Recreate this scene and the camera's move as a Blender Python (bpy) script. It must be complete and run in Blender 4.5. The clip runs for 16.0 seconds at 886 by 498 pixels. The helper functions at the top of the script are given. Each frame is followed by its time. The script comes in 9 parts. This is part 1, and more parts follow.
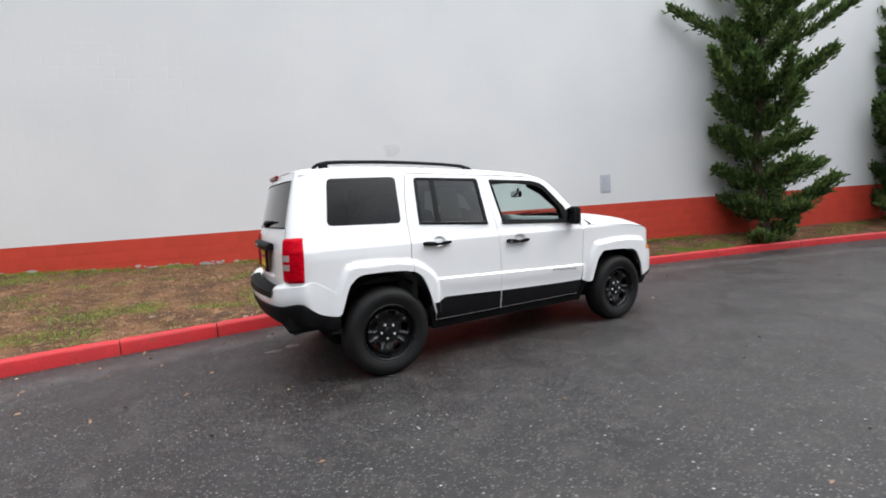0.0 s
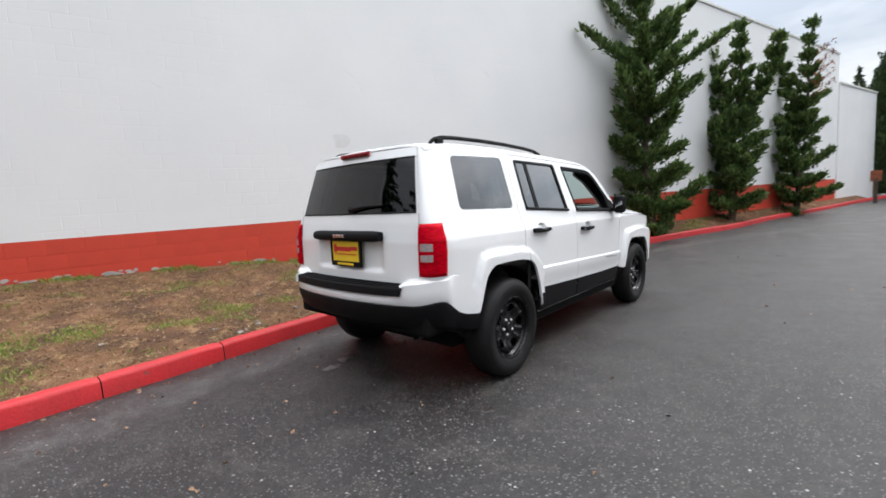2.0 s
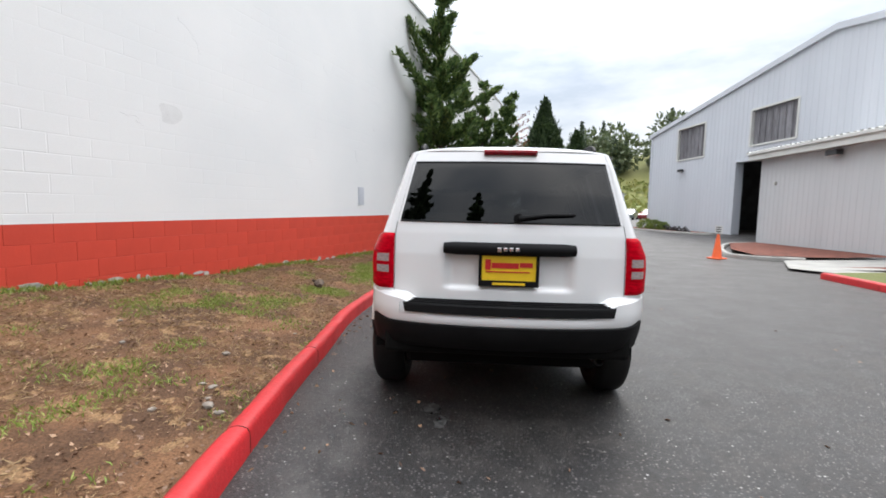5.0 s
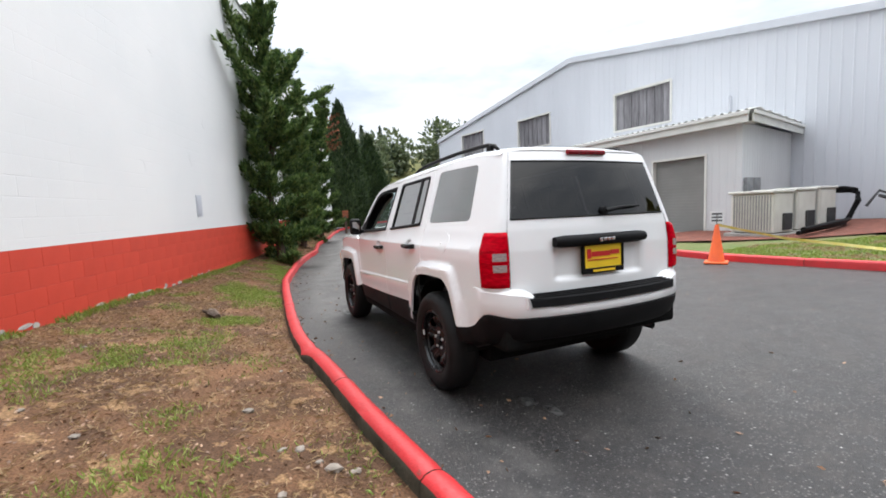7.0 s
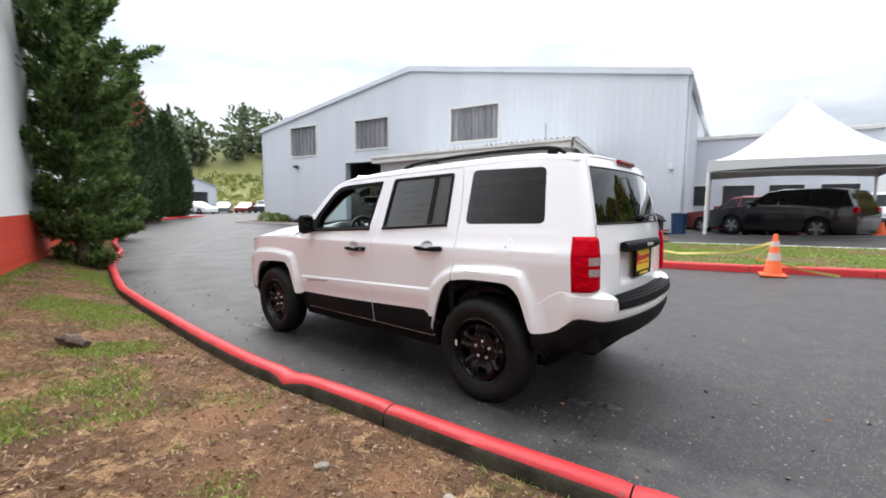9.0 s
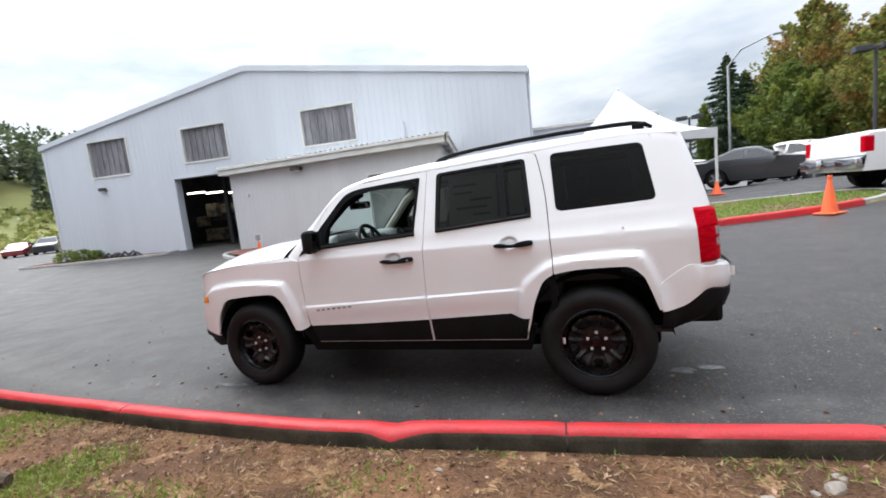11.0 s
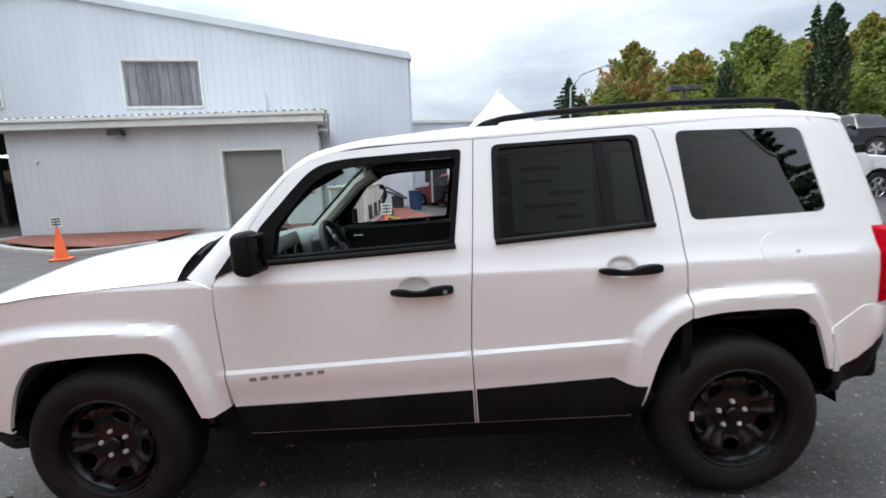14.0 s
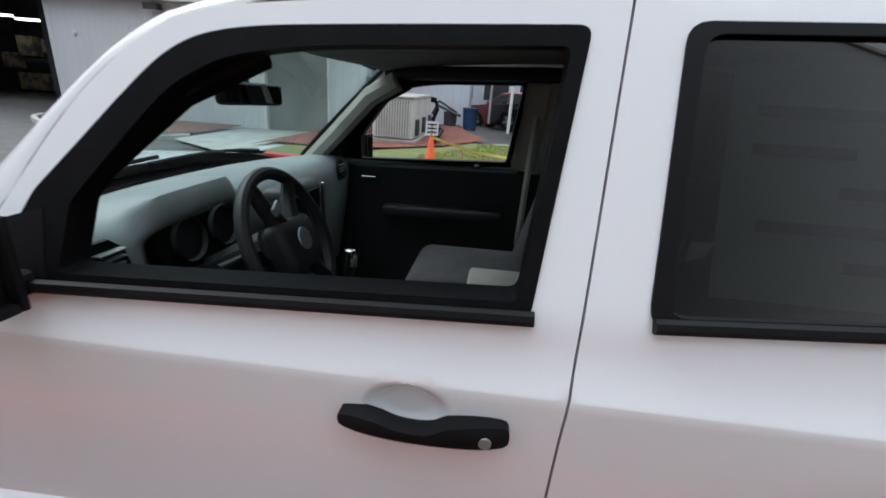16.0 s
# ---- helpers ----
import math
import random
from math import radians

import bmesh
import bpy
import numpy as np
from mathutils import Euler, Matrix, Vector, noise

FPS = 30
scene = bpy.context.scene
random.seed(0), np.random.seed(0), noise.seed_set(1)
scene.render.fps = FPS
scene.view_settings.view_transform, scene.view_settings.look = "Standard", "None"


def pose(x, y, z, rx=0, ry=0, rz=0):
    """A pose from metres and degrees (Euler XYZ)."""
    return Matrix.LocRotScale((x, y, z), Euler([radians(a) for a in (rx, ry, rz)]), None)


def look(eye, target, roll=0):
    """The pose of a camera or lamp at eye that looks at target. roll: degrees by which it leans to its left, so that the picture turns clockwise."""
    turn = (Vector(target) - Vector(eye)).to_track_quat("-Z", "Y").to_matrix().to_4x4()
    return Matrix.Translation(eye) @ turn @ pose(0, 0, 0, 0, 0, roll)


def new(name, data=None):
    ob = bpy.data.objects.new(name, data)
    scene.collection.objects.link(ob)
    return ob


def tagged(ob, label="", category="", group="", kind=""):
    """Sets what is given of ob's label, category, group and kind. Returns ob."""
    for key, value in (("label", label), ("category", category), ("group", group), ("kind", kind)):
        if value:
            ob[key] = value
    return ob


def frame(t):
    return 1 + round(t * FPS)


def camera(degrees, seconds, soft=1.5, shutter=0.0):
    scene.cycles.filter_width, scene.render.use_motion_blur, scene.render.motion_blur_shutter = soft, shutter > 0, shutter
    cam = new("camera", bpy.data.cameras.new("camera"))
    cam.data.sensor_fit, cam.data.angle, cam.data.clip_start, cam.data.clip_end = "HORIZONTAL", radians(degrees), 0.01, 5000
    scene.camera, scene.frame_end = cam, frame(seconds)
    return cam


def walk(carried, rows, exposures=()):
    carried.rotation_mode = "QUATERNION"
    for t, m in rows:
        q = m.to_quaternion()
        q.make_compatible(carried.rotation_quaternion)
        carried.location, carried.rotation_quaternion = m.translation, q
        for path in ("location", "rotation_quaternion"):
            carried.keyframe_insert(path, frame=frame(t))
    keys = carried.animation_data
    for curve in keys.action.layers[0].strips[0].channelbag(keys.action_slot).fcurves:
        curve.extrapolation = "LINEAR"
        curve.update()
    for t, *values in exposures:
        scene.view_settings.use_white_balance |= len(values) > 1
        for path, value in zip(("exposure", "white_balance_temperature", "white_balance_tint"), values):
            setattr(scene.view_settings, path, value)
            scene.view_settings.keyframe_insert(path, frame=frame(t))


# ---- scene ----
cam = camera(91.5, 16.0, soft=1.7, shutter=0.3)
PATH = [
    (0, (-2.526, -3.9, 1.302), (-1.547, -2.167, 1.105), -3.9),
    (0.5, (-2.882, -3.544, 1.287), (-1.788, -1.891, 1.02), -3.4),
    (1, (-3.248, -3.229, 1.308), (-1.957, -1.719, 1.078), -4.7),
    (1.5, (-3.551, -2.873, 1.281), (-2.152, -1.465, 1.039), -5.6),
    (2, (-3.816, -2.468, 1.277), (-2.333, -1.145, 1.055), -3.7),
    (2.5, (-4.081, -2.054, 1.285), (-2.45, -0.922, 1.039), -4.2),
    (3, (-4.238, -1.6, 1.292), (-2.52, -0.603, 1.063), -3.2),
    (3.5, (-4.429, -1.164, 1.301), (-2.59, -0.405, 1.101), -3.8),
    (3.7, (-4.483, -0.995, 1.308), (-2.609, -0.323, 1.118), -3.3),
    (5.8, (-4.408, 0.985, 1.296), (-2.438, 0.684, 1.128), -0.3),
    (6, (-4.396, 1.176, 1.29), (-2.449, 0.75, 1.133), -1.3),
    (6.5, (-4.281, 1.601, 1.32), (-2.407, 0.922, 1.16), -2.6),
    (7, (-4.068, 1.985, 1.319), (-2.255, 1.164, 1.126), -2.6),
    (7.5, (-3.863, 2.328, 1.318), (-2.148, 1.315, 1.136), -0.7),
    (8, (-3.628, 2.658, 1.364), (-2.034, 1.467, 1.161), -1.9),
    (8.5, (-3.27, 2.879, 1.351), (-1.798, 1.548, 1.101), -1.5),
    (9, (-2.929, 3.088, 1.337), (-1.632, 1.578, 1.132), 0.4),
    (9.5, (-2.576, 3.311, 1.372), (-1.482, 1.652, 1.142), 0.2),
    (9.7, (-2.408, 3.367, 1.364), (-1.34, 1.695, 1.11), -2.0),
    (11.8, (-0.787, 3.568, 1.362), (-0.422, 1.618, 1.111), -4.5),
    (12, (-0.655, 3.566, 1.38), (-0.361, 1.607, 1.106), -3.9),
    (12.5, (-0.412, 3.385, 1.369), (-0.2, 1.417, 1.082), -4.6),
    (13, (-0.262, 3.12, 1.376), (-0.256, 1.135, 1.138), -2.4),
    (13.5, (-0.129, 2.851, 1.376), (-0.212, 0.872, 1.095), -2.6),
    (14, (-0.113, 2.506, 1.394), (-0.107, 0.53, 1.085), -1.8),
    (14.5, (-0.092, 2.183, 1.414), (-0.109, 0.236, 0.954), 0.4),
    (15, (-0.054, 1.88, 1.433), (-0.064, -0.039, 0.869), 0.4),
    (15.5, (-0.076, 1.565, 1.433), (0.112, -0.343, 0.861), 2.6),
    (16, (-0.081, 1.345, 1.42), (0.111, -0.531, 0.752), 4.4),
]
walk(cam, [(t, look(eye, target, roll)) for t, eye, target, roll in PATH],
     exposures=[(0.0, 0.92, 6520, 10), (3.5, 1.07, 6560, 10), (6.0, 1.22, 6600, 10), (9.5, 1.30, 6480, 10), (12.0, 1.18, 6350, 9.5), (14.0, 1.17, 6250, 8.5), (15.3, 1.15, 6130, 8), (16.0, 0.86, 6080, 7)])

# ---- sky and sun: bright overcast ----
SUN_AZ, SUN_EL = 58.0, 48.0          # degrees: compass bearing from +y towards +x, height
world = bpy.data.worlds.new("overcast_sky")
scene.world = world
world.use_nodes = True
wn, wl = world.node_tree.nodes, world.node_tree.links
wn.clear()
w_out = wn.new("ShaderNodeOutputWorld")
w_bg = wn.new("ShaderNodeBackground")
w_sky = wn.new("ShaderNodeTexSky")
w_sky.sky_type, w_sky.sun_disc = "NISHITA", False
w_sky.sun_elevation, w_sky.sun_rotation = radians(SUN_EL), radians(SUN_AZ)
w_sky.air_density, w_sky.dust_density = 1.0, 2.0
w_tc = wn.new("ShaderNodeTexCoord")
w_map = wn.new("ShaderNodeMapping")
w_map.inputs["Scale"].default_value = (1.0, 1.0, 3.2)
w_n1 = wn.new("ShaderNodeTexNoise")
w_n1.inputs["Scale"].default_value, w_n1.inputs["Detail"].default_value = 1.6, 6.0
w_n1.inputs["Roughness"].default_value = 0.55
w_ramp = wn.new("ShaderNodeValToRGB")
w_ramp.color_ramp.elements[0].position, w_ramp.color_ramp.elements[0].color = 0.36, (3.9, 4.4, 5.1, 1)
w_ramp.color_ramp.elements[1].position, w_ramp.color_ramp.elements[1].color = 0.66, (9.3, 9.4, 9.6, 1)
w_mix = wn.new("ShaderNodeMixRGB")
w_mix.inputs["Fac"].default_value = 0.9
w_bg.inputs["Strength"].default_value = 0.115
wl.new(w_tc.outputs["Generated"], w_map.inputs["Vector"])
wl.new(w_map.outputs["Vector"], w_n1.inputs["Vector"])
wl.new(w_n1.outputs["Fac"], w_ramp.inputs["Fac"])
wl.new(w_sky.outputs["Color"], w_mix.inputs["Color1"])
# an overcast sky is brighter overhead than at the horizon
w_sep = wn.new("ShaderNodeSeparateXYZ")
w_dome = wn.new("ShaderNodeMapRange")
w_dome.inputs["From Min"].default_value, w_dome.inputs["From Max"].default_value = 0.0, 1.0
w_dome.inputs["To Min"].default_value, w_dome.inputs["To Max"].default_value = 0.34, 2.75
w_pow = wn.new("ShaderNodeMath")
w_pow.operation = "POWER"
w_pow.inputs[1].default_value = 2.2
w_pos = wn.new("ShaderNodeMath")
w_pos.operation = "MAXIMUM"
w_pos.inputs[1].default_value = 0.0
w_scale = wn.new("ShaderNodeVectorMath")
w_scale.operation = "SCALE"
wl.new(w_tc.outputs["Generated"], w_sep.inputs["Vector"])
wl.new(w_sep.outputs["Z"], w_pos.inputs[0])
wl.new(w_pos.outputs["Value"], w_pow.inputs[0])
wl.new(w_pow.outputs["Value"], w_dome.inputs["Value"])
wl.new(w_ramp.outputs["Color"], w_scale.inputs["Vector"])
# and brighter round the veiled sun
w_dot = wn.new("ShaderNodeVectorMath")
w_dot.operation = "DOT_PRODUCT"
w_dot.inputs[1].default_value = (0.92, -0.39, 0.0)
w_side = wn.new("ShaderNodeMapRange")
w_side.inputs["From Min"].default_value, w_side.inputs["From Max"].default_value = -1.0, 1.0
w_side.inputs["To Min"].default_value, w_side.inputs["To Max"].default_value = 0.66, 1.50
w_mul = wn.new("ShaderNodeMath")
w_mul.operation = "MULTIPLY"
wl.new(w_tc.outputs["Generated"], w_dot.inputs[0])
wl.new(w_dot.outputs["Value"], w_side.inputs["Value"])
wl.new(w_side.outputs["Result"], w_mul.inputs[0])
wl.new(w_dome.outputs["Result"], w_mul.inputs[1])
wl.new(w_mul.outputs["Value"], w_scale.inputs["Scale"])
wl.new(w_scale.outputs["Vector"], w_mix.inputs["Color2"])
wl.new(w_mix.outputs["Color"], w_bg.inputs["Color"])
wl.new(w_bg.outputs["Background"], w_out.inputs["Surface"])

sun_data = bpy.data.lights.new("sun", "SUN")
sun_data.energy, sun_data.angle, sun_data.color = 0.9, radians(25), (1.0, 0.97, 0.93)
sun = new("sun", sun_data)
_d = Vector((math.sin(radians(SUN_AZ + 55)) * math.cos(radians(SUN_EL)), math.cos(radians(SUN_AZ + 55)) * math.cos(radians(SUN_EL)), math.sin(radians(SUN_EL))))
sun.matrix_world = look(_d * 60, (0, 0, 0))


# ---- materials ----
def surf(name, col, col2=None, scale=4.0, lo=0.35, hi=0.65, rough=0.6, rough2=None, metal=0.0, bump=0.15, bscale=80.0,
         bdist=0.004, coat=0.0, spec=0.5, detail=5.0, fine=0.06, fscale=220.0, rand=0.0, stretch=(1, 1, 1), chip=None, chip_at=0.64, chip_scale=12.0):
    """A surface whose colour drifts between two tones in blotches, with fine grain and relief."""
    m = bpy.data.materials.new(name)
    m.use_nodes = True
    n, l = m.node_tree.nodes, m.node_tree.links
    b = n["Principled BSDF"]
    tc = n.new("ShaderNodeTexCoord")
    mp = n.new("ShaderNodeMapping")
    mp.inputs["Scale"].default_value = stretch
    l.new(tc.outputs["Object"], mp.inputs["Vector"])
    n1 = n.new("ShaderNodeTexNoise")
    n1.inputs["Scale"].default_value, n1.inputs["Detail"].default_value = scale, detail
    l.new(mp.outputs["Vector"], n1.inputs["Vector"])
    r = n.new("ShaderNodeMapRange")
    r.inputs["From Min"].default_value, r.inputs["From Max"].default_value = lo, hi
    l.new(n1.outputs["Fac"], r.inputs["Value"])
    mx = n.new("ShaderNodeMixRGB")
    mx.inputs["Color1"].default_value = (*col, 1)
    mx.inputs["Color2"].default_value = (*(col2 or tuple(c * 0.85 for c in col)), 1)
    l.new(r.outputs["Result"], mx.inputs["Fac"])
    tone = mx.outputs["Color"]
    if chip:
        nc = n.new("ShaderNodeTexNoise")
        nc.inputs["Scale"].default_value, nc.inputs["Detail"].default_value, nc.inputs["Roughness"].default_value = chip_scale, 6.0, 0.65
        l.new(mp.outputs["Vector"], nc.inputs["Vector"])
        rc = n.new("ShaderNodeMapRange")
        rc.inputs["From Min"].default_value, rc.inputs["From Max"].default_value = chip_at, chip_at + 0.025
        l.new(nc.outputs["Fac"], rc.inputs["Value"])
        mc = n.new("ShaderNodeMixRGB")
        mc.inputs["Color2"].default_value = (*chip, 1)
        l.new(rc.outputs["Result"], mc.inputs["Fac"])
        l.new(tone, mc.inputs["Color1"])
        tone = mc.outputs["Color"]
    n2 = n.new("ShaderNodeTexNoise")
    n2.inputs["Scale"].default_value, n2.inputs["Detail"].default_value = fscale, 2.0
    l.new(mp.outputs["Vector"], n2.inputs["Vector"])
    hs = n.new("ShaderNodeHueSaturation")
    r2 = n.new("ShaderNodeMapRange")
    r2.inputs["From Min"].default_value, r2.inputs["From Max"].default_value = 0.3, 0.7
    r2.inputs["To Min"].default_value, r2.inputs["To Max"].default_value = 1 - fine, 1 + fine
    l.new(n2.outputs["Fac"], r2.inputs["Value"])
    val = r2.outputs["Result"]
    if rand:
        oi = n.new("ShaderNodeObjectInfo")
        r3 = n.new("ShaderNodeMapRange")
        r3.inputs["To Min"].default_value, r3.inputs["To Max"].default_value = 1 - rand, 1 + rand
        l.new(oi.outputs["Random"], r3.inputs["Value"])
        mm = n.new("ShaderNodeMath")
        mm.operation = "MULTIPLY"
        l.new(val, mm.inputs[0])
        l.new(r3.outputs["Result"], mm.inputs[1])
        val = mm.outputs["Value"]
    l.new(val, hs.inputs["Value"])
    l.new(tone, hs.inputs["Color"])
    l.new(hs.outputs["Color"], b.inputs["Base Color"])
    rr = n.new("ShaderNodeMapRange")
    rr.inputs["To Min"].default_value, rr.inputs["To Max"].default_value = rough, rough2 if rough2 is not None else min(1, rough + 0.12)
    l.new(n1.outputs["Fac"], rr.inputs["Value"])
    l.new(rr.outputs["Result"], b.inputs["Roughness"])
    b.inputs["Metallic"].default_value = metal
    b.inputs["Specular IOR Level"].default_value = spec
    b.inputs["Coat Weight"].default_value = coat
    b.inputs["Coat Roughness"].default_value = 0.04
    if bump:
        n3 = n.new("ShaderNodeTexNoise")
        n3.inputs["Scale"].default_value, n3.inputs["Detail"].default_value = bscale, 4.0
        l.new(mp.outputs["Vector"], n3.inputs["Vector"])
        bp = n.new("ShaderNodeBump")
        bp.inputs["Strength"].default_value, bp.inputs["Distance"].default_value = bump, bdist
        l.new(n3.outputs["Fac"], bp.inputs["Height"])
        l.new(bp.outputs["Normal"], b.inputs["Normal"])
    return m


def leafy(name, a, b2, c3, rough=0.6, sheer=0.25, turn=None):
    """Foliage: every leaf or tuft takes its own green between three tones, and lets a little light through."""
    m = bpy.data.materials.new(name)
    m.use_nodes = True
    n, l = m.node_tree.nodes, m.node_tree.links
    b = n["Principled BSDF"]
    g = n.new("ShaderNodeNewGeometry")
    cr = n.new("ShaderNodeValToRGB")
    cr.color_ramp.elements[0].color, cr.color_ramp.elements[1].color = (*a, 1), (*c3, 1)
    e = cr.color_ramp.elements.new(0.5)
    e.color = (*b2, 1)
    l.new(g.outputs["Random Per Island"], cr.inputs["Fac"])
    col = cr.outputs["Color"]
    if turn:
        # whole limbs that turn earlier than the rest
        tc, nz, mr, mx = n.new("ShaderNodeTexCoord"), n.new("ShaderNodeTexNoise"), n.new("ShaderNodeMapRange"), n.new("ShaderNodeMixRGB")
        nz.inputs["Scale"].default_value = 0.55
        nz.inputs["Detail"].default_value = 3
        l.new(tc.outputs["Object"], nz.inputs["Vector"])
        mr.inputs["From Min"].default_value, mr.inputs["From Max"].default_value, mr.inputs["To Max"].default_value = 0.50, 0.66, 0.75
        l.new(nz.outputs["Fac"], mr.inputs["Value"])
        l.new(mr.outputs["Result"], mx.inputs["Fac"])
        l.new(col, mx.inputs["Color1"])
        mx.inputs["Color2"].default_value = (*turn, 1)
        col = mx.outputs["Color"]
    l.new(col, b.inputs["Base Color"])
    b.inputs["Roughness"].default_value = rough
    tr = n.new("ShaderNodeBsdfTranslucent")
    l.new(col, tr.inputs["Color"])
    ms = n.new("ShaderNodeMixShader")
    ms.inputs["Fac"].default_value = sheer
    l.new(b.outputs["BSDF"], ms.inputs[1])
    l.new(tr.outputs["BSDF"], ms.inputs[2])
    l.new(ms.outputs["Shader"], n["Material Output"].inputs["Surface"])
    return m


def glass(name, tint, gloss=0.08, rough=0.0, power=4.0):
    """Window glass: a tinted see-through pane with a mirror-like reflection."""
    m = bpy.data.materials.new(name)
    m.use_nodes = True
    n, l = m.node_tree.nodes, m.node_tree.links
    n.remove(n["Principled BSDF"])
    t = n.new("ShaderNodeBsdfTransparent")
    t.inputs["Color"].default_value = (*tint, 1)
    g = n.new("ShaderNodeBsdfGlossy")
    g.inputs["Roughness"].default_value = rough
    g.inputs["Color"].default_value = (1, 1, 1, 1)
    lw = n.new("ShaderNodeLayerWeight")
    lw.inputs["Blend"].default_value = 0.5
    pw = n.new("ShaderNodeMath")
    pw.operation = "POWER"
    pw.inputs[1].default_value = power
    l.new(lw.outputs["Facing"], pw.inputs[0])
    ad = n.new("ShaderNodeMath")
    ad.operation = "ADD"
    ad.use_clamp = True
    ad.inputs[1].default_value = gloss
    l.new(pw.outputs["Value"], ad.inputs[0])
    ms = n.new("ShaderNodeMixShader")
    l.new(ad.outputs["Value"], ms.inputs["Fac"])
    l.new(t.outputs["BSDF"], ms.inputs[1])
    l.new(g.outputs["BSDF"], ms.inputs[2])
    l.new(ms.outputs["Shader"], n["Material Output"].inputs["Surface"])
    return m


def asphalt_material():
    m = bpy.data.materials.new("asphalt")
    m.use_nodes = True
    n, l = m.node_tree.nodes, m.node_tree.links
    b = n["Principled BSDF"]
    tc = n.new("ShaderNodeTexCoord")

    def noise_tex(scale, detail, rough=0.5):
        t = n.new("ShaderNodeTexNoise")
        t.inputs["Scale"].default_value, t.inputs["Detail"].default_value, t.inputs["Roughness"].default_value = scale, detail, rough
        l.new(tc.outputs["Object"], t.inputs["Vector"])
        return t

    def remap(src, a, b_, c, d):
        r = n.new("ShaderNodeMapRange")
        for k, v in zip(("From Min", "From Max", "To Min", "To Max"), (a, b_, c, d)):
            r.inputs[k].default_value = v
        l.new(src, r.inputs["Value"])
        return r.outputs["Result"]

    def mul(a, b_):
        x = n.new("ShaderNodeMath")
        x.operation = "MULTIPLY"
        l.new(a, x.inputs[0])
        l.new(b_, x.inputs[1])
        return x.outputs["Value"]

    big = noise_tex(0.30, 5)
    mid = noise_tex(1.7, 8, 0.68)
    fine = noise_tex(70, 3, 0.75)
    grain = noise_tex(190, 2, 0.6)
    # worn streaks that run with the traffic
    mp = n.new("ShaderNodeMapping")
    mp.inputs["Rotation"].default_value, mp.inputs["Scale"].default_value = (0, 0, 0.12), (0.35, 2.4, 1)
    l.new(tc.outputs["Object"], mp.inputs["Vector"])
    streak = noise_tex(1.1, 6, 0.6)
    l.new(mp.outputs["Vector"], streak.inputs["Vector"])

    def grit_layer(scale, share, r0, r1):
        t = n.new("ShaderNodeTexVoronoi")
        t.inputs["Scale"].default_value = scale
        l.new(tc.outputs["Object"], t.inputs["Vector"])
        sp = n.new("ShaderNodeSeparateColor")
        l.new(t.outputs["Color"], sp.inputs["Color"])
        return mul(remap(sp.outputs["Red"], share, share + 0.03, 0, 1), remap(t.outputs["Distance"], r0, r1, 1, 0)), sp.outputs["Green"]

    grit, shade = grit_layer(32, 0.865, 0.11, 0.26)
    small, _ = grit_layer(75, 0.66, 0.18, 0.42)
    dust = noise_tex(4.5, 10, 0.82)
    v = mul(remap(big.outputs["Fac"], 0.3, 0.7, 0.80, 1.20), remap(mid.outputs["Fac"], 0.28, 0.72, 0.58, 1.45))
    v = mul(v, remap(streak.outputs["Fac"], 0.3, 0.7, 0.80, 1.25))
    v = mul(v, remap(fine.outputs["Fac"], 0.3, 0.7, 0.35, 1.75))
    mx = n.new("ShaderNodeMixRGB")
    mx.blend_type = "MULTIPLY"
    mx.inputs["Fac"].default_value = 1
    mx.inputs["Color1"].default_value = (0.0170, 0.0156, 0.0152, 1)
    cmb = n.new("ShaderNodeCombineColor")
    for k in ("Red", "Green", "Blue"):
        l.new(v, cmb.inputs[k])
    l.new(cmb.outputs["Color"], mx.inputs["Color2"])
    ms = n.new("ShaderNodeMixRGB")
    ms.inputs["Color2"].default_value = (0.20, 0.185, 0.175, 1)
    l.new(remap(small, 0, 1, 0, 0.85), ms.inputs["Fac"])
    l.new(mx.outputs["Color"], ms.inputs["Color1"])
    md = n.new("ShaderNodeMixRGB")
    md.inputs["Color2"].default_value = (0.080, 0.073, 0.068, 1)
    l.new(remap(dust.outputs["Fac"], 0.48, 0.70, 0, 0.9), md.inputs["Fac"])
    l.new(ms.outputs["Color"], md.inputs["Color1"])
    # a scuffed pale strip beside the kerb, whose line bows as y = 1.53 - 0.0225 (x - 0.5)^2
    def calc(op, a, b_):
        x = n.new("ShaderNodeMath")
        x.operation = op
        for k, q in enumerate((a, b_)):
            if isinstance(q, (int, float)):
                x.inputs[k].default_value = q
            else:
                l.new(q, x.inputs[k])
        return x.outputs["Value"]

    sx = n.new("ShaderNodeSeparateXYZ")
    l.new(tc.outputs["Object"], sx.inputs["Vector"])
    dx = calc("SUBTRACT", sx.outputs["X"], 0.5)
    off = calc("SUBTRACT", calc("SUBTRACT", 1.53, calc("MULTIPLY", calc("MULTIPLY", dx, dx), 0.0225)), sx.outputs["Y"])
    off = calc("ADD", off, remap(mid.outputs["Fac"], 0.3, 0.7, -0.14, 0.14))
    near = remap(calc("ABSOLUTE", calc("SUBTRACT", off, 0.40), 0.0), 0.04, 0.24, 1, 0)
    near = mul(near, remap(dust.outputs["Fac"], 0.38, 0.62, 0.0, 0.65))
    scuff = n.new("ShaderNodeMixRGB")
    scuff.inputs["Color2"].default_value = (0.115, 0.109, 0.103, 1)
    l.new(near, scuff.inputs["Fac"])
    l.new(md.outputs["Color"], scuff.inputs["Color1"])
    mg = n.new("ShaderNodeMixRGB")
    l.new(grit, mg.inputs["Fac"])
    l.new(scuff.outputs["Color"], mg.inputs["Color1"])
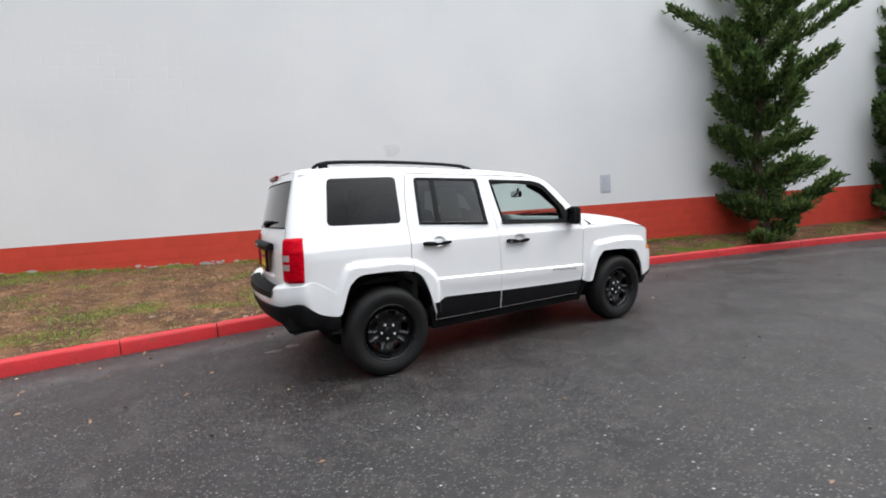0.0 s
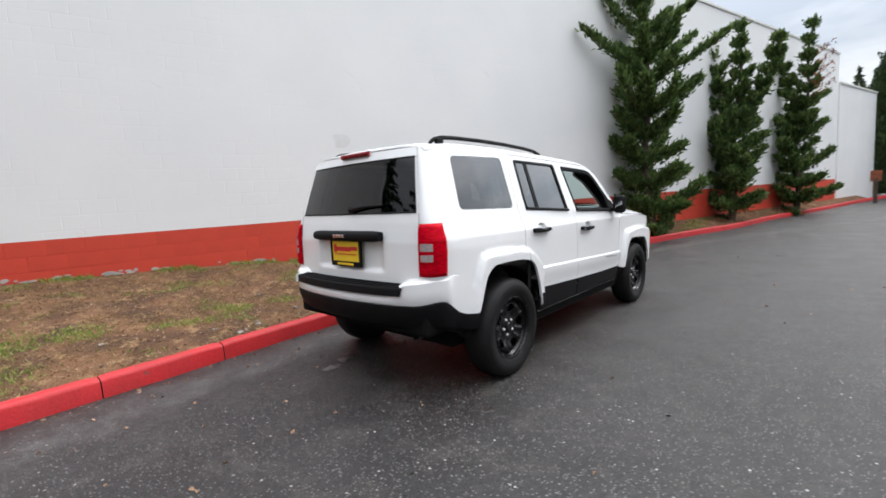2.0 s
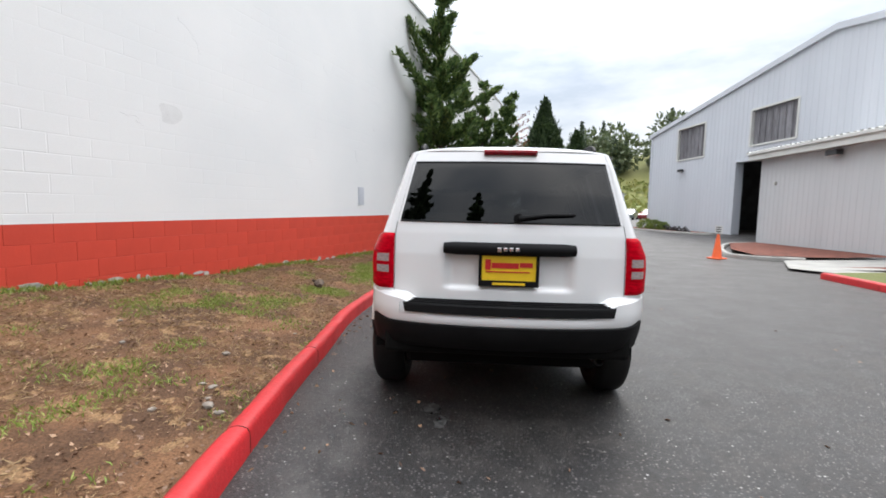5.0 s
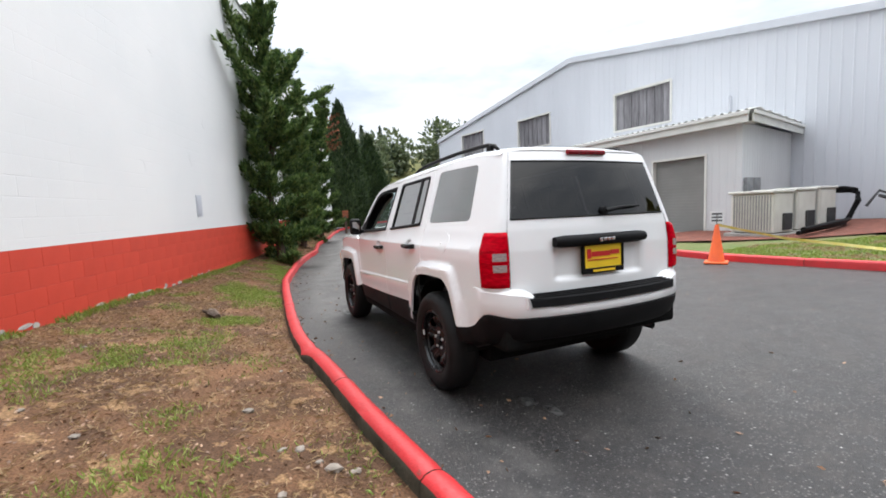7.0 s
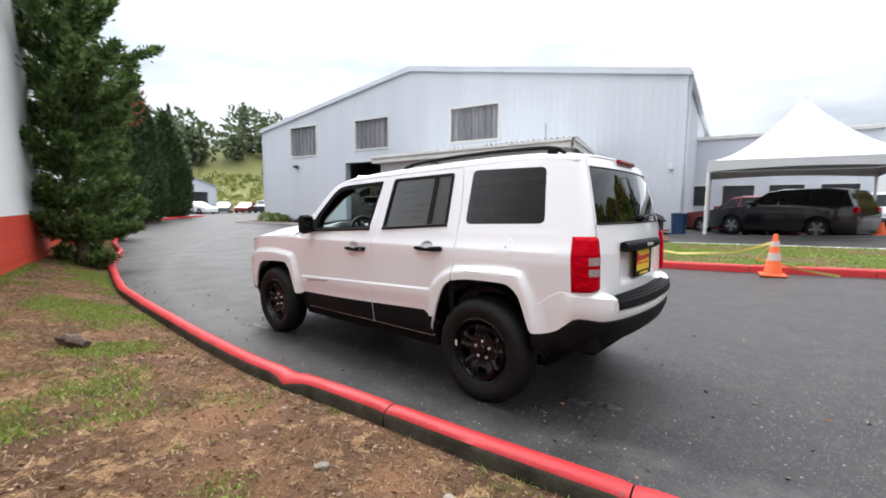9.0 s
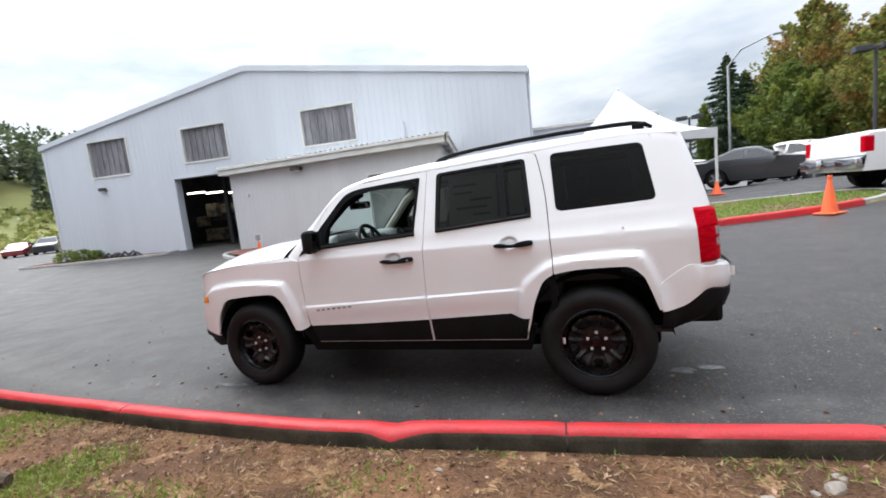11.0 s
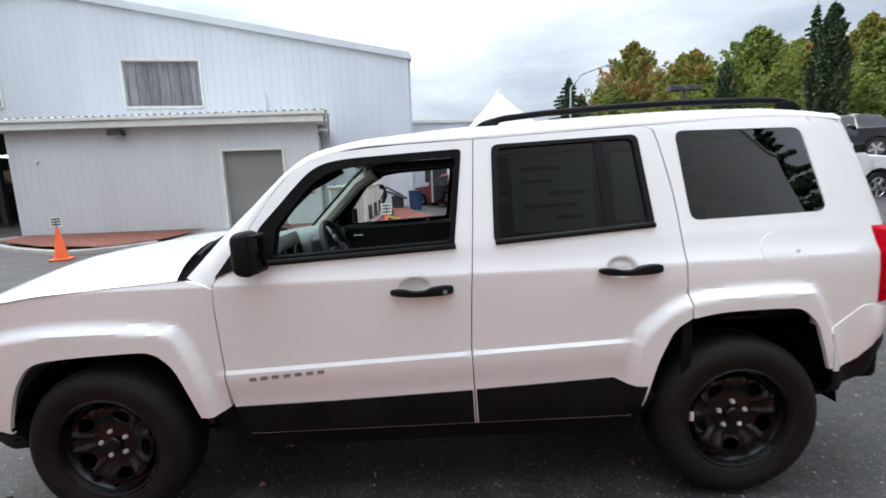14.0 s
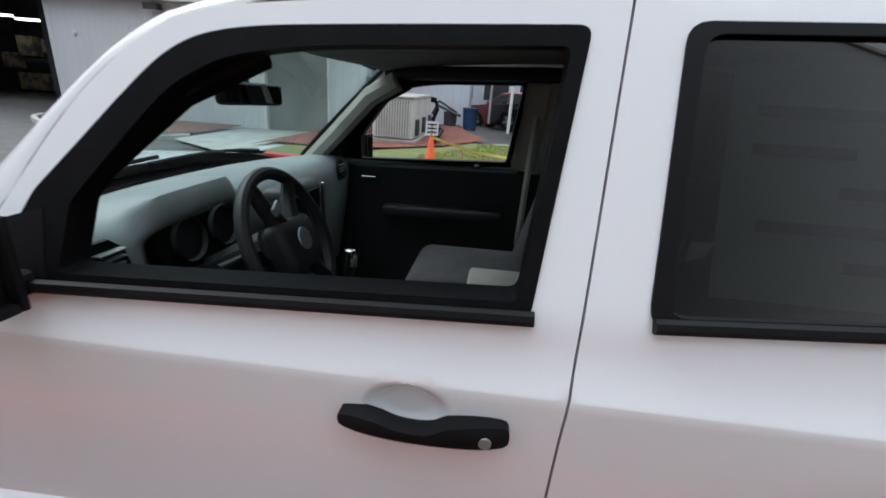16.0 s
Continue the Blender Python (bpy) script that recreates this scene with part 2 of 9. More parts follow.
    tone = n.new("ShaderNodeMixRGB")
    tone.inputs["Color1"].default_value, tone.inputs["Color2"].default_value = (0.12, 0.10, 0.09, 1), (0.46, 0.45, 0.43, 1)
    l.new(shade, tone.inputs["Fac"])
    l.new(tone.outputs["Color"], mg.inputs["Color2"])
    l.new(mg.outputs["Color"], b.inputs["Base Color"])
    l.new(remap(mid.outputs["Fac"], 0.3, 0.7, 0.40, 0.62), b.inputs["Roughness"])
    l.new(remap(dust.outputs["Fac"], 0.35, 0.65, 0.60, 0.22), b.inputs["Specular IOR Level"])
    bp = n.new("ShaderNodeBump")
    bp.inputs["Strength"].default_value, bp.inputs["Distance"].default_value = 0.8, 0.007
    hsum = n.new("ShaderNodeMath")
    l.new(fine.outputs["Fac"], hsum.inputs[0])
    l.new(remap(grain.outputs["Fac"], 0, 1, 0, 0.5), hsum.inputs[1])
    l.new(hsum.outputs["Value"], bp.inputs["Height"])
    l.new(bp.outputs["Normal"], b.inputs["Normal"])
    return m


def block_paint(name, col, col2, groove, course=0.2):
    """Paint over concrete blocks: faint courses show through the coats."""
    m = surf(name, col, col2, scale=0.55, lo=0.35, hi=0.7, rough=0.55, bump=0.10, bscale=26, bdist=0.004, fine=0.02, fscale=90)
    n, l = m.node_tree.nodes, m.node_tree.links
    tc = n.new("ShaderNodeTexCoord")
    sx = n.new("ShaderNodeSeparateXYZ")
    l.new(tc.outputs["Object"], sx.inputs["Vector"])
    cb = n.new("ShaderNodeCombineXYZ")
    l.new(sx.outputs["X"], cb.inputs["X"])
    l.new(sx.outputs["Z"], cb.inputs["Y"])
    br = n.new("ShaderNodeTexBrick")
    for k, v in (("Scale", 1.0), ("Mortar Size", 0.007), ("Mortar Smooth", 0.6), ("Brick Width", course * 2), ("Row Height", course)):
        br.inputs[k].default_value = v
    l.new(cb.outputs["Vector"], br.inputs["Vector"])
    nz = n.new("ShaderNodeTexNoise")
    nz.inputs["Scale"].default_value, nz.inputs["Detail"].default_value = 0.9, 4.0
    l.new(tc.outputs["Object"], nz.inputs["Vector"])
    gate = n.new("ShaderNodeMapRange")
    gate.inputs["From Min"].default_value, gate.inputs["From Max"].default_value = 0.42, 0.66
    gate.inputs["To Max"].default_value = groove
    l.new(nz.outputs["Fac"], gate.inputs["Value"])
    mu = n.new("ShaderNodeMath")
    mu.operation = "MULTIPLY"
    l.new(br.outputs["Fac"], mu.inputs[0])
    l.new(gate.outputs["Result"], mu.inputs[1])
    bp = n.new("ShaderNodeBump")
    bp.invert = True
    bp.inputs["Strength"].default_value, bp.inputs["Distance"].default_value = 0.8, 0.006
    l.new(mu.outputs["Value"], bp.inputs["Height"])
    old = [x for x in n if x.bl_idname == "ShaderNodeBump" and x != bp][0]
    l.new(old.outputs["Normal"], bp.inputs["Normal"])
    l.new(bp.outputs["Normal"], n["Principled BSDF"].inputs["Normal"])
    return m


M = {}
M["asphalt"] = asphalt_material()
M["wall_white"] = block_paint("white_block_paint", (0.79, 0.79, 0.782), (0.735, 0.745, 0.745), 0.35)
M["wall_red"] = surf("red_block_paint", (0.64, 0.070, 0.040), (0.54, 0.058, 0.034), scale=1.6, rough=0.5, spec=0.3, bump=0.35, bscale=45, bdist=0.004, fine=0.05, rand=0.03, chip=(0.68, 0.20, 0.14), chip_at=0.69, chip_scale=5)
M["mortar_red"] = surf("red_painted_joint", (0.60, 0.072, 0.042), (0.63, 0.115, 0.075), scale=0.8, lo=0.5, hi=0.7, rough=0.6, spec=0.3, bump=0.3)
M["bare_block"] = surf("bare_concrete_chips", (0.50, 0.48, 0.45), (0.36, 0.345, 0.32), scale=9, rough=0.8, bump=0.5, bscale=60)
M["kerb_red"] = surf("red_kerb_paint", (0.48, 0.022, 0.026), (0.38, 0.024, 0.026), scale=5, lo=0.4, hi=0.75, rough=0.45, spec=0.35, bump=0.5, bscale=40, bdist=0.006, fine=0.14, fscale=110, rand=0.06, chip=(0.17, 0.06, 0.05), chip_at=0.66, chip_scale=11)
# darker brown concrete for the kerb stones' back and end faces
M["kerb_side"] = surf("dark_brown_concrete", (0.075, 0.068, 0.050), (0.040, 0.038, 0.026), scale=7, rough=0.9, spec=0.2, bump=0.7, bscale=40, fine=0.2, fscale=90)
M["concrete"] = surf("pale_concrete", (0.34, 0.33, 0.305), (0.25, 0.245, 0.23), scale=2.5, rough=0.8, bump=0.3, bscale=70, fine=0.08)
M["lawn_dry"] = surf("dry_lawn_soil", (0.168, 0.087, 0.046), (0.084, 0.046, 0.027), scale=2.2, lo=0.38, hi=0.60, rough=0.95, spec=0.2, bump=1.0, bscale=70, bdist=0.015, fine=0.4, fscale=75, detail=9, chip=(0.23, 0.138, 0.072), chip_at=0.57, chip_scale=6)
M["lawn_green"] = surf("damp_lawn", (0.085, 0.125, 0.028), (0.13, 0.125, 0.045), scale=1.6, rough=0.95, bump=0.9, bscale=45, bdist=0.02, fine=0.3, fscale=80)
M["mulch"] = surf("red_bark_mulch", (0.20, 0.065, 0.040), (0.105, 0.036, 0.025), scale=6, rough=0.95, bump=1.0, bscale=35, bdist=0.03, fine=0.3, fscale=60)
M["siding"] = surf("pale_grey_metal_siding", (0.60, 0.625, 0.67), (0.56, 0.585, 0.63), scale=0.8, rough=0.42, bump=0.05, bscale=12, fine=0.015, stretch=(1, 1, 0.15))
M["annex_siding"] = surf("annex_metal_siding", (0.58, 0.59, 0.60), (0.53, 0.54, 0.55), scale=0.9, rough=0.45, bump=0.05, bscale=12, fine=0.015, stretch=(1, 1, 0.2))
M["trim_white"] = surf("off_white_metal_trim", (0.68, 0.68, 0.645), (0.60, 0.60, 0.565), scale=2, rough=0.4, bump=0.05)
M["metal_roof"] = surf("grey_metal_roof", (0.42, 0.43, 0.44), (0.36, 0.37, 0.38), scale=1.5, rough=0.4, metal=0.3, bump=0.05)
M["louvre"] = surf("weathered_grey_slats", (0.23, 0.225, 0.24), (0.13, 0.125, 0.135), scale=3, rough=0.6, bump=0.2, stretch=(4, 4, 0.5), rand=0.25)
M["roll_door"] = surf("grey_roller_door", (0.235, 0.235, 0.225), (0.205, 0.205, 0.198), scale=1.2, rough=0.5, bump=0.05)
# near-black that puts the shade of unlit rooms into walls and panes
M["dark_room"] = surf("unlit_room_shade", (0.045, 0.045, 0.05), (0.025, 0.025, 0.028), scale=1.5, rough=0.8, bump=0)
M["grey_metal"] = surf("grey_galvanised_metal", (0.35, 0.36, 0.37), (0.27, 0.28, 0.29), scale=6, rough=0.4, metal=0.6, bump=0.08)
M["black_plastic"] = surf("black_grained_plastic", (0.0065, 0.0065, 0.007), (0.0095, 0.0095, 0.010), scale=9, spec=0.10, rough=0.5, bump=0.12, bscale=500, bdist=0.0006, fine=0.1)
M["dark_metal"] = surf("dark_painted_metal", (0.03, 0.031, 0.033), (0.05, 0.05, 0.052), scale=7, rough=0.5, bump=0.08)
M["timber"] = surf("weathered_wall_timber", (0.085, 0.052, 0.038), (0.050, 0.032, 0.024), scale=5, rough=0.9, bump=0.6, bscale=40, bdist=0.01, fine=0.25, stretch=(0.2, 1, 1))
M["bark"] = surf("grey_brown_bark", (0.12, 0.085, 0.060), (0.06, 0.043, 0.032), scale=8, rough=0.9, bump=1.0, bscale=30, bdist=0.02, fine=0.2, stretch=(1, 1, 0.3))
M["bark_red"] = surf("rusty_dead_twig", (0.32, 0.10, 0.045), (0.20, 0.07, 0.04), scale=8, rough=0.9, bump=0.5)
M["juniper"] = leafy("juniper_sprays", (0.030, 0.066, 0.020), (0.076, 0.138, 0.034), (0.175, 0.240, 0.064), sheer=0.35)
M["cypress"] = leafy("dark_cypress_sprays", (0.015, 0.034, 0.010), (0.030, 0.060, 0.016), (0.062, 0.098, 0.026), sheer=0.2)
M["broad_green"] = leafy("broadleaf_green", (0.068, 0.118, 0.024), (0.140, 0.200, 0.040), (0.245, 0.270, 0.065), sheer=0.5, turn=(0.30, 0.32, 0.055))
M["broad_autumn"] = leafy("broadleaf_turning", (0.100, 0.150, 0.029), (0.210, 0.230, 0.048), (0.350, 0.265, 0.072), sheer=0.5, turn=(0.40, 0.175, 0.065))
# far woods: greens greyed so that distance haze sits in the leaf colour
M["far_green"] = leafy("hazed_wood_leaves", (0.070, 0.098, 0.052), (0.112, 0.145, 0.070), (0.170, 0.195, 0.092))
M["far_dark"] = leafy("hazed_conifers", (0.045, 0.072, 0.046), (0.075, 0.108, 0.066), (0.115, 0.145, 0.085), sheer=0.2)
M["dark_needle"] = leafy("dark_conifer_needles", (0.022, 0.046, 0.020), (0.042, 0.075, 0.030), (0.075, 0.115, 0.042), sheer=0.2)
M["meadow"] = leafy("hillside_scrub", (0.170, 0.205, 0.055), (0.260, 0.280, 0.080), (0.350, 0.330, 0.110))
M["hill"] = surf("hillside_ground", (0.14, 0.15, 0.048), (0.20, 0.195, 0.065), scale=0.12, rough=0.95, bump=0.5, bscale=1.5)
M["grass_blades"] = leafy("green_grass", (0.115, 0.185, 0.022), (0.195, 0.275, 0.040), (0.290, 0.320, 0.075))
M["dry_blades"] = leafy("dry_grass", (0.160, 0.092, 0.042), (0.265, 0.170, 0.080), (0.370, 0.260, 0.130))
M["litter"] = leafy("dead_leaf_litter", (0.110, 0.062, 0.040), (0.250, 0.140, 0.082), (0.420, 0.265, 0.160), sheer=0.05)
M["paint_scar"] = surf("faint_paint_scar", (0.68, 0.68, 0.67), (0.72, 0.72, 0.715), scale=9, rough=0.7, bump=0.2)
M["stone"] = surf("grey_stones", (0.27, 0.235, 0.20), (0.15, 0.125, 0.10), scale=20, rough=0.85, bump=0.5, rand=0.2)
M["cone"] = surf("orange_cone_rubber", (0.86, 0.13, 0.025), (0.74, 0.115, 0.03), scale=6, rough=0.5, bump=0.1)
M["cone_band"] = surf("pale_reflective_band", (0.62, 0.52, 0.44), (0.50, 0.42, 0.36), scale=8, rough=0.4, bump=0.05)
M["paper"] = surf("white_paper", (0.74, 0.74, 0.72), (0.68, 0.68, 0.67), scale=4, rough=0.7, bump=0.05)
M["ink"] = surf("dark_ink", (0.03, 0.03, 0.03), rough=0.6, bump=0)
M["tape"] = surf("yellow_tape", (0.60, 0.50, 0.10), (0.68, 0.60, 0.25), scale=10, rough=0.35, bump=0.1)
M["canvas"] = surf("white_tent_canvas", (0.56, 0.565, 0.57), (0.52, 0.525, 0.53), scale=1.0, rough=0.55, bump=0.06, bscale=8)
M["hvac"] = surf("pale_unit_paint", (0.62, 0.61, 0.56), (0.55, 0.54, 0.50), scale=3, rough=0.45, bump=0.05)
M["road_paint"] = surf("worn_white_road_paint", (0.22, 0.22, 0.21), (0.06, 0.058, 0.056), scale=9, lo=0.40, hi=0.58, rough=0.7, bump=0.2)
M["wet"] = surf("damp_patch", (0.030, 0.029, 0.029), (0.11, 0.108, 0.106), scale=22, lo=0.45, hi=0.6, rough=0.14, rough2=0.5, bump=0.35, bscale=60)
# ---- small helpers of this scene ----
def solid(name, verts, faces, mat, parent=None, smooth=False, label="", mats=None, idx=None):
    """One mesh object from plain vertices and faces, under a thing or part where one is given."""
    me = bpy.data.meshes.new(name)
    me.from_pydata([tuple(v) for v in verts], [], [tuple(f) for f in faces])
    for mm in (mats or [mat]):
        me.materials.append(mm)
    if idx is not None:
        me.polygons.foreach_set("material_index", idx)
    if smooth:
        me.polygons.foreach_set("use_smooth", [True] * len(me.polygons))
    me.update()
    ob = new(name, me)
    if parent is not None:
        ob.parent = parent
    if label:
        ob["label"] = label
    return ob


def part(name, bm, mat, parent=None, label="", smooth=False, sharp=35):
    """Links a bmesh as one mesh object under a thing or part."""
    me = bpy.data.meshes.new(name)
    bmesh.ops.recalc_face_normals(bm, faces=bm.faces)
    bm.to_mesh(me)
    bm.free()
    me.materials.append(mat)
    if smooth:
        me.polygons.foreach_set("use_smooth", [True] * len(me.polygons))
        me.set_sharp_from_angle(angle=radians(sharp))
    ob = new(name, me)
    if parent is not None:
        ob.parent = parent
    if label:
        ob["label"] = label
    return ob


def thing(name, m, label, category, group="", kind=""):
    ob = new(name)
    ob.empty_display_size = 0.1
    ob.matrix_basis = m
    return tagged(ob, label, category, group, kind)


def box(x0, x1, y0, y1, z0, z1, bevel=0.0, seg=2):
    bm = bmesh.new()
    bmesh.ops.create_cube(bm, size=1)
    bmesh.ops.transform(bm, matrix=Matrix.LocRotScale(((x0 + x1) / 2, (y0 + y1) / 2, (z0 + z1) / 2), None, (abs(x1 - x0), abs(y1 - y0), abs(z1 - z0))), verts=bm.verts)
    if bevel:
        bmesh.ops.bevel(bm, geom=bm.edges[:], offset=bevel, segments=seg, profile=0.5, affect="EDGES")
    return bm


def join(*bms):
    """Several bmeshes of one part in one."""
    out = bmesh.new()
    for b in bms:
        me = bpy.data.meshes.new("t")
        b.to_mesh(me)
        b.free()
        out.from_mesh(me)
        bpy.data.meshes.remove(me)
    return out


def moved(bm, m):
    bmesh.ops.transform(bm, matrix=m, verts=bm.verts)
    return bm


def tube(points, radius, sides=8, caps=True):
    """A round bar along points; radius may be one number or one for each point."""
    pts = [Vector(p) for p in points]
    rad = radius if isinstance(radius, (list, tuple)) else [radius] * len(pts)
    bm = bmesh.new()
    rings = []
    up = Vector((0, 0, 1))
    for i, p in enumerate(pts):
        d = (pts[min(i + 1, len(pts) - 1)] - pts[max(i - 1, 0)]).normalized()
        a = d.cross(up if abs(d.dot(up)) < 0.95 else Vector((1, 0, 0))).normalized()
        b = d.cross(a)
        rings.append([bm.verts.new(p + rad[i] * (math.cos(k * math.tau / sides) * a + math.sin(k * math.tau / sides) * b)) for k in range(sides)])
    for r0, r1 in zip(rings, rings[1:]):
        for k in range(sides):
            bm.faces.new((r0[k], r0[(k + 1) % sides], r1[(k + 1) % sides], r1[k]))
    if caps:
        bm.faces.new(rings[0][::-1])
        bm.faces.new(rings[-1])
    return bm


def lathe(profile, sides=24, axis="z", caps=True):
    """A turned shape from (radius, height) pairs."""
    bm = bmesh.new()
    rings = []
    for r, h in profile:
        ring = []
        for k in range(sides):
            c, s = math.cos(k * math.tau / sides) * r, math.sin(k * math.tau / sides) * r
            ring.append(bm.verts.new((c, s, h) if axis == "z" else (c, h, s)))
        rings.append(ring)
    for r0, r1 in zip(rings, rings[1:]):
        for k in range(sides):
            bm.faces.new((r0[k], r0[(k + 1) % sides], r1[(k + 1) % sides], r1[k]))
    if caps and profile[0][0] > 1e-5:
        bm.faces.new(rings[0][::-1])
    if caps and profile[-1][0] > 1e-5:
        bm.faces.new(rings[-1])
    bmesh.ops.remove_doubles(bm, verts=bm.verts, dist=1e-6)
    return bm


def lerp(table, x):
    """Straight-line reading of a table of (x, value)."""
    return float(np.interp(x, [a for a, _ in table], [b for _, b in table]))


def ground_z(x, y):
    """Height of the yard: it falls gently ahead of the car and rises towards the far buildings."""
    x0 = x if x < 5 else 5 + 6 * (1 - math.exp(-(x - 5) / 6))
    x0 = max(x0, -12)
    d = -max(y, -14) - 2
    s = min(0.075, max(0.035, 0.042 - 0.0025 * x))
    # the car park beyond the tent falls away again
    fall = 0.055 * min(9.0, max(0.0, -13.5 - y)) * min(1.0, max(0.0, (2 - x) / 3))
    return -0.02 * x0 + 0.009 * min(6, max(-15, y)) + s * 0.5 * (d + math.sqrt(d * d + 1)) - fall


# ---- ground: one asphalt sheet out to the horizon ----
def axis_steps(near, fine, far):
    v = list(np.arange(-near, near + 1e-6, fine))
    s, p = fine, near
    while p < far:
        s *= 1.35
        p += s
        v = [-p] + v + [p]
    return v


gxs, gys = axis_steps(18, 0.5, 1500), axis_steps(18, 0.5, 1500)
gv = [(x + 4, y - 4, ground_z(x + 4, y - 4)) for y in gys for x in gxs]
nx = len(gxs)
gf = [(j * nx + i, j * nx + i + 1, (j + 1) * nx + i + 1, (j + 1) * nx + i) for j in range(len(gys) - 1) for i in range(nx - 1)]
ground = solid("ground", gv, gf, M["asphalt"], smooth=True)
tagged(ground, "dark worn asphalt yard with pale grit and damp stains", "asphalt", kind="structure")

# ---- the long white block wall with its red foot ----
WA, WB = 4.319, -0.277                     # the wall's face: y = WA + WB * x
WANG = math.degrees(math.atan2(WB, 1))
W0 = -9.6                                 # x at which the wall starts
WLEN = (25.7 - W0) * math.sqrt(1 + WB * WB)
WALL_M = pose(W0, WA + WB * W0, 0, 0, 0, WANG)
RED_TOP, WALL_TOP = 1.10, 7.10
wall_foot = [(-18, 0.9), (-5, 0.64), (-1, 0.50), (1, 0.34), (4, 0.24), (7.6, 0.18), (25.7, 0.13)]


def along(x):
    """Distance along the wall of the place whose x is given."""
    return (x - W0) * math.sqrt(1 + WB * WB)


wall = thing("wall_north", WALL_M, "long white painted block wall with a red painted foot", "wall", kind="structure")
part("wall_upper", box(0, WLEN, 0, 0.3, RED_TOP, WALL_TOP), M["wall_white"], wall, "white painted concrete blocks")
part("wall_core", box(0, WLEN, 0.006, 0.3, -0.6, RED_TOP), M["mortar_red"], wall, "red painted joints between blocks")
part("wall_return", box(-0.005, 0.29, 0.302, 9.0, -0.6, WALL_TOP), M["wall_white"], wall, "white end wall")
vent = part("vent_plate", box(along(5.55) - 0.13, along(5.55) + 0.13, -0.012, 0.0, 1.35, 1.76, 0.003), M["siding"], wall, "pale grey vent plate")
for k in range(9):
    part("vent_slat", box(along(5.55) - 0.105, along(5.55) + 0.105, -0.020, -0.011, 1.39 + k * 0.038, 1.412 + k * 0.038), M["siding"], vent)
scar = [(along(0.95) + 0.15 * math.cos(a) * (1 + 0.25 * math.sin(3 * a + 1)), -0.002, 2.45 + 0.15 * math.sin(a) * (1 + 0.2 * math.cos(2 * a))) for a in np.linspace(0, math.tau, 25)[:-1]]
solid("wall_scar", [(along(0.95), -0.003, 2.45)] + scar, [(0, (k + 1) % 24 + 1, k + 1) for k in range(24)], M["paint_scar"], wall, label="round scar in the paint")
crk = random.Random(12)
for k in range(9):
    ux, uz = along(crk.uniform(-6, 9)), crk.uniform(2.0, 4.6)
    pts = [(ux, -0.0005, uz)]
    for _ in range(crk.randint(4, 9)):
        pts.append((pts[-1][0] + crk.uniform(-0.05, 0.10), -0.0005, pts[-1][2] + crk.uniform(-0.09, 0.03)))
    part("hairline_crack", tube(pts, 0.0014, 4), M["paint_scar"], wall)
part("wall_cap", box(-0.05, WLEN + 0.05, -0.04, 0.36, WALL_TOP, WALL_TOP + 0.09, 0.01), M["trim_white"], wall, "pale metal coping")

# ---- kerb beside the parked car ----
kerb_line = [(-18, -2.2), (-13, -0.75), (-9, 0.25), (-6, 0.80), (-4.05, 1.12), (-3.0, 1.235), (-1.9, 1.345), (-0.9, 1.435), (0.12, 1.525), (1.2, 1.520), (2.5, 1.455),
             (4, 1.37), (5.2, 1.25), (7.15, 0.93), (8.6, 0.65), (10.7, 0.14), (12.6, -0.38), (16.6, -1.10), (21, -2.3), (26.7, -3.75), (31.0, -5.2), (35.0, -7.4), (38.5, -10.0), (40.5, -13.0)]


def smooth_line(pts, step=0.12):
    """A soft curve through points, in even steps."""
    p = [Vector((*q, 0)) for q in pts]
    out = []
    for i in range(len(p) - 1):
        a, b, c, d = p[max(i - 1, 0)], p[i], p[i + 1], p[min(i + 2, len(p) - 1)]
        n = max(2, int((c - b).length / step))
        for k in range(n):
            t = k / n
            out.append(0.5 * ((2 * b) + (c - a) * t + (2 * a - 5 * b + 4 * c - d) * t * t + (3 * b - a - 3 * c + d) * t ** 3))
    out.append(p[-1])
    return out


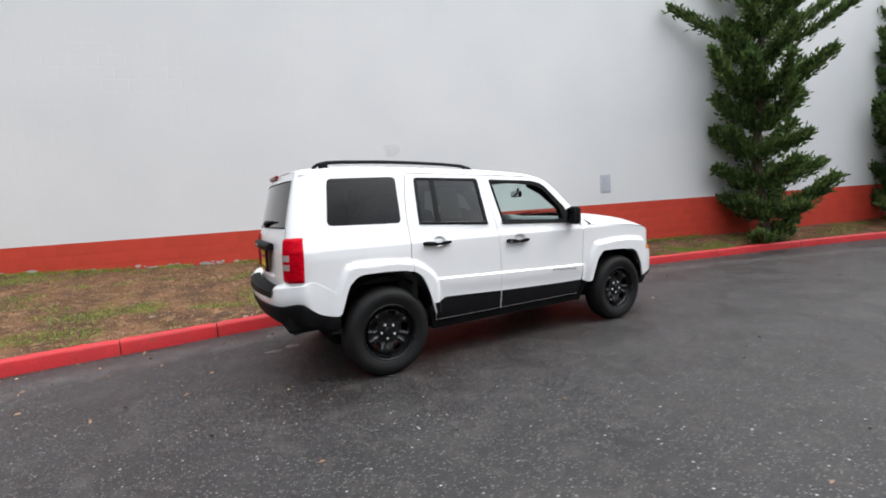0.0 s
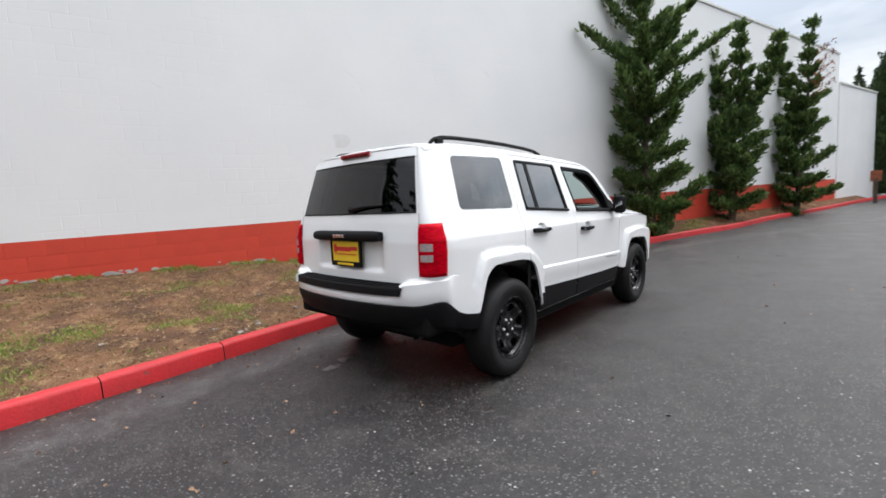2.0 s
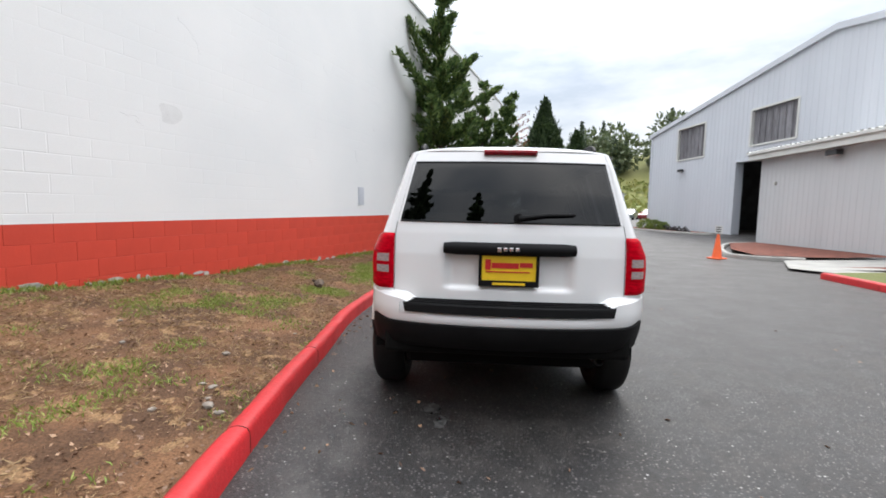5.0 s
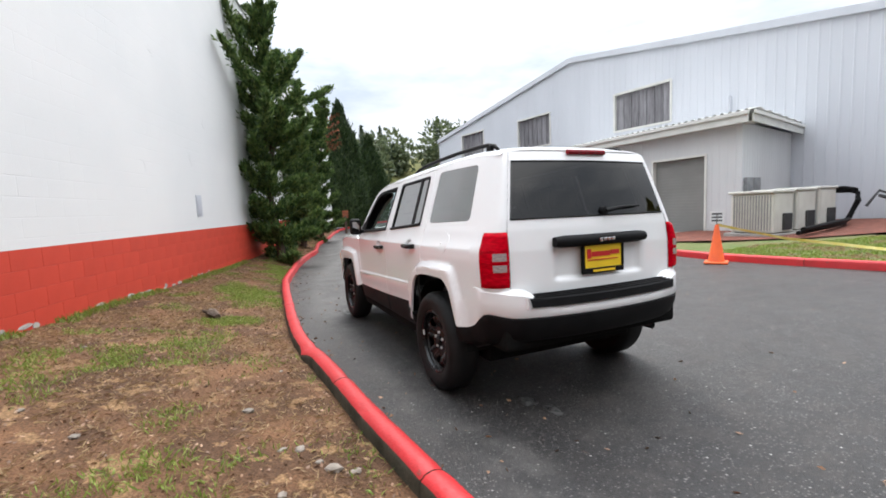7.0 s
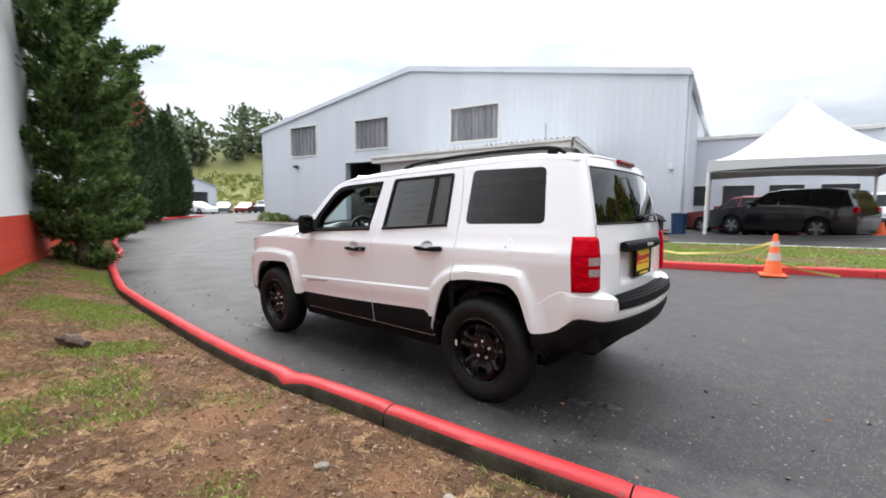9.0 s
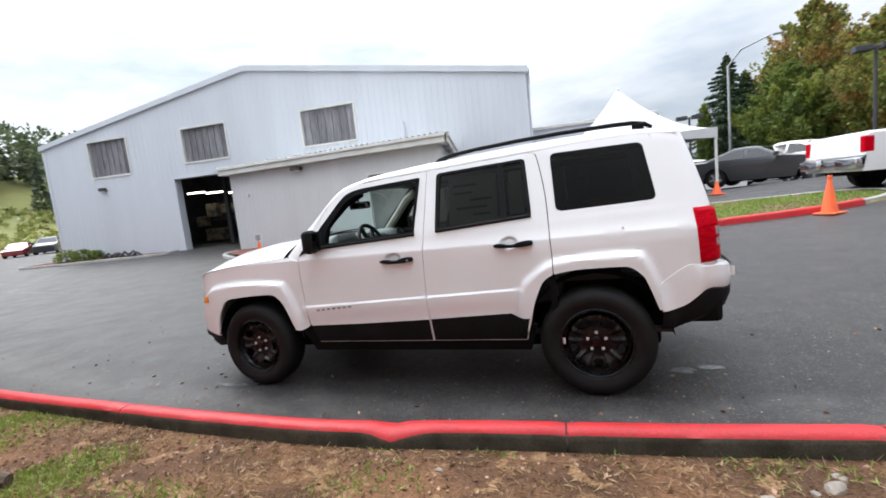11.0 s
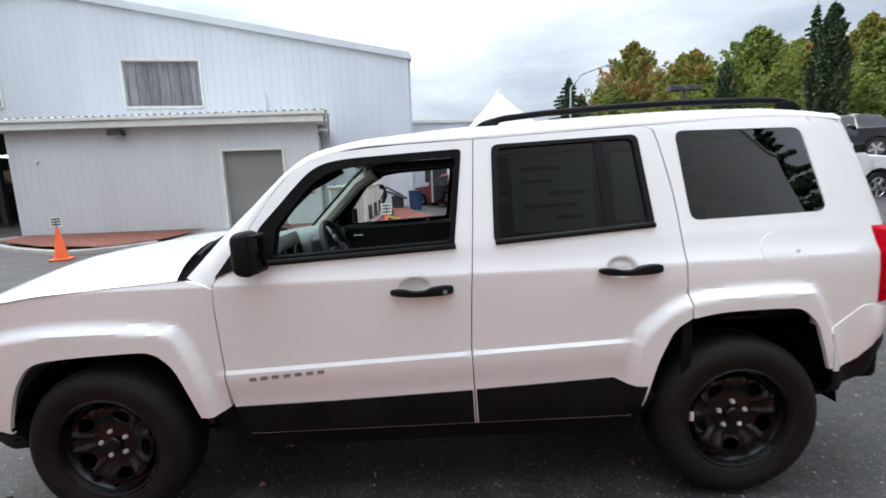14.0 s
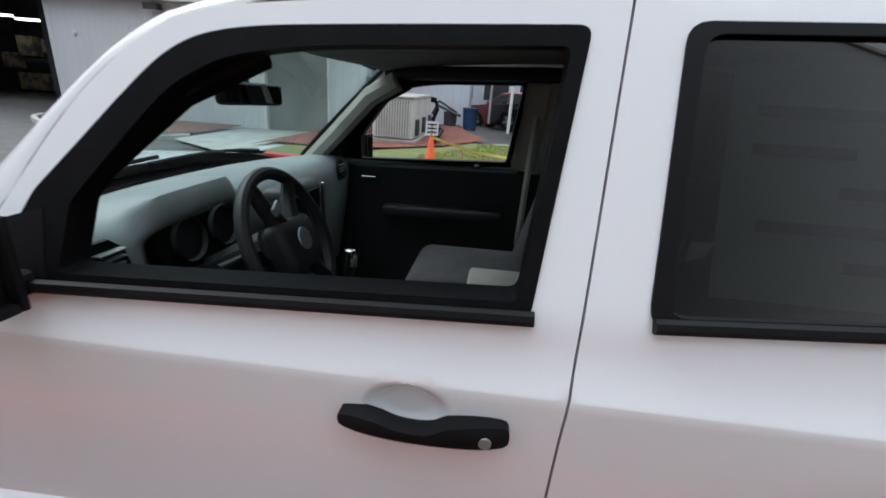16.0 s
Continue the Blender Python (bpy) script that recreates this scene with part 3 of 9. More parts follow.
def kerb_strip(name, line, width, height, side, mats, joints, parent, wobble=0.006, broken=None):
    """Kerb stones along a line (their road edge); the earth side lies on the side given. Each stone is a part."""
    prof = [(0.0, -0.12, 0), (0.0, height - 0.035, 0), (0.012, height - 0.010, 0), (0.035, height, 0), (width * 0.5, height + 0.004, 0), (width - 0.03, height - 0.004, 0),
            (width - 0.006, height - 0.022, 0), (width, height - 0.05, 1), (width + 0.006, -0.12, 1)]
    cuts, run = [0], 0.0
    for i in range(1, len(line)):
        for jx in joints:
            if (line[i - 1].x - jx) * (line[i].x - jx) <= 0 and i - cuts[-1] > 2:
                cuts.append(i)
                break
    cuts.append(len(line) - 1)
    for a, b in zip(cuts, cuts[1:]):
        vs, fs, ix = [], [], []
        m = len(prof)
        seg = line[a:b + 1]
        for k, p in enumerate(seg):
            d = (line[min(a + k + 1, len(line) - 1)] - line[max(a + k - 1, 0)]).normalized()
            nrm = Vector((-d.y, d.x, 0)) * side
            q = p + (d * 0.004 if k == 0 else d * -0.004 if k == len(seg) - 1 else Vector())
            g = ground_z(p.x, p.y)
            wob = noise.noise(Vector((p.x * 0.9, p.y * 0.9, 3))) * wobble * 2
            for (o, h, _) in prof:
                j = noise.noise(Vector((p.x * 7 + o * 31, p.y * 7, h * 17))) * wobble
                e = 0.007 if k in (0, len(seg) - 1) and h > 0.05 else 0
                if broken is not None and h > 0.0:
                    # a knocked stone: its back edge is broken down and pushed out
                    bk = math.exp(-((p.x - broken) / 0.11) ** 2)
                    bk2 = math.exp(-((p.x - broken - 0.05) / 0.06) ** 2)
                    e += 0.028 * bk * (o / width) + 0.012 * bk2
                    o = o + 0.028 * bk * (o / width) + 0.02 * bk * noise.noise(Vector((p.x * 14, 3, h * 9)))
                vs.append((q.x + nrm.x * (o + j + wob), q.y + nrm.y * (o + j + wob), g + h + j * 0.7 - e))
        for k in range(len(seg) - 1):
            for c in range(m - 1):
                fs.append((k * m + c, k * m + c + 1, (k + 1) * m + c + 1, (k + 1) * m + c))
                ix.append(prof[c + 1][2])
        fs += [tuple(range(m))[::-1], tuple((len(seg) - 1) * m + c for c in range(m))]
        ix += [1, 1]
        ob = solid(name, vs, fs, None, parent, smooth=True, mats=mats, idx=ix)
        ob.data.set_sharp_from_angle(angle=radians(50))


KERB_L = smooth_line(kerb_line, 0.06)
kerb_left = thing("kerb", pose(0, 0, 0), "red painted concrete kerb with chipped joints", "kerb", kind="structure")
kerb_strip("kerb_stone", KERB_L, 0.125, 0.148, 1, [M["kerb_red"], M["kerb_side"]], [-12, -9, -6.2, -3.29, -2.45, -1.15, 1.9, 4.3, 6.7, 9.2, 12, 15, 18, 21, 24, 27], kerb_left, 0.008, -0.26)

# ---- the dry lawn between kerb and wall ----
lawn_v, lawn_f = [], []
NL = 22
lawn_pts = []
for i, p in enumerate(KERB_L):
    if p.x > 29:
        break
    d = (KERB_L[min(i + 1, len(KERB_L) - 1)] - KERB_L[max(i - 1, 0)]).normalized()
    a = p + Vector((-d.y, d.x, 0)) * 0.124
    yb = WA + WB * a.x + 0.05
    lawn_pts.append((a, yb))


def lawn_z(x, y, ya, yb):
    """Height of the bank: level with the kerb's back at its foot, up to the wall's foot."""
    u = min(1, max(0, (y - ya) / max(yb - ya, 0.05)))
    g = ground_z(x, ya) + 0.040
    top = max(lerp(wall_foot, x), g + 0.02)
    bump = noise.noise(Vector((x * 0.9, y * 0.9, 5))) * 0.035 + noise.noise(Vector((x * 4, y * 4, 9))) * 0.012
    return g + (top - g) * (u ** 0.95) + bump * min(1, 6 * u) * min(1, 8 * (1 - u) + 0.3)


for a, yb in lawn_pts:
    for j in range(NL + 1):
        u = j / NL
        y = a.y + (yb - a.y) * u
        lawn_v.append((a.x, y, lawn_z(a.x, y, a.y, yb)))
for i in range(len(lawn_pts) - 1):
    for j in range(NL):
        k = i * (NL + 1) + j
        lawn_f.append((k, k + NL + 1, k + NL + 2, k + 1))
lawn = solid("lawn", lawn_v, lawn_f, M["lawn_dry"], smooth=True)
tagged(lawn, "patchy dry lawn bank of brown soil and straw", "lawn", kind="structure")


LAWN_X = np.array([a.x for a, _ in lawn_pts])
LAWN_A, LAWN_B = np.array([a.y for a, _ in lawn_pts]), np.array([b for _, b in lawn_pts])


def lawn_row(x):
    """Front and back y of the lawn at x."""
    return float(np.interp(x, LAWN_X, LAWN_A)), float(np.interp(x, LAWN_X, LAWN_B))


# ---- the island across the yard: red kerb, lawn, mulch bed ----
isl_line = [(4.35, -6.62), (2.8, -6.42), (1.0, -6.05), (-1.0, -6.02), (-2.8, -6.22), (-4.2, -6.45), (-5.4, -6.75), (-6.5, -7.3), (-7.2, -7.95), (-7.25, -8.7), (-6.5, -9.25), (-5.4, -9.4), (-3.0, -9.7), (0.0, -10.0)]
ISL = smooth_line(isl_line)
kerb_isl = thing("kerb_island", pose(0, 0, 0), "red painted kerb round a lawn island", "kerb", kind="structure")
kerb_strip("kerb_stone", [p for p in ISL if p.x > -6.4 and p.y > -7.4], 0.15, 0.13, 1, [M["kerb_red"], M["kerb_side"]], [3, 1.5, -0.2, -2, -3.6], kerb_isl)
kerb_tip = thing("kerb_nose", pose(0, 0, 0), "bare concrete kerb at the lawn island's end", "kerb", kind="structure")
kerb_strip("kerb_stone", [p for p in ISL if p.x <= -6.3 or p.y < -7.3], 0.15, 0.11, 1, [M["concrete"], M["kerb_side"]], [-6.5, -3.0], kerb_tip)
ring = [(p.x, p.y) for p in ISL] + [(1.5, -10.4), (4.6, -10.6), (4.6, -7.2)]


def sheet(name, outline, lift, mat, label, category, kind="structure", step=0.5, amp=0.02):
    """A flat patch that follows the yard's slope, from its outline."""
    from mathutils.geometry import delaunay_2d_cdt
    xs, ys = [p[0] for p in outline], [p[1] for p in outline]
    pts = [Vector(p) for p in outline]
    n0 = len(pts)
    inner = []
    y = min(ys)
    while y < max(ys):
        x = min(xs)
        while x < max(xs):
            inner.append(Vector((x, y)))
            x += step
        y += step
    vs, _, fs, *_ = delaunay_2d_cdt(pts + inner, [(i, (i + 1) % n0) for i in range(n0)], [], 0, 1e-4)
    keep = []
    for f in fs:
        cx, cy = sum(vs[i][0] for i in f) / len(f), sum(vs[i][1] for i in f) / len(f)
        c = False
        for i in range(n0):
            (x1, y1), (x2, y2) = outline[i], outline[i - 1]
            if (y1 > cy) != (y2 > cy) and cx < (x2 - x1) * (cy - y1) / (y2 - y1) + x1:
                c = not c
        if c:
            keep.append(f)
    v3 = [(v[0], v[1], ground_z(v[0], v[1]) + lift + amp * noise.noise(Vector((v[0] * 1.3, v[1] * 1.3, 2)))) for v in vs]
    ob = solid(name, v3, keep, mat, smooth=True)
    return tagged(ob, label, category, kind=kind)


sheet("lawn_island", ring, 0.085, M["lawn_green"], "short damp green lawn behind a red kerb", "lawn", step=0.3)
sheet("mulch_bed", [(5.2, -7.6), (4.9, -8.2), (3.4, -7.9), (2.2, -8.4), (1.2, -9.2), (0.2, -10.6), (0.9, -12.6), (1.4, -15.9), (3.7, -15.6), (3.7, -10.9), (5.0, -10.85)], 0.125, M["mulch"], "reddish bark mulch bed beside the annex", "mulch", step=0.35)
sheet("mulch_bed", [(12.6, -10.6), (12.4, -9.5), (10.0, -8.2), (8.0, -7.7), (7.2, -8.6), (7.2, -10.75)], 0.13, M["mulch"], "narrow bark mulch bed along the annex wall", "mulch", step=0.35)
sheet("apron", [(7.2, -7.9), (7.2, -10.8), (4.4, -10.85), (4.7, -7.2), (5.6, -6.9)], 0.06, M["concrete"], "pale concrete apron before the roller door", "concrete", step=0.4, amp=0)
BED = smooth_line([(7.15, -8.4), (7.6, -7.75), (8.6, -7.35), (10.3, -8.0), (12.3, -9.2), (13.0, -10.0), (12.9, -10.6)])
kerb_bed = thing("kerb_bed", pose(0, 0, 0), "low grey concrete kerb round a mulch bed", "kerb", kind="structure")
kerb_strip("kerb_stone", BED, 0.15, 0.12, -1, [M["concrete"], M["concrete"]], [9, 11], kerb_bed)

# ---- the metal-clad building ----
BA_, BB_ = -16.2, 0.13
BANG = math.degrees(math.atan2(BB_, 1))
BX0, BX1 = 1.2, 27.8
BLEN = (BX1 - BX0) * math.sqrt(1 + BB_ * BB_)
# local frame: u runs from the far end (x = 27.8) back to the near corner, v points out of the wall
BLD_M = pose(BX0, BA_ + BB_ * BX0, 0, 0, 0, BANG)


def bu(x):
    return (x - BX0) * math.sqrt(1 + BB_ * BB_)


def gable(u):
    a, b, c = bu(1.2), bu(14.5), bu(27.8)
    return 6.52 + (8.73 - 6.52) * (u - a) / (b - a) if u < b else 8.73 + (6.55 - 8.73) * (u - b) / (c - b)


def siding(name, length, z0, top, holes, mat, parent, pitch=0.30, rib=0.011, label=""):
    """Ribbed sheet cladding along local x with its face to +y, cut round the openings (u0, u1, z0, z1)."""
    us = []
    s = 0.0
    while s < length:
        us += [(s, 0), (s + pitch * 0.76, 0), (s + pitch * 0.82, rib), (s + pitch * 0.94, rib)]
        s += pitch
    us.append((length, 0))
    for h in holes:
        us += [(h[0], 0), (h[1], 0)]
    us = sorted({(round(min(u, length), 4), d) for u, d in us})
    clean = [us[0]]
    for u in us[1:]:
        if u[0] - clean[-1][0] > 0.004:
            clean.append(u)
    vs, fs = [], []
    for (ua, da), (ub, db) in zip(clean, clean[1:]):
        mid = (ua + ub) / 2
        spans = [(z0, None)]
        for h in sorted((h for h in holes if h[0] <= mid <= h[1]), key=lambda h: h[2]):
            lo, _ = spans.pop()
            spans += [(lo, h[2]), (h[3], None)]
        for lo, hi in spans:
            ha, hb = (hi, hi) if hi is not None else (top(ua), top(ub))
            if ha - lo < 0.005:
                continue
            k = len(vs)
            vs += [(ua, da, lo), (ub, db, lo), (ub, db, hb), (ua, da, ha)]
            fs.append((k, k + 1, k + 2, k + 3))
    return solid(name, vs, fs, mat, parent, label=label)


bld = thing("workshop_building", BLD_M, "large pale grey metal-clad workshop with a gabled front", "building", kind="")
wins = [(bu(9.06), bu(11.9), 4.54, 6.33), (bu(16.0), bu(18.72), 4.58, 6.39), (bu(22.1), bu(24.75), 4.47, 6.48)]
bay = (bu(15.4), bu(19.5), -0.2, 3.86)
siding("wall", BLEN, -0.3, gable, wins + [bay], M["siding"], bld, label="ribbed pale grey metal siding")
side_l = siding("wall", 22, -0.3, lambda u: 6.52, [], M["siding"], bld, label="ribbed pale grey side wall")
side_l.matrix_basis = pose(0, 0, 0, 0, 0, -90) @ pose(0, 0, 0)
side_r = siding("wall", 22, -0.3, lambda u: 6.55, [], M["siding"], bld)
side_r.matrix_basis = pose(BLEN, -22, 0, 0, 0, 90)
# the roof planes with their trim
ub = bu(14.5)
for a, za, b, zb in ((-0.15, 6.50, ub, 8.74), (ub, 8.74, BLEN + 0.15, 6.53)):
    solid("roof", [(a, 0.12, za), (b, 0.12, zb), (b, -22.2, zb), (a, -22.2, za), (a, 0.12, za + 0.06), (b, 0.12, zb + 0.06), (b, -22.2, zb + 0.06), (a, -22.2, za + 0.06)],
          [(0, 1, 2, 3), (7, 6, 5, 4), (0, 4, 5, 1), (1, 5, 6, 2), (2, 6, 7, 3), (3, 7, 4, 0)], M["metal_roof"], bld)
    solid("roof_trim", [(a, 0.125, za - 0.16), (b, 0.125, zb - 0.16), (b, 0.125, zb + 0.10), (a, 0.125, za + 0.10), (a, 0.03, za - 0.16), (b, 0.03, zb - 0.16), (b, 0.03, zb + 0.10), (a, 0.03, za + 0.10)],
          [(0, 1, 2, 3), (7, 6, 5, 4), (0, 4, 5, 1), (3, 2, 6, 7), (0, 3, 7, 4), (1, 5, 6, 2)], M["siding"], bld)
part("corner_trim", box(-0.06, 0.10, -0.06, 0.035, -0.3, 6.5), M["siding"], bld)
part("corner_trim", box(BLEN - 0.10, BLEN + 0.06, -0.06, 0.035, -0.3, 6.5), M["siding"], bld)
part("downpipe", tube([(-0.12, -0.25, 6.3), (-0.12, -0.25, 0.3)], 0.05), M["siding"], bld)
part("gutter", box(-0.22, -0.02, -22, 0.05, 6.36, 6.50, 0.02), M["siding"], bld)


def louvre_window(u0, u1, z0, z1, open_view):
    fr = part("window", join(box(u0 - 0.02, u0 + 0.07, -0.16, 0.035, z0, z1), box(u1 - 0.07, u1 + 0.02, -0.16, 0.035, z0, z1),
                             box(u0 + 0.07, u1 - 0.07, -0.16, 0.034, z1 - 0.07, z1 + 0.02), box(u0 + 0.07, u1 - 0.07, -0.16, 0.045, z0 - 0.03, z0 + 0.06)), M["trim_white"], bld, "white metal window frame")
    n = 7
    w = (u1 - u0 - 0.14) / n
    me = None
    for k in range(n):
        a = u0 + 0.07 + k * w
        bm = join(box(a + 0.012, a + w - 0.012, -0.14, -0.125, z0 + 0.06, z1 - 0.07), box(a - 0.012, a + 0.012, -0.15, -0.09, z0 + 0.06, z1 - 0.07))
        part("slat", bm, M["louvre"], fr)


for wdw in wins:
    louvre_window(*wdw, False)
part("bay_lining", join(box(bay[0] - 0.10, bay[0], -0.4, 0.04, -0.3, bay[3]), box(bay[1], bay[1] + 0.10, -0.4, 0.04, -0.3, bay[3]), box(bay[0] - 0.10, bay[1] + 0.10, -0.4, 0.04, bay[3], bay[3] + 0.10)), M["siding"], bld, "metal lining of the open bay")
# the room behind the open bay; its shade is put into the wall colour
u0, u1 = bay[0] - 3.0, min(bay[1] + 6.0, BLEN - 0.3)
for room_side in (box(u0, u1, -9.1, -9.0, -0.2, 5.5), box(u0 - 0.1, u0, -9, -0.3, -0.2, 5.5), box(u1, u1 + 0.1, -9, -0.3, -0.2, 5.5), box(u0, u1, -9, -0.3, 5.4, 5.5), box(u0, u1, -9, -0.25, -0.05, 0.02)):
    part("bay_room_wall", room_side, M["dark_room"], bld, "workshop room wall coloured near-black as if unlit")
shelf_m = surf("tan_workshop_goods", (0.30, 0.24, 0.14), (0.10, 0.10, 0.11), scale=3, lo=0.45, hi=0.55, rough=0.7, bump=0.1)
for k, (ua, w, za, h) in enumerate(((0.2, 0.9, 1.9, 0.8), (1.3, 1.2, 2.0, 0.6), (2.9, 0.8, 1.8, 0.9), (3.9, 0.7, 1.2, 0.7), (0.4, 0.8, 0.3, 0.9), (2.6, 1.4, 0.2, 0.8))):
    part("stock_shelf", box(bay[0] + ua + 4.0, bay[0] + ua + 4.0 + w, -6.5, -6.0, za, za + h, 0.02), shelf_m, bld, "dim shelf of tan stock")
M["tube_light"] = bpy.data.materials.new("tube_light_glow")
M["tube_light"].use_nodes = True
_b = M["tube_light"].node_tree.nodes["Principled BSDF"]
_b.inputs["Emission Color"].default_value, _b.inputs["Emission Strength"].default_value = (1, 0.97, 0.9, 1), 3.5
for k in range(3):
    uu = bay[0] + 0.3 + k * 1.5
    uu += 0.8 * (4.0 + 0.8 * k) - 0.6
    part("tube_lamp", box(uu, uu + 1.3, -4.0 - 0.8 * k, -3.88 - 0.8 * k, 3.10 + 0.18 * k, 3.18 + 0.18 * k), M["tube_light"], bld, "lit workshop tube lamp")
part("bay_post", box(bay[0] + 2.9, bay[0] + 3.12, -2.4, -2.2, 0, 4.6), M["dark_metal"], bld)
part("hoist", join(box(bay[0] + 2.4, bay[0] + 2.6, -3.2, -3.0, 0, 3.3, 0.02), box(bay[0] + 2.2, bay[0] + 4.8, -3.3, -3.0, 1.5, 1.65, 0.02)), M["dark_metal"], bld)


def wall_lamp(m, w=0.36):
    t = thing("wall_lamp", m, "dark grey box floodlight fixed to a metal wall", "lamp")
    part("housing", box(-w / 2, w / 2, 0.03, 0.24, -0.10, 0.06, 0.02), M["dark_metal"], t)
    part("lens", box(-w / 2 + 0.03, w / 2 - 0.03, 0.05, 0.22, -0.112, -0.100), M["paper"], t, "pale lens")
    part("bracket", box(-0.05, 0.05, 0.0, 0.05, -0.06, 0.05), M["grey_metal"], t)
    return t


wall_lamp(BLD_M @ pose(bu(24.1), 0.0, 3.85))
lampb = thing("small_wall_lamp", BLD_M @ pose(0.35, 0.0, 2.9), "small white wall lamp high on the siding", "lamp")
part("housing", box(-0.07, 0.07, 0.0, 0.14, -0.12, 0.10, 0.02), M["trim_white"], lampb)
part("vent_pipe", tube([(bu(6.8), 0.05, 4.3), (bu(6.8), 0.05, 5.05)], 0.09), M["siding"], bld)

# ---- the annex before it ----
AX0, AX1, AY = 3.62, 12.95, -10.86
ann = thing("annex", pose(AX0, AY, 0, 0, 0, 0.4), "low pale grey metal-clad annex with a roller door", "building")
AL = AX1 - AX0
roll = (4.7 - AX0, 6.5 - AX0, -0.3, 2.50)
siding("wall", AL, -0.3, lambda u: 3.31, [roll], M["annex_siding"], ann, pitch=0.225, rib=0.008, label="ribbed pale grey siding")
# its near side runs askew back to the workshop
SIDE_A = math.degrees(math.atan2(-4.80, 1.17))
sw = siding("wall", 4.94, -0.3, lambda u: 3.31, [], M["annex_siding"], ann, pitch=0.225, rib=0.008)
sw.matrix_basis = pose(0, 0, 0, 0, 0, SIDE_A) @ Matrix.Diagonal((1, -1, 1, 1))
sw2 = siding("wall", 4.2, -0.3, lambda u: 3.31, [], M["annex_siding"], ann, pitch=0.225, rib=0.008)
sw2.matrix_basis = pose(AL, -4.2, 0, 0, 0, 90)
sw2.scale = (1, -1, 1)
side_f = moved(box(-0.29, 4.9, -0.34, -0.30, 3.25, 3.46), pose(0, 0, 0, 0, 0, SIDE_A))
part("fascia", join(box(-0.32, AL + 0.25, 0.30, 0.34, 3.25, 3.46), box(AL + 0.21, AL + 0.25, -4.0, 0.30, 3.25, 3.46), box(0.9, AL + 0.23, -4.0, 0.30, 3.275, 3.29), box(-0.28, 0.9, -0.5, 0.30, 3.276, 3.291)), M["trim_white"], ann, "off-white fascia board")
part("fascia", side_f, M["trim_white"], ann, "off-white fascia board")
part("gutter", box(-0.37, AL + 0.29, 0.34, 0.40, 3.45, 3.55, 0.01), M["trim_white"], ann, "folded metal gutter")
part("gutter", moved(box(-0.31, 4.9, -0.40, -0.34, 3.45, 3.55, 0.01), pose(0, 0, 0, 0, 0, SIDE_A)), M["trim_white"], ann, "folded metal gutter")
rv, rf = [], []
k = 0
xx = -0.37
while xx < AL + 0.25:
    for (dx, dz) in ((0, 0.0), (0.05, 0.035), (0.09, 0.035), (0.14, 0.0), (0.22, 0.0)):
        yb = -4.7 if xx + dx > 0.83 else 0.30 - max(0.0, xx + dx + 0.45) * 3.9
        rv += [(xx + dx, 0.36, 3.56 + dz), (xx + dx, yb, 3.63 + dz)]
    xx += 0.22
n = len(rv) // 2
rf = [(2 * i, 2 * i + 2, 2 * i + 3, 2 * i + 1) for i in range(n - 1)]
solid("roof", rv, rf, M["trim_white"], ann, label="ribbed metal roof")
rd = part("roller_door", box(roll[0], roll[1], -0.16, -0.13, -0.1, 2.5), M["roll_door"], ann, "closed grey roller door")
for i in range(26):
    zz = -0.05 + i * 0.098
    part("slat", box(roll[0] + 0.01, roll[1] - 0.01, -0.13, -0.118, zz, zz + 0.088, 0.004, 1), M["roll_door"], rd)
part("door_frame", join(box(roll[0] - 0.07, roll[0], -0.15, 0.03, -0.2, 2.57), box(roll[1], roll[1] + 0.07, -0.15, 0.03, -0.2, 2.57), box(roll[0], roll[1], -0.15, 0.03, 2.5, 2.57)), M["trim_white"], ann, "white door trim")
wall_lamp(pose(9.5, AY + 0.06, 3.13, 0, 0, 0), 0.42)
knob = thing("wall_sensor", pose(12.1, AY + 0.07, 2.35), "small round white sensor on the annex wall", "sensor")
part("dome", lathe([(0.0, 0.06), (0.05, 0.045), (0.07, 0.0)], 12, axis="y"), M["trim_white"], knob)
# lot building behind the tent
low = thing("office_building", pose(1.4, -24.5, 0, 0, 0, 4), "low pale flat-roofed office behind the tent", "building")
part("wall", box(-6.4, 2, -8, 0, 0, 4.9), M["siding"], low)
part("parapet", box(-6.5, 2.1, -8.1, 0.1, 4.9, 5.1, 0.02), M["trim_white"], low)
for i in range(4):
    w = part("window", join(box(-5.9 + i * 2.0, -4.4 + i * 2.0, -0.02, 0.05, 1.3, 1.36), box(-5.9 + i * 2.0, -4.4 + i * 2.0, -0.02, 0.05, 2.44, 2.5), box(-5.9 + i * 2.0, -5.84 + i * 2.0, -0.02, 0.05, 1.36, 2.44), box(-4.46 + i * 2.0, -4.4 + i * 2.0, -0.02, 0.05, 1.36, 2.44)), M["trim_white"], low, "white window frame")
    part("pane", box(-5.84 + i * 2.0, -4.46 + i * 2.0, 0.004, 0.02, 1.36, 2.44), M["dark_room"], w, "dark glass pane")
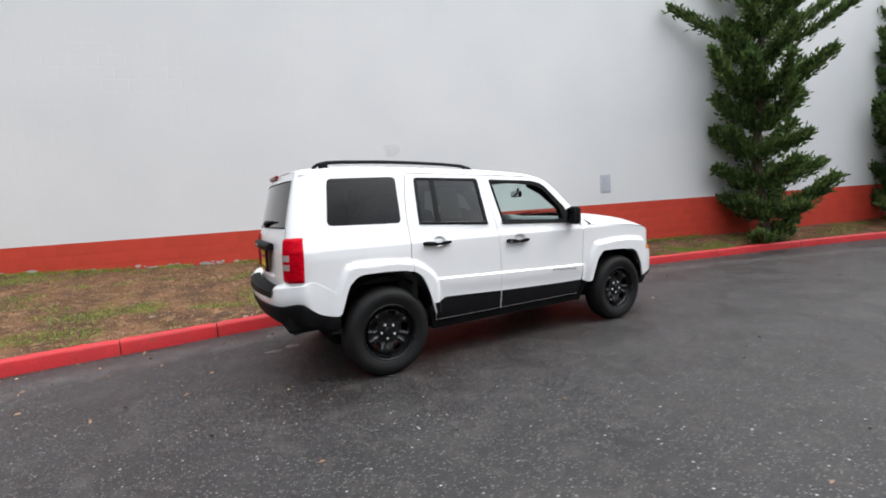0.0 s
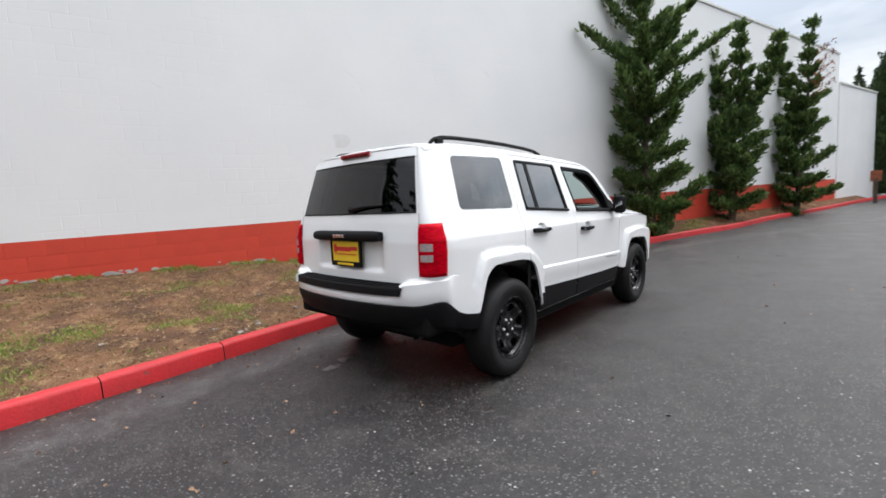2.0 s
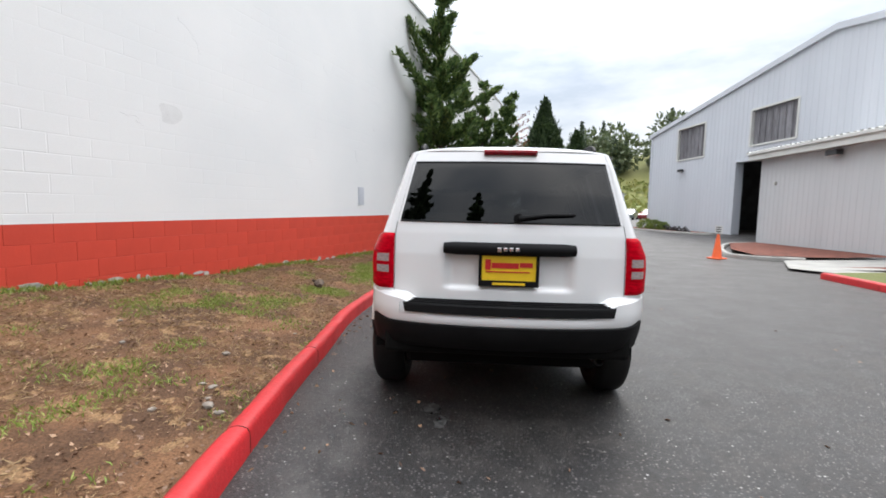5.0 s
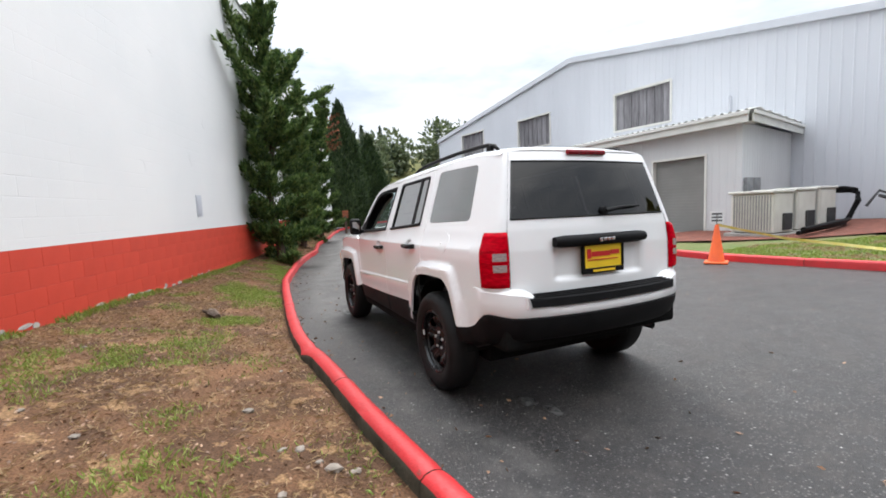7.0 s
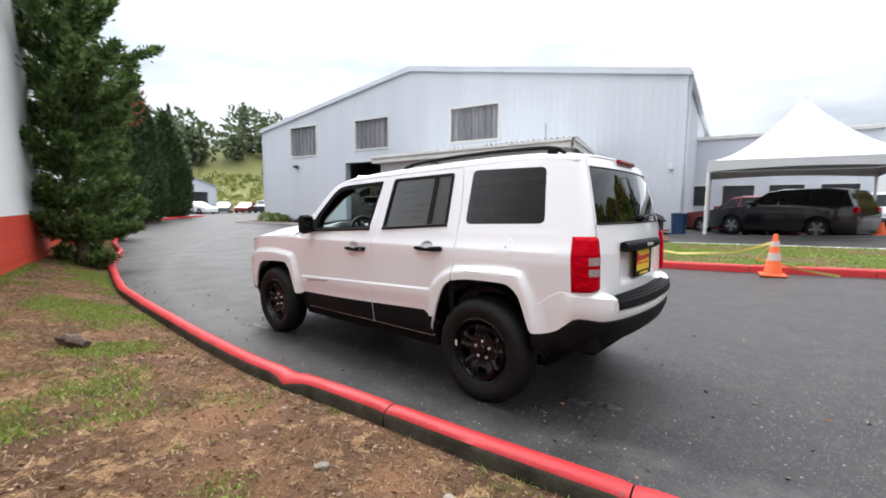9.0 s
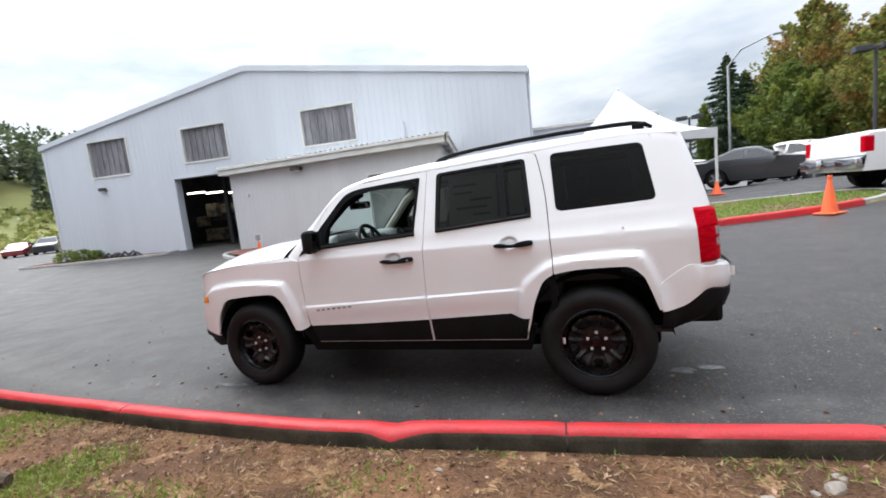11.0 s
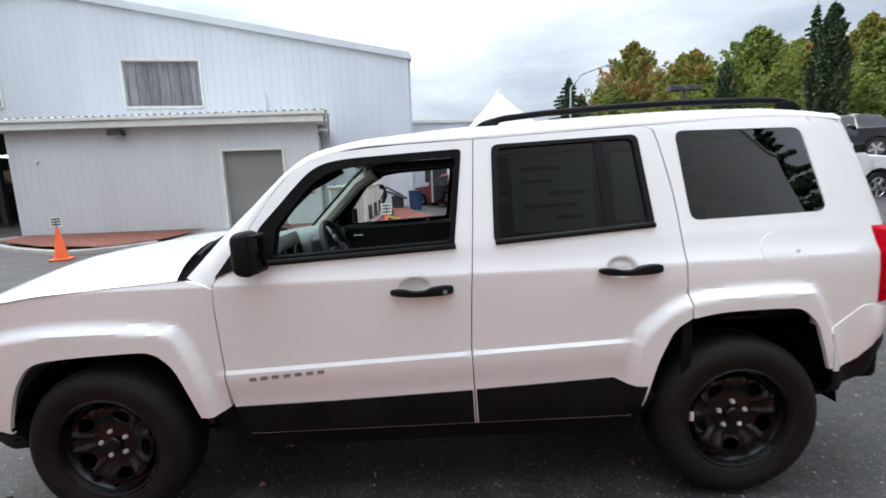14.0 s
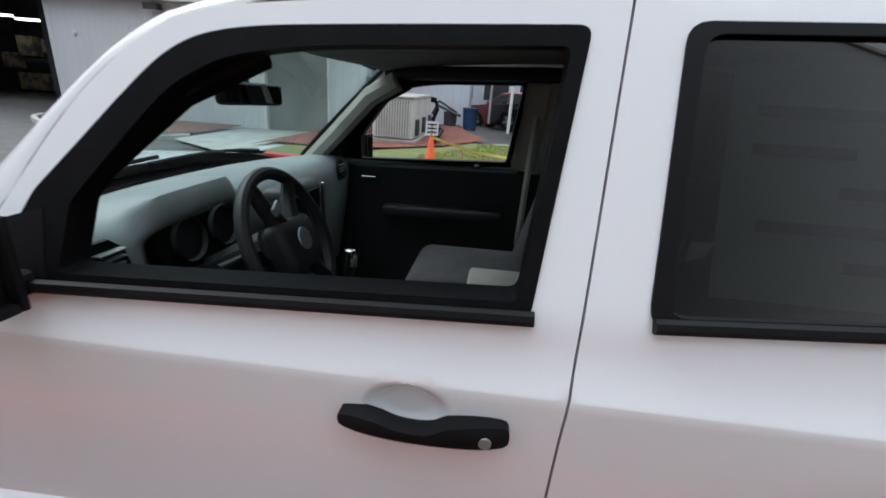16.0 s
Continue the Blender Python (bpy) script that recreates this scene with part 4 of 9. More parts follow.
# ---- the parked white car ----
M["car_white"] = surf("white_car_paint", (0.81, 0.812, 0.815), (0.80, 0.802, 0.806), scale=1.5, rough=0.22, rough2=0.26, bump=0.0, coat=0.7, fine=0.004)
M["tyre"] = surf("black_tyre_rubber", (0.006, 0.006, 0.006), (0.010, 0.010, 0.0098), scale=14, spec=0.24, rough=0.58, bump=0.25, bscale=120, fine=0.12)
M["rim_black"] = surf("satin_black_wheel_steel", (0.003, 0.0032, 0.0036), (0.005, 0.0052, 0.0056), scale=10, rough=0.22, rough2=0.32, bump=0.04, spec=0.34)
M["chrome"] = surf("chrome", (0.78, 0.78, 0.79), (0.70, 0.70, 0.72), scale=20, rough=0.12, metal=1.0, bump=0)
M["lug"] = surf("bright_zinc", (0.86, 0.86, 0.87), (0.72, 0.72, 0.73), scale=60, rough=0.25, metal=0.35, bump=0.1)
M["rubber"] = surf("black_window_rubber", (0.004, 0.004, 0.0045), (0.006, 0.006, 0.0065), scale=12, spec=0.16, rough=0.45, bump=0.05)
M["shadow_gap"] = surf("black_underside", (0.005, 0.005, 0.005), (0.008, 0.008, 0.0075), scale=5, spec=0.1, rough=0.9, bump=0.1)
M["red_lens"] = surf("red_lamp_lens", (0.58, 0.002, 0.014), (0.34, 0.001, 0.007), scale=26, rough=0.08, rough2=0.12, spec=0.05, bump=0.04, bscale=160, coat=0.0, stretch=(1, 1, 4))
M["clear_lens"] = surf("clear_ribbed_lens", (0.40, 0.34, 0.33), (0.26, 0.20, 0.20), scale=40, rough=0.12, bump=0.35, bscale=120, coat=0.8, stretch=(1, 1, 4))
M["dull_lens"] = surf("dull_red_lens", (0.24, 0.008, 0.016), (0.17, 0.006, 0.012), scale=30, rough=0.2, spec=0.2, bump=0.05)
M["lens_dark"] = surf("dark_red_lens_rib", (0.10, 0.001, 0.004), (0.07, 0.001, 0.003), rough=0.2, spec=0.05, bump=0)
M["amber"] = surf("amber_lens", (0.85, 0.27, 0.02), (0.75, 0.22, 0.02), scale=40, rough=0.1, bump=0.1, coat=0.8)
M["tint_glass"] = glass("privacy_glass", (0.046, 0.052, 0.042), 0.012, power=1.9)
M["rear_glass"] = glass("rear_privacy_glass", (0.040, 0.040, 0.042), 0.050, power=4.6)
M["clear_glass"] = glass("windscreen_glass", (0.66, 0.80, 0.77), 0.012)
M["mirror"] = surf("mirror_silver", (0.42, 0.43, 0.45), (0.42, 0.43, 0.45), rough=0.01, rough2=0.012, metal=1.0, bump=0, fine=0.0)
M["dash"] = surf("grey_green_dash_plastic", (0.175, 0.195, 0.190), (0.150, 0.170, 0.165), scale=6, rough=0.5, bump=0.3, bscale=260, bdist=0.001)
M["trim_dark"] = surf("dark_slate_cabin_plastic", (0.014, 0.014, 0.015), (0.020, 0.020, 0.021), scale=6, rough=0.55, bump=0.2, bscale=260, bdist=0.001)
M["frame_black"] = surf("black_door_frame", (0.0045, 0.0045, 0.005), (0.007, 0.007, 0.0075), scale=20, rough=0.5, bump=0.1, bscale=200, spec=0.06)
M["seat_cloth"] = surf("dark_seat_cloth", (0.040, 0.040, 0.043), (0.056, 0.055, 0.058), scale=16, rough=0.95, bump=0.5, bscale=300, bdist=0.002, fine=0.15)
M["headliner"] = surf("beige_grey_headliner", (0.22, 0.215, 0.20), (0.19, 0.185, 0.175), scale=8, rough=0.9, bump=0.2, bscale=200)
M["pillar_trim"] = surf("pale_pillar_trim", (0.42, 0.41, 0.35), (0.36, 0.35, 0.30), scale=8, rough=0.6, bump=0.1)
M["plate_yellow"] = surf("yellow_plate", (0.86, 0.58, 0.02), (0.80, 0.52, 0.02), scale=9, rough=0.35, bump=0.05)
M["plate_red"] = surf("red_print", (0.60, 0.02, 0.02), (0.5, 0.02, 0.02), rough=0.4, bump=0)

CAR_M = pose(-0.010, 0, 0, 0.52, 1.146, 0)
car = thing("parked_car", CAR_M, "clean white four-door off-road car with black trim and steel wheels", "car")

SIDE_Z = [(0.15, 0.755), (0.30, 0.790), (0.38, 0.810), (0.47, 0.822), (0.60, 0.829), (0.80, 0.833), (0.95, 0.836), (1.016, 0.8365), (1.021, 0.8345), (1.045, 0.824), (1.075, 0.814), (1.10, 0.808), (1.13, 0.801), (1.20, 0.778), (1.55, 0.662), (1.62, 0.634)]
FL_F = np.array([(1.97, 0.40), (1.90, 0.70), (1.77, 0.825), (1.66, 0.870), (1.38, 0.888), (1.03, 0.870), (0.945, 0.825), (0.865, 0.62), (0.83, 0.40)])
FL_R = np.array([(-0.845, 0.40), (-0.868, 0.70), (-0.945, 0.805), (-1.067, 0.880), (-1.22, 0.904), (-1.56, 0.907), (-1.65, 0.84), (-1.73, 0.62), (-1.80, 0.40)])
ARCH_F = [(1.70, 0.44), (1.699, 0.471), (1.657, 0.60), (1.606, 0.69), (1.56, 0.732), (1.49, 0.752), (1.30, 0.765), (1.12, 0.769), (1.075, 0.764), (1.03, 0.739), (0.976, 0.668), (0.906, 0.475)]
ARCH_R = [(-0.93, 0.50), (-0.961, 0.614), (-1.005, 0.715), (-1.03, 0.755), (-1.066, 0.783), (-1.128, 0.803), (-1.252, 0.818), (-1.48, 0.818), (-1.545, 0.803), (-1.59, 0.765), (-1.618, 0.72), (-1.672, 0.56)]


def inside_depth(poly, x, z):
    """How deep points lie inside a closed outline (negative outside)."""
    best = np.full(x.shape, 9.0)
    ins = np.zeros(x.shape, bool)
    n = len(poly)
    for i in range(n):
        (x1, z1), (x2, z2) = poly[i], poly[(i + 1) % n]
        dx, dz = x2 - x1, z2 - z1
        t = np.clip(((x - x1) * dx + (z - z1) * dz) / (dx * dx + dz * dz + 1e-12), 0, 1)
        best = np.minimum(best, np.hypot(x - x1 - t * dx, z - z1 - t * dz))
        if abs(dz) > 1e-12:
            c = ((z1 > z) != (z2 > z)) & (x < dx * (z - z1) / dz + x1)
            ins ^= c
    return np.where(ins, best, -best)


def sstep(v):
    v = np.clip(v, 0, 1)
    return v * v * (3 - 2 * v)


def side_y(x, z):
    """Half width of the body side at a place of the side view."""
    x, z = np.asarray(x, float), np.asarray(z, float)
    y = np.interp(z, [a for a, _ in SIDE_Z], [b for _, b in SIDE_Z])
    # softer shoulder and crease
    zc = 0.648 + (0.824 - x) * 0.0347
    led = sstep((zc + 0.008 - z) / 0.012) * (1 - sstep((zc - 0.02 - z) / 0.13))
    y = y + 0.013 * led * sstep((x + 0.93) / 0.12) * sstep((0.86 - x) / 0.08)
    for poly in (FL_F, FL_R) if float(np.min(z)) < 0.95 else ():
        y = y + 0.042 * sstep((inside_depth(poly, x, z) + 0.008) / 0.045)
    # the front corner draws in, the rear greenhouse tapers
    y = y - 0.20 * np.clip((x - 1.66) / 0.42, 0, 2) ** 2.2
    y = y - np.interp(-x, [1.0, 1.45, 1.72, 1.90, 2.1], [0, 0.010, 0.028, 0.045, 0.08])
    y = y - np.interp(-x, [0.3, 1.0, 1.4, 1.8], [0, 0.016, 0.018, 0.020]) * np.clip((z - 0.95) / 0.2, 0, 1)
    # hollows behind the door handles
    for hx, hz in ((0.000, 0.972), (-0.830, 1.010)):
        r = ((x - hx) / 0.066) ** 2 + ((z - hz) / 0.042) ** 2
        y = y - 0.022 * sstep((1.05 - np.sqrt(r)) / 0.55)
    return y


def rounded(pts, r=0.02, n=4):
    """An outline with its corners rounded."""
    out = []
    m = len(pts)
    for i in range(m):
        p, a, b = Vector(pts[i]), Vector(pts[i - 1]), Vector(pts[(i + 1) % m])
        da, db = a - p, b - p
        k = min(r, da.length * 0.45, db.length * 0.45)
        s, e = p + da.normalized() * k, p + db.normalized() * k
        for j in range(n + 1):
            t = j / n
            out.append(tuple((1 - t) ** 2 * s + 2 * t * (1 - t) * p + t * t * e))
    return out


def resample(pts, step):
    out = []
    for i in range(len(pts)):
        a, b = Vector(pts[i]), Vector(pts[(i + 1) % len(pts)])
        n = max(1, int((b - a).length / step))
        out += [tuple(a + (b - a) * k / n) for k in range(n)]
    return out


def cut_sheet(outline, holes, step=0.022, hollow=None):
    """Triangles that fill an outline with holes, in the plane."""
    from mathutils.geometry import delaunay_2d_cdt
    loops = [resample(p, step) for p in [outline, *holes]]
    pts, edges = [], []
    for lp in loops:
        k = len(pts)
        pts += lp
        edges += [(k + i, k + (i + 1) % len(lp)) for i in range(len(lp))]
    o = np.array(loops[0])
    xs = np.arange(o[:, 0].min() + step / 2, o[:, 0].max(), step)
    zs = np.arange(o[:, 1].min() + step / 2, o[:, 1].max(), step)
    X, Z = np.meshgrid(xs, zs)
    X, Z = X.ravel(), Z.ravel()
    d = inside_depth(loops[0], X, Z)
    for h in loops[1:]:
        d = np.minimum(d, -inside_depth(h, X, Z))
    keep = d > step * 0.45
    if hollow:
        hx, hz = hollow
        keep &= np.hypot((X - hx) / 0.066, (Z - hz) / 0.042) > 1.25
    # finer rows along the shoulder and the lower crease, tied along their length
    crease, ties = [], []
    if step < 0.02 and o[:, 1].max() - o[:, 1].min() > 0.3:
        xq = np.arange(o[:, 0].min() + 0.004, o[:, 0].max(), step * 0.75)
        zc = 0.648 + (0.824 - xq) * 0.0347
        for row in (xq * 0 + 1.0155, xq * 0 + 1.0185, xq * 0 + 1.0225, zc + 0.009, zc + 0.002, zc - 0.005):
            dc = inside_depth(loops[0], xq, row)
            for h in loops[1:]:
                dc = np.minimum(dc, -inside_depth(h, xq, row))
            if hollow:
                dc = np.where(np.hypot((xq - hollow[0]) / 0.066, (row - hollow[1]) / 0.042) < 1.3, -1, dc)
            keep &= np.abs(Z - np.interp(X, xq, row)) > step * 0.4
            last = None
            for i in range(len(xq)):
                if dc[i] > 0.006:
                    crease.append(Vector((xq[i], row[i])))
                    if last == i - 1:
                        ties.append((len(crease) - 2, len(crease) - 1))
                    last = i
    base_n = len(pts) + int(keep.sum())
    pts = [Vector(p) for p in pts] + [Vector((a, b)) for a, b in zip(X[keep], Z[keep])] + crease
    edges = edges + [(base_n + a, base_n + b) for a, b in ties]
    if hollow:
        pts += [Vector((hx + 0.066 * q * math.cos(a), hz + 0.042 * q * math.sin(a))) for q in (0.2, 0.36, 0.50, 0.60, 0.70, 0.80, 0.90, 1.0, 1.06, 1.16) for a in np.linspace(0, math.tau, 37)[:-1] + q]
    vs, _, fs, *_ = delaunay_2d_cdt(pts, edges, [], 0, 1e-5)
    V = np.array([(v[0], v[1]) for v in vs])
    F = np.array([f for f in fs if len(f) == 3])
    c = V[F].mean(1)
    ok = inside_depth(loops[0], c[:, 0], c[:, 1]) > 0
    for h in loops[1:]:
        ok &= inside_depth(h, c[:, 0], c[:, 1]) < 0
    return V, F[ok]


def side_panel(name, outline, holes, mat, parent, sgn=1, step=0.022, off=0.0, lip=0.018, label="", fn=None, smooth_angle=38, hollow=None):
    """A sheet of the body side, curved as the body is, with its edges turned in."""
    V, F = cut_sheet(outline, holes, step, hollow)
    fn = fn or side_y
    y = fn(V[:, 0], V[:, 1]) + off
    verts = [(a, sgn * b, c) for (a, c), b in zip(V, y)]
    count = {}
    for f in F:
        for i in range(3):
            e = (f[i], f[(i + 1) % 3])
            count[tuple(sorted(e))] = count.get(tuple(sorted(e)), 0) + 1
    faces = [tuple(f) for f in F]
    if lip:
        back = {}
        for e, c in count.items():
            if c == 1:
                for i in e:
                    if i not in back:
                        back[i] = len(verts)
                        a, b, c2 = verts[i]
                        verts.append((a, b - sgn * lip, c2))
                faces.append((e[0], e[1], back[e[1]], back[e[0]]))
    bm = bmesh.new()
    bv = [bm.verts.new(v) for v in verts]
    for f in faces:
        try:
            bm.faces.new([bv[i] for i in f])
        except ValueError:
            pass
    bmesh.ops.recalc_face_normals(bm, faces=bm.faces)
    me = bpy.data.meshes.new(name)
    bm.to_mesh(me)
    bm.free()
    # face the sheet outwards
    s = sum((p.normal.y * sgn) * p.area for p in me.polygons)
    if s < 0:
        me.flip_normals()
    me.materials.append(mat)
    me.polygons.foreach_set("use_smooth", [True] * len(me.polygons))
    me.set_sharp_from_angle(angle=radians(smooth_angle))
    ob = new(name, me)
    ob.parent = parent
    if label:
        ob["label"] = label
    return ob


def curve2(pts, n=5):
    """A soft curve through points of the side view."""
    p = [Vector(q) for q in pts]
    out = []
    for i in range(len(p) - 1):
        a, b, c, d = p[max(i - 1, 0)], p[i], p[i + 1], p[min(i + 2, len(p) - 1)]
        for k in range(n):
            t = k / n
            out.append(tuple(0.5 * ((2 * b) + (c - a) * t + (2 * a - 5 * b + 4 * c - d) * t * t + (3 * b - a - 3 * c + d) * t ** 3)))
    return out + [tuple(p[-1])]


ARCH_F, ARCH_R = curve2(ARCH_F, 4), curve2(ARCH_R, 4)
FL_F, FL_R = np.array(curve2(FL_F, 3)), np.array(curve2(FL_R, 3))
DOOR_EDGE = curve2([(0.809, 0.90), (0.808, 0.99), (0.792, 1.045), (0.69, 1.193), (0.598, 1.335), (0.525, 1.422), (0.440, 1.490), (0.365, 1.520), (0.290, 1.530), (0.14, 1.541), (-0.018, 1.548), (-0.266, 1.553)])
WIN_R = rounded([(-0.326, 1.128), (-0.985, 1.165), (-0.958, 1.542), (-0.341, 1.527)], 0.03)
WIN_Q = rounded([(-1.135, 1.176), (-1.716, 1.186), (-1.666, 1.538), (-1.118, 1.548)], 0.04)
WIN_F = rounded([(0.700, 1.088), (-0.166, 1.122), (-0.216, 1.517)] + curve2([(0.010, 1.510), (0.140, 1.505), (0.260, 1.499), (0.335, 1.489), (0.385, 1.473), (0.430, 1.444), (0.480, 1.394), (0.545, 1.322), (0.620, 1.240)], 3), 0.02)
GLASS_F = rounded([(0.566, 1.118), (-0.148, 1.146), (-0.190, 1.488)] + curve2([(0.000, 1.481), (0.174, 1.474), (0.300, 1.456), (0.365, 1.430), (0.420, 1.390), (0.500, 1.296), (0.556, 1.225)], 3), 0.015)
FRONT_DOOR = [(0.735, 0.362), (0.786, 0.515), (0.801, 0.68)] + DOOR_EDGE + [(-0.243, 1.21), (-0.225, 0.95), (-0.215, 0.72), (-0.223, 0.40), (-0.225, 0.362)]
RD_TOP = curve2([(-0.965, 1.575), (-1.010, 1.564), (-1.035, 1.525), (-1.073, 1.288), (-1.086, 1.014), (-1.092, 0.800)], 5)
REAR_DOOR = [(-0.2290, 0.362), (-0.2270, 0.40), (-0.2190, 0.72), (-0.2290, 0.95), (-0.2470, 1.21), (-0.2700, 1.553), (-0.62, 1.565)] + RD_TOP + [q for q in ARCH_R[::-1] if -1.088 < q[0] < -0.94] + [(-0.93, 0.50), (-0.885, 0.362)]
FENDER = [(0.798, 0.50), (0.807, 0.68), (0.815, 0.90), (0.812, 1.004), (0.85, 1.024), (0.93, 1.044), (1.215, 1.030), (1.52, 1.010), (1.74, 0.981), (1.82, 0.960), (1.870, 0.918), (1.884, 0.80), (1.900, 0.715), (2.030, 0.680), (2.105, 0.630), (2.085, 0.562), (1.90, 0.492)] + ARCH_F + [(0.86, 0.470), (0.835, 0.476)]
QUARTER = [(a - 0.006, b) for a, b in RD_TOP[::-1]] + [(-1.40, 1.590), (-1.70, 1.588), (-1.725, 1.55), (-1.79, 1.20), (-1.81, 1.13), (-1.81, 0.60), (-1.76, 0.545), (-1.676, 0.545)] + [q for q in ARCH_R[::-1] if q[0] < -1.10]

for sgn in (1, -1):
    side_panel("fender", FENDER, [], M["car_white"], car, sgn, step=0.014)
    side_panel("rear_quarter_panel", QUARTER, [WIN_Q], M["car_white"], car, sgn, step=0.016)
    for nm, outl, win, hx, hz in (("front_door", FRONT_DOOR, WIN_F, -0.022, 0.963), ("rear_door", REAR_DOOR, WIN_R, -0.852, 1.006)):
        door = side_panel(nm, outl, [win], M["car_white"], car, sgn, step=0.017, hollow=(0.0, 0.972) if nm == "front_door" else (-0.830, 1.010))
        inner = GLASS_F if nm == "front_door" else [tuple(Vector(p) + (Vector((sum(q[0] for q in win) / len(win), sum(q[1] for q in win) / len(win))) - Vector(p)).normalized() * 0.028) for p in win]
        side_panel("window_seal", win, [inner], M["frame_black"] if nm == "front_door" else M["rubber"], door, sgn, step=0.02, off=0.004, lip=0.055 if nm == "front_door" else 0.03, label="black rubber window seal")
        # black pull handle with its escutcheon
        hy = float(side_y(hx + 0.10, hz)) * sgn
        hx0 = hx + 0.118
        shape = [(0.0, 0.003), (0.025, 0.006), (0.060, 0.003), (0.085, -0.003), (0.115, -0.005), (0.140, -0.002), (0.158, 0.006), (0.200, 0.012), (0.238, 0.012), (0.249, 0.005), (0.250, -0.010),
                 (0.243, -0.018), (0.200, -0.023), (0.150, -0.024), (0.100, -0.024), (0.050, -0.021), (0.012, -0.015), (0.0, -0.008)]
        hd = side_panel("door_handle", curve2([(hx0 - u, hz + w) for u, w in shape] + [(hx0, hz + 0.006)], 2)[:-1], [], M["black_plastic"], door, sgn, step=0.010, lip=0.032, label="black pull handle", smooth_angle=60,
                        fn=lambda a, b, hx0=hx0, hz=hz, hy=abs(hy): hy + 0.020 + 0.016 * np.clip(1 - ((hx0 - a - 0.12) / 0.128) ** 2, 0, 1) ** 0.5 - 14 * (b - hz + 0.009) ** 2)
        part("belt_strip", tube([(a, sgn * (float(side_y(a, c)) + 0.006), c) for a, c in ([(0.690 - 0.862 * t, 1.092 + 0.034 * t) for t in np.linspace(0, 1, 12)] if nm == "front_door" else [(-0.332 - 0.650 * t, 1.133 + 0.036 * t) for t in np.linspace(0, 1, 10)])],
                                0.0115, 8), M["rubber"], door, "black rubber belt strip", smooth=True)
        if nm == "front_door":
            part("lock", moved(lathe([(0.0095, 0), (0.009, 0.003), (0.0, 0.003)], 14, axis="y"), pose(hx0 - 0.216, hy + sgn * 0.029, hz - 0.009) @ Matrix.Diagonal((1, sgn, 1, 1))), M["grey_metal"], hd, "bright key lock")
        clad = ([(0.738, 0.368), (0.782, 0.497), (0.342, 0.504), (-0.214, 0.521), (-0.218, 0.368)] if nm == "front_door" else
                [(-0.236, 0.368), (-0.230, 0.523), (-0.80, 0.548), (-0.85, 0.520), (-0.922, 0.520), (-0.883, 0.368)])
        side_panel("door_cladding", clad, [], M["black_plastic"], door, sgn, step=0.03, off=0.007, lip=0.012, label="black lower door cladding")
        if nm == "rear_door":
            gl = side_panel("glass", inner, [], M["tint_glass"], door, sgn, step=0.08, off=-0.006, lip=0, label="dark privacy glass")
            gl.visible_shadow = False
            # the black divider bar of the rear window
            side_panel("divider", [(-0.785, 1.16), (-0.828, 1.16), (-0.812, 1.53), (-0.772, 1.53)], [], M["rubber"], door, sgn, step=0.04, off=-0.001, lip=0.01)
    gl = side_panel("quarter_glass", [tuple(Vector(p) + (Vector((-1.41, 1.365)) - Vector(p)).normalized() * 0.004) for p in WIN_Q], [], M["tint_glass"], car, sgn, step=0.06, off=-0.003, lip=0, label="dark rear side glass")
    gl.visible_shadow = False
    # black sill under the doors
    side_panel("sill", [(0.80, 0.285), (0.86, 0.47), (0.80, 0.49), (0.735, 0.357), (-0.885, 0.357), (-0.93, 0.49), (-0.96, 0.47), (-0.90, 0.285)], [], M["shadow_gap"], car, sgn, step=0.05, off=-0.006, lip=0.05, label="black lower sill")
    side_panel("front_valance", [(1.90, 0.494), (2.085, 0.564), (2.105, 0.600), (2.09, 0.47), (1.97, 0.37), (1.80, 0.325), (1.71, 0.34), (1.70, 0.47)], [], M["black_plastic"], car, sgn, step=0.03, off=-0.004, lip=0.08, label="black lower front bumper")
    side_panel("side_marker", rounded([(1.752, 0.728), (1.850, 0.728), (1.850, 0.788), (1.752, 0.788)], 0.008), [], M["amber"], car, sgn, step=0.03, off=0.004, lip=0.01, label="amber side marker lamp")

# the name badge on the front doors, as plain bars
for sgn in (1, -1):
    for k in range(7):
        xa = 0.70 - k * 0.047
        zb = 0.614 + (0.70 - xa) * 0.066
        side_panel("badge_bar", [(xa, zb), (xa - 0.028, zb + 0.0018), (xa - 0.028, zb + 0.0168), (xa, zb + 0.015)], [], M["grey_metal"], car, sgn, step=0.03, off=0.004, lip=0.003)

# filler flap on the left
fl = side_panel("filler_flap", [(-1.463 + 0.068 * math.cos(a * math.tau / 28), 1.045 + 0.068 * math.sin(a * math.tau / 28)) for a in range(28)], [], M["car_white"], car, 1, step=0.02, off=0.0025, lip=0.006)
part("flap_tab", box(-1.520, -1.506, 0.845, 0.849, 1.037, 1.053, 0.002), M["car_white"], fl)


def grid_mesh(name, nu, nv, fn, mat, parent, label="", sharp=40, thick=0.0):
    vs = [fn(i / nu, j / nv) for i in range(nu + 1) for j in range(nv + 1)]
    fs = [(i * (nv + 1) + j, (i + 1) * (nv + 1) + j, (i + 1) * (nv + 1) + j + 1, i * (nv + 1) + j + 1) for i in range(nu) for j in range(nv)]
    bm = bmesh.new()
    bv = [bm.verts.new(v) for v in vs]
    for f in fs:
        bm.faces.new([bv[i] for i in f])
    bmesh.ops.remove_doubles(bm, verts=bm.verts, dist=1e-5)
    ob = part(name, bm, mat, parent, label, smooth=True, sharp=sharp)
    return ob


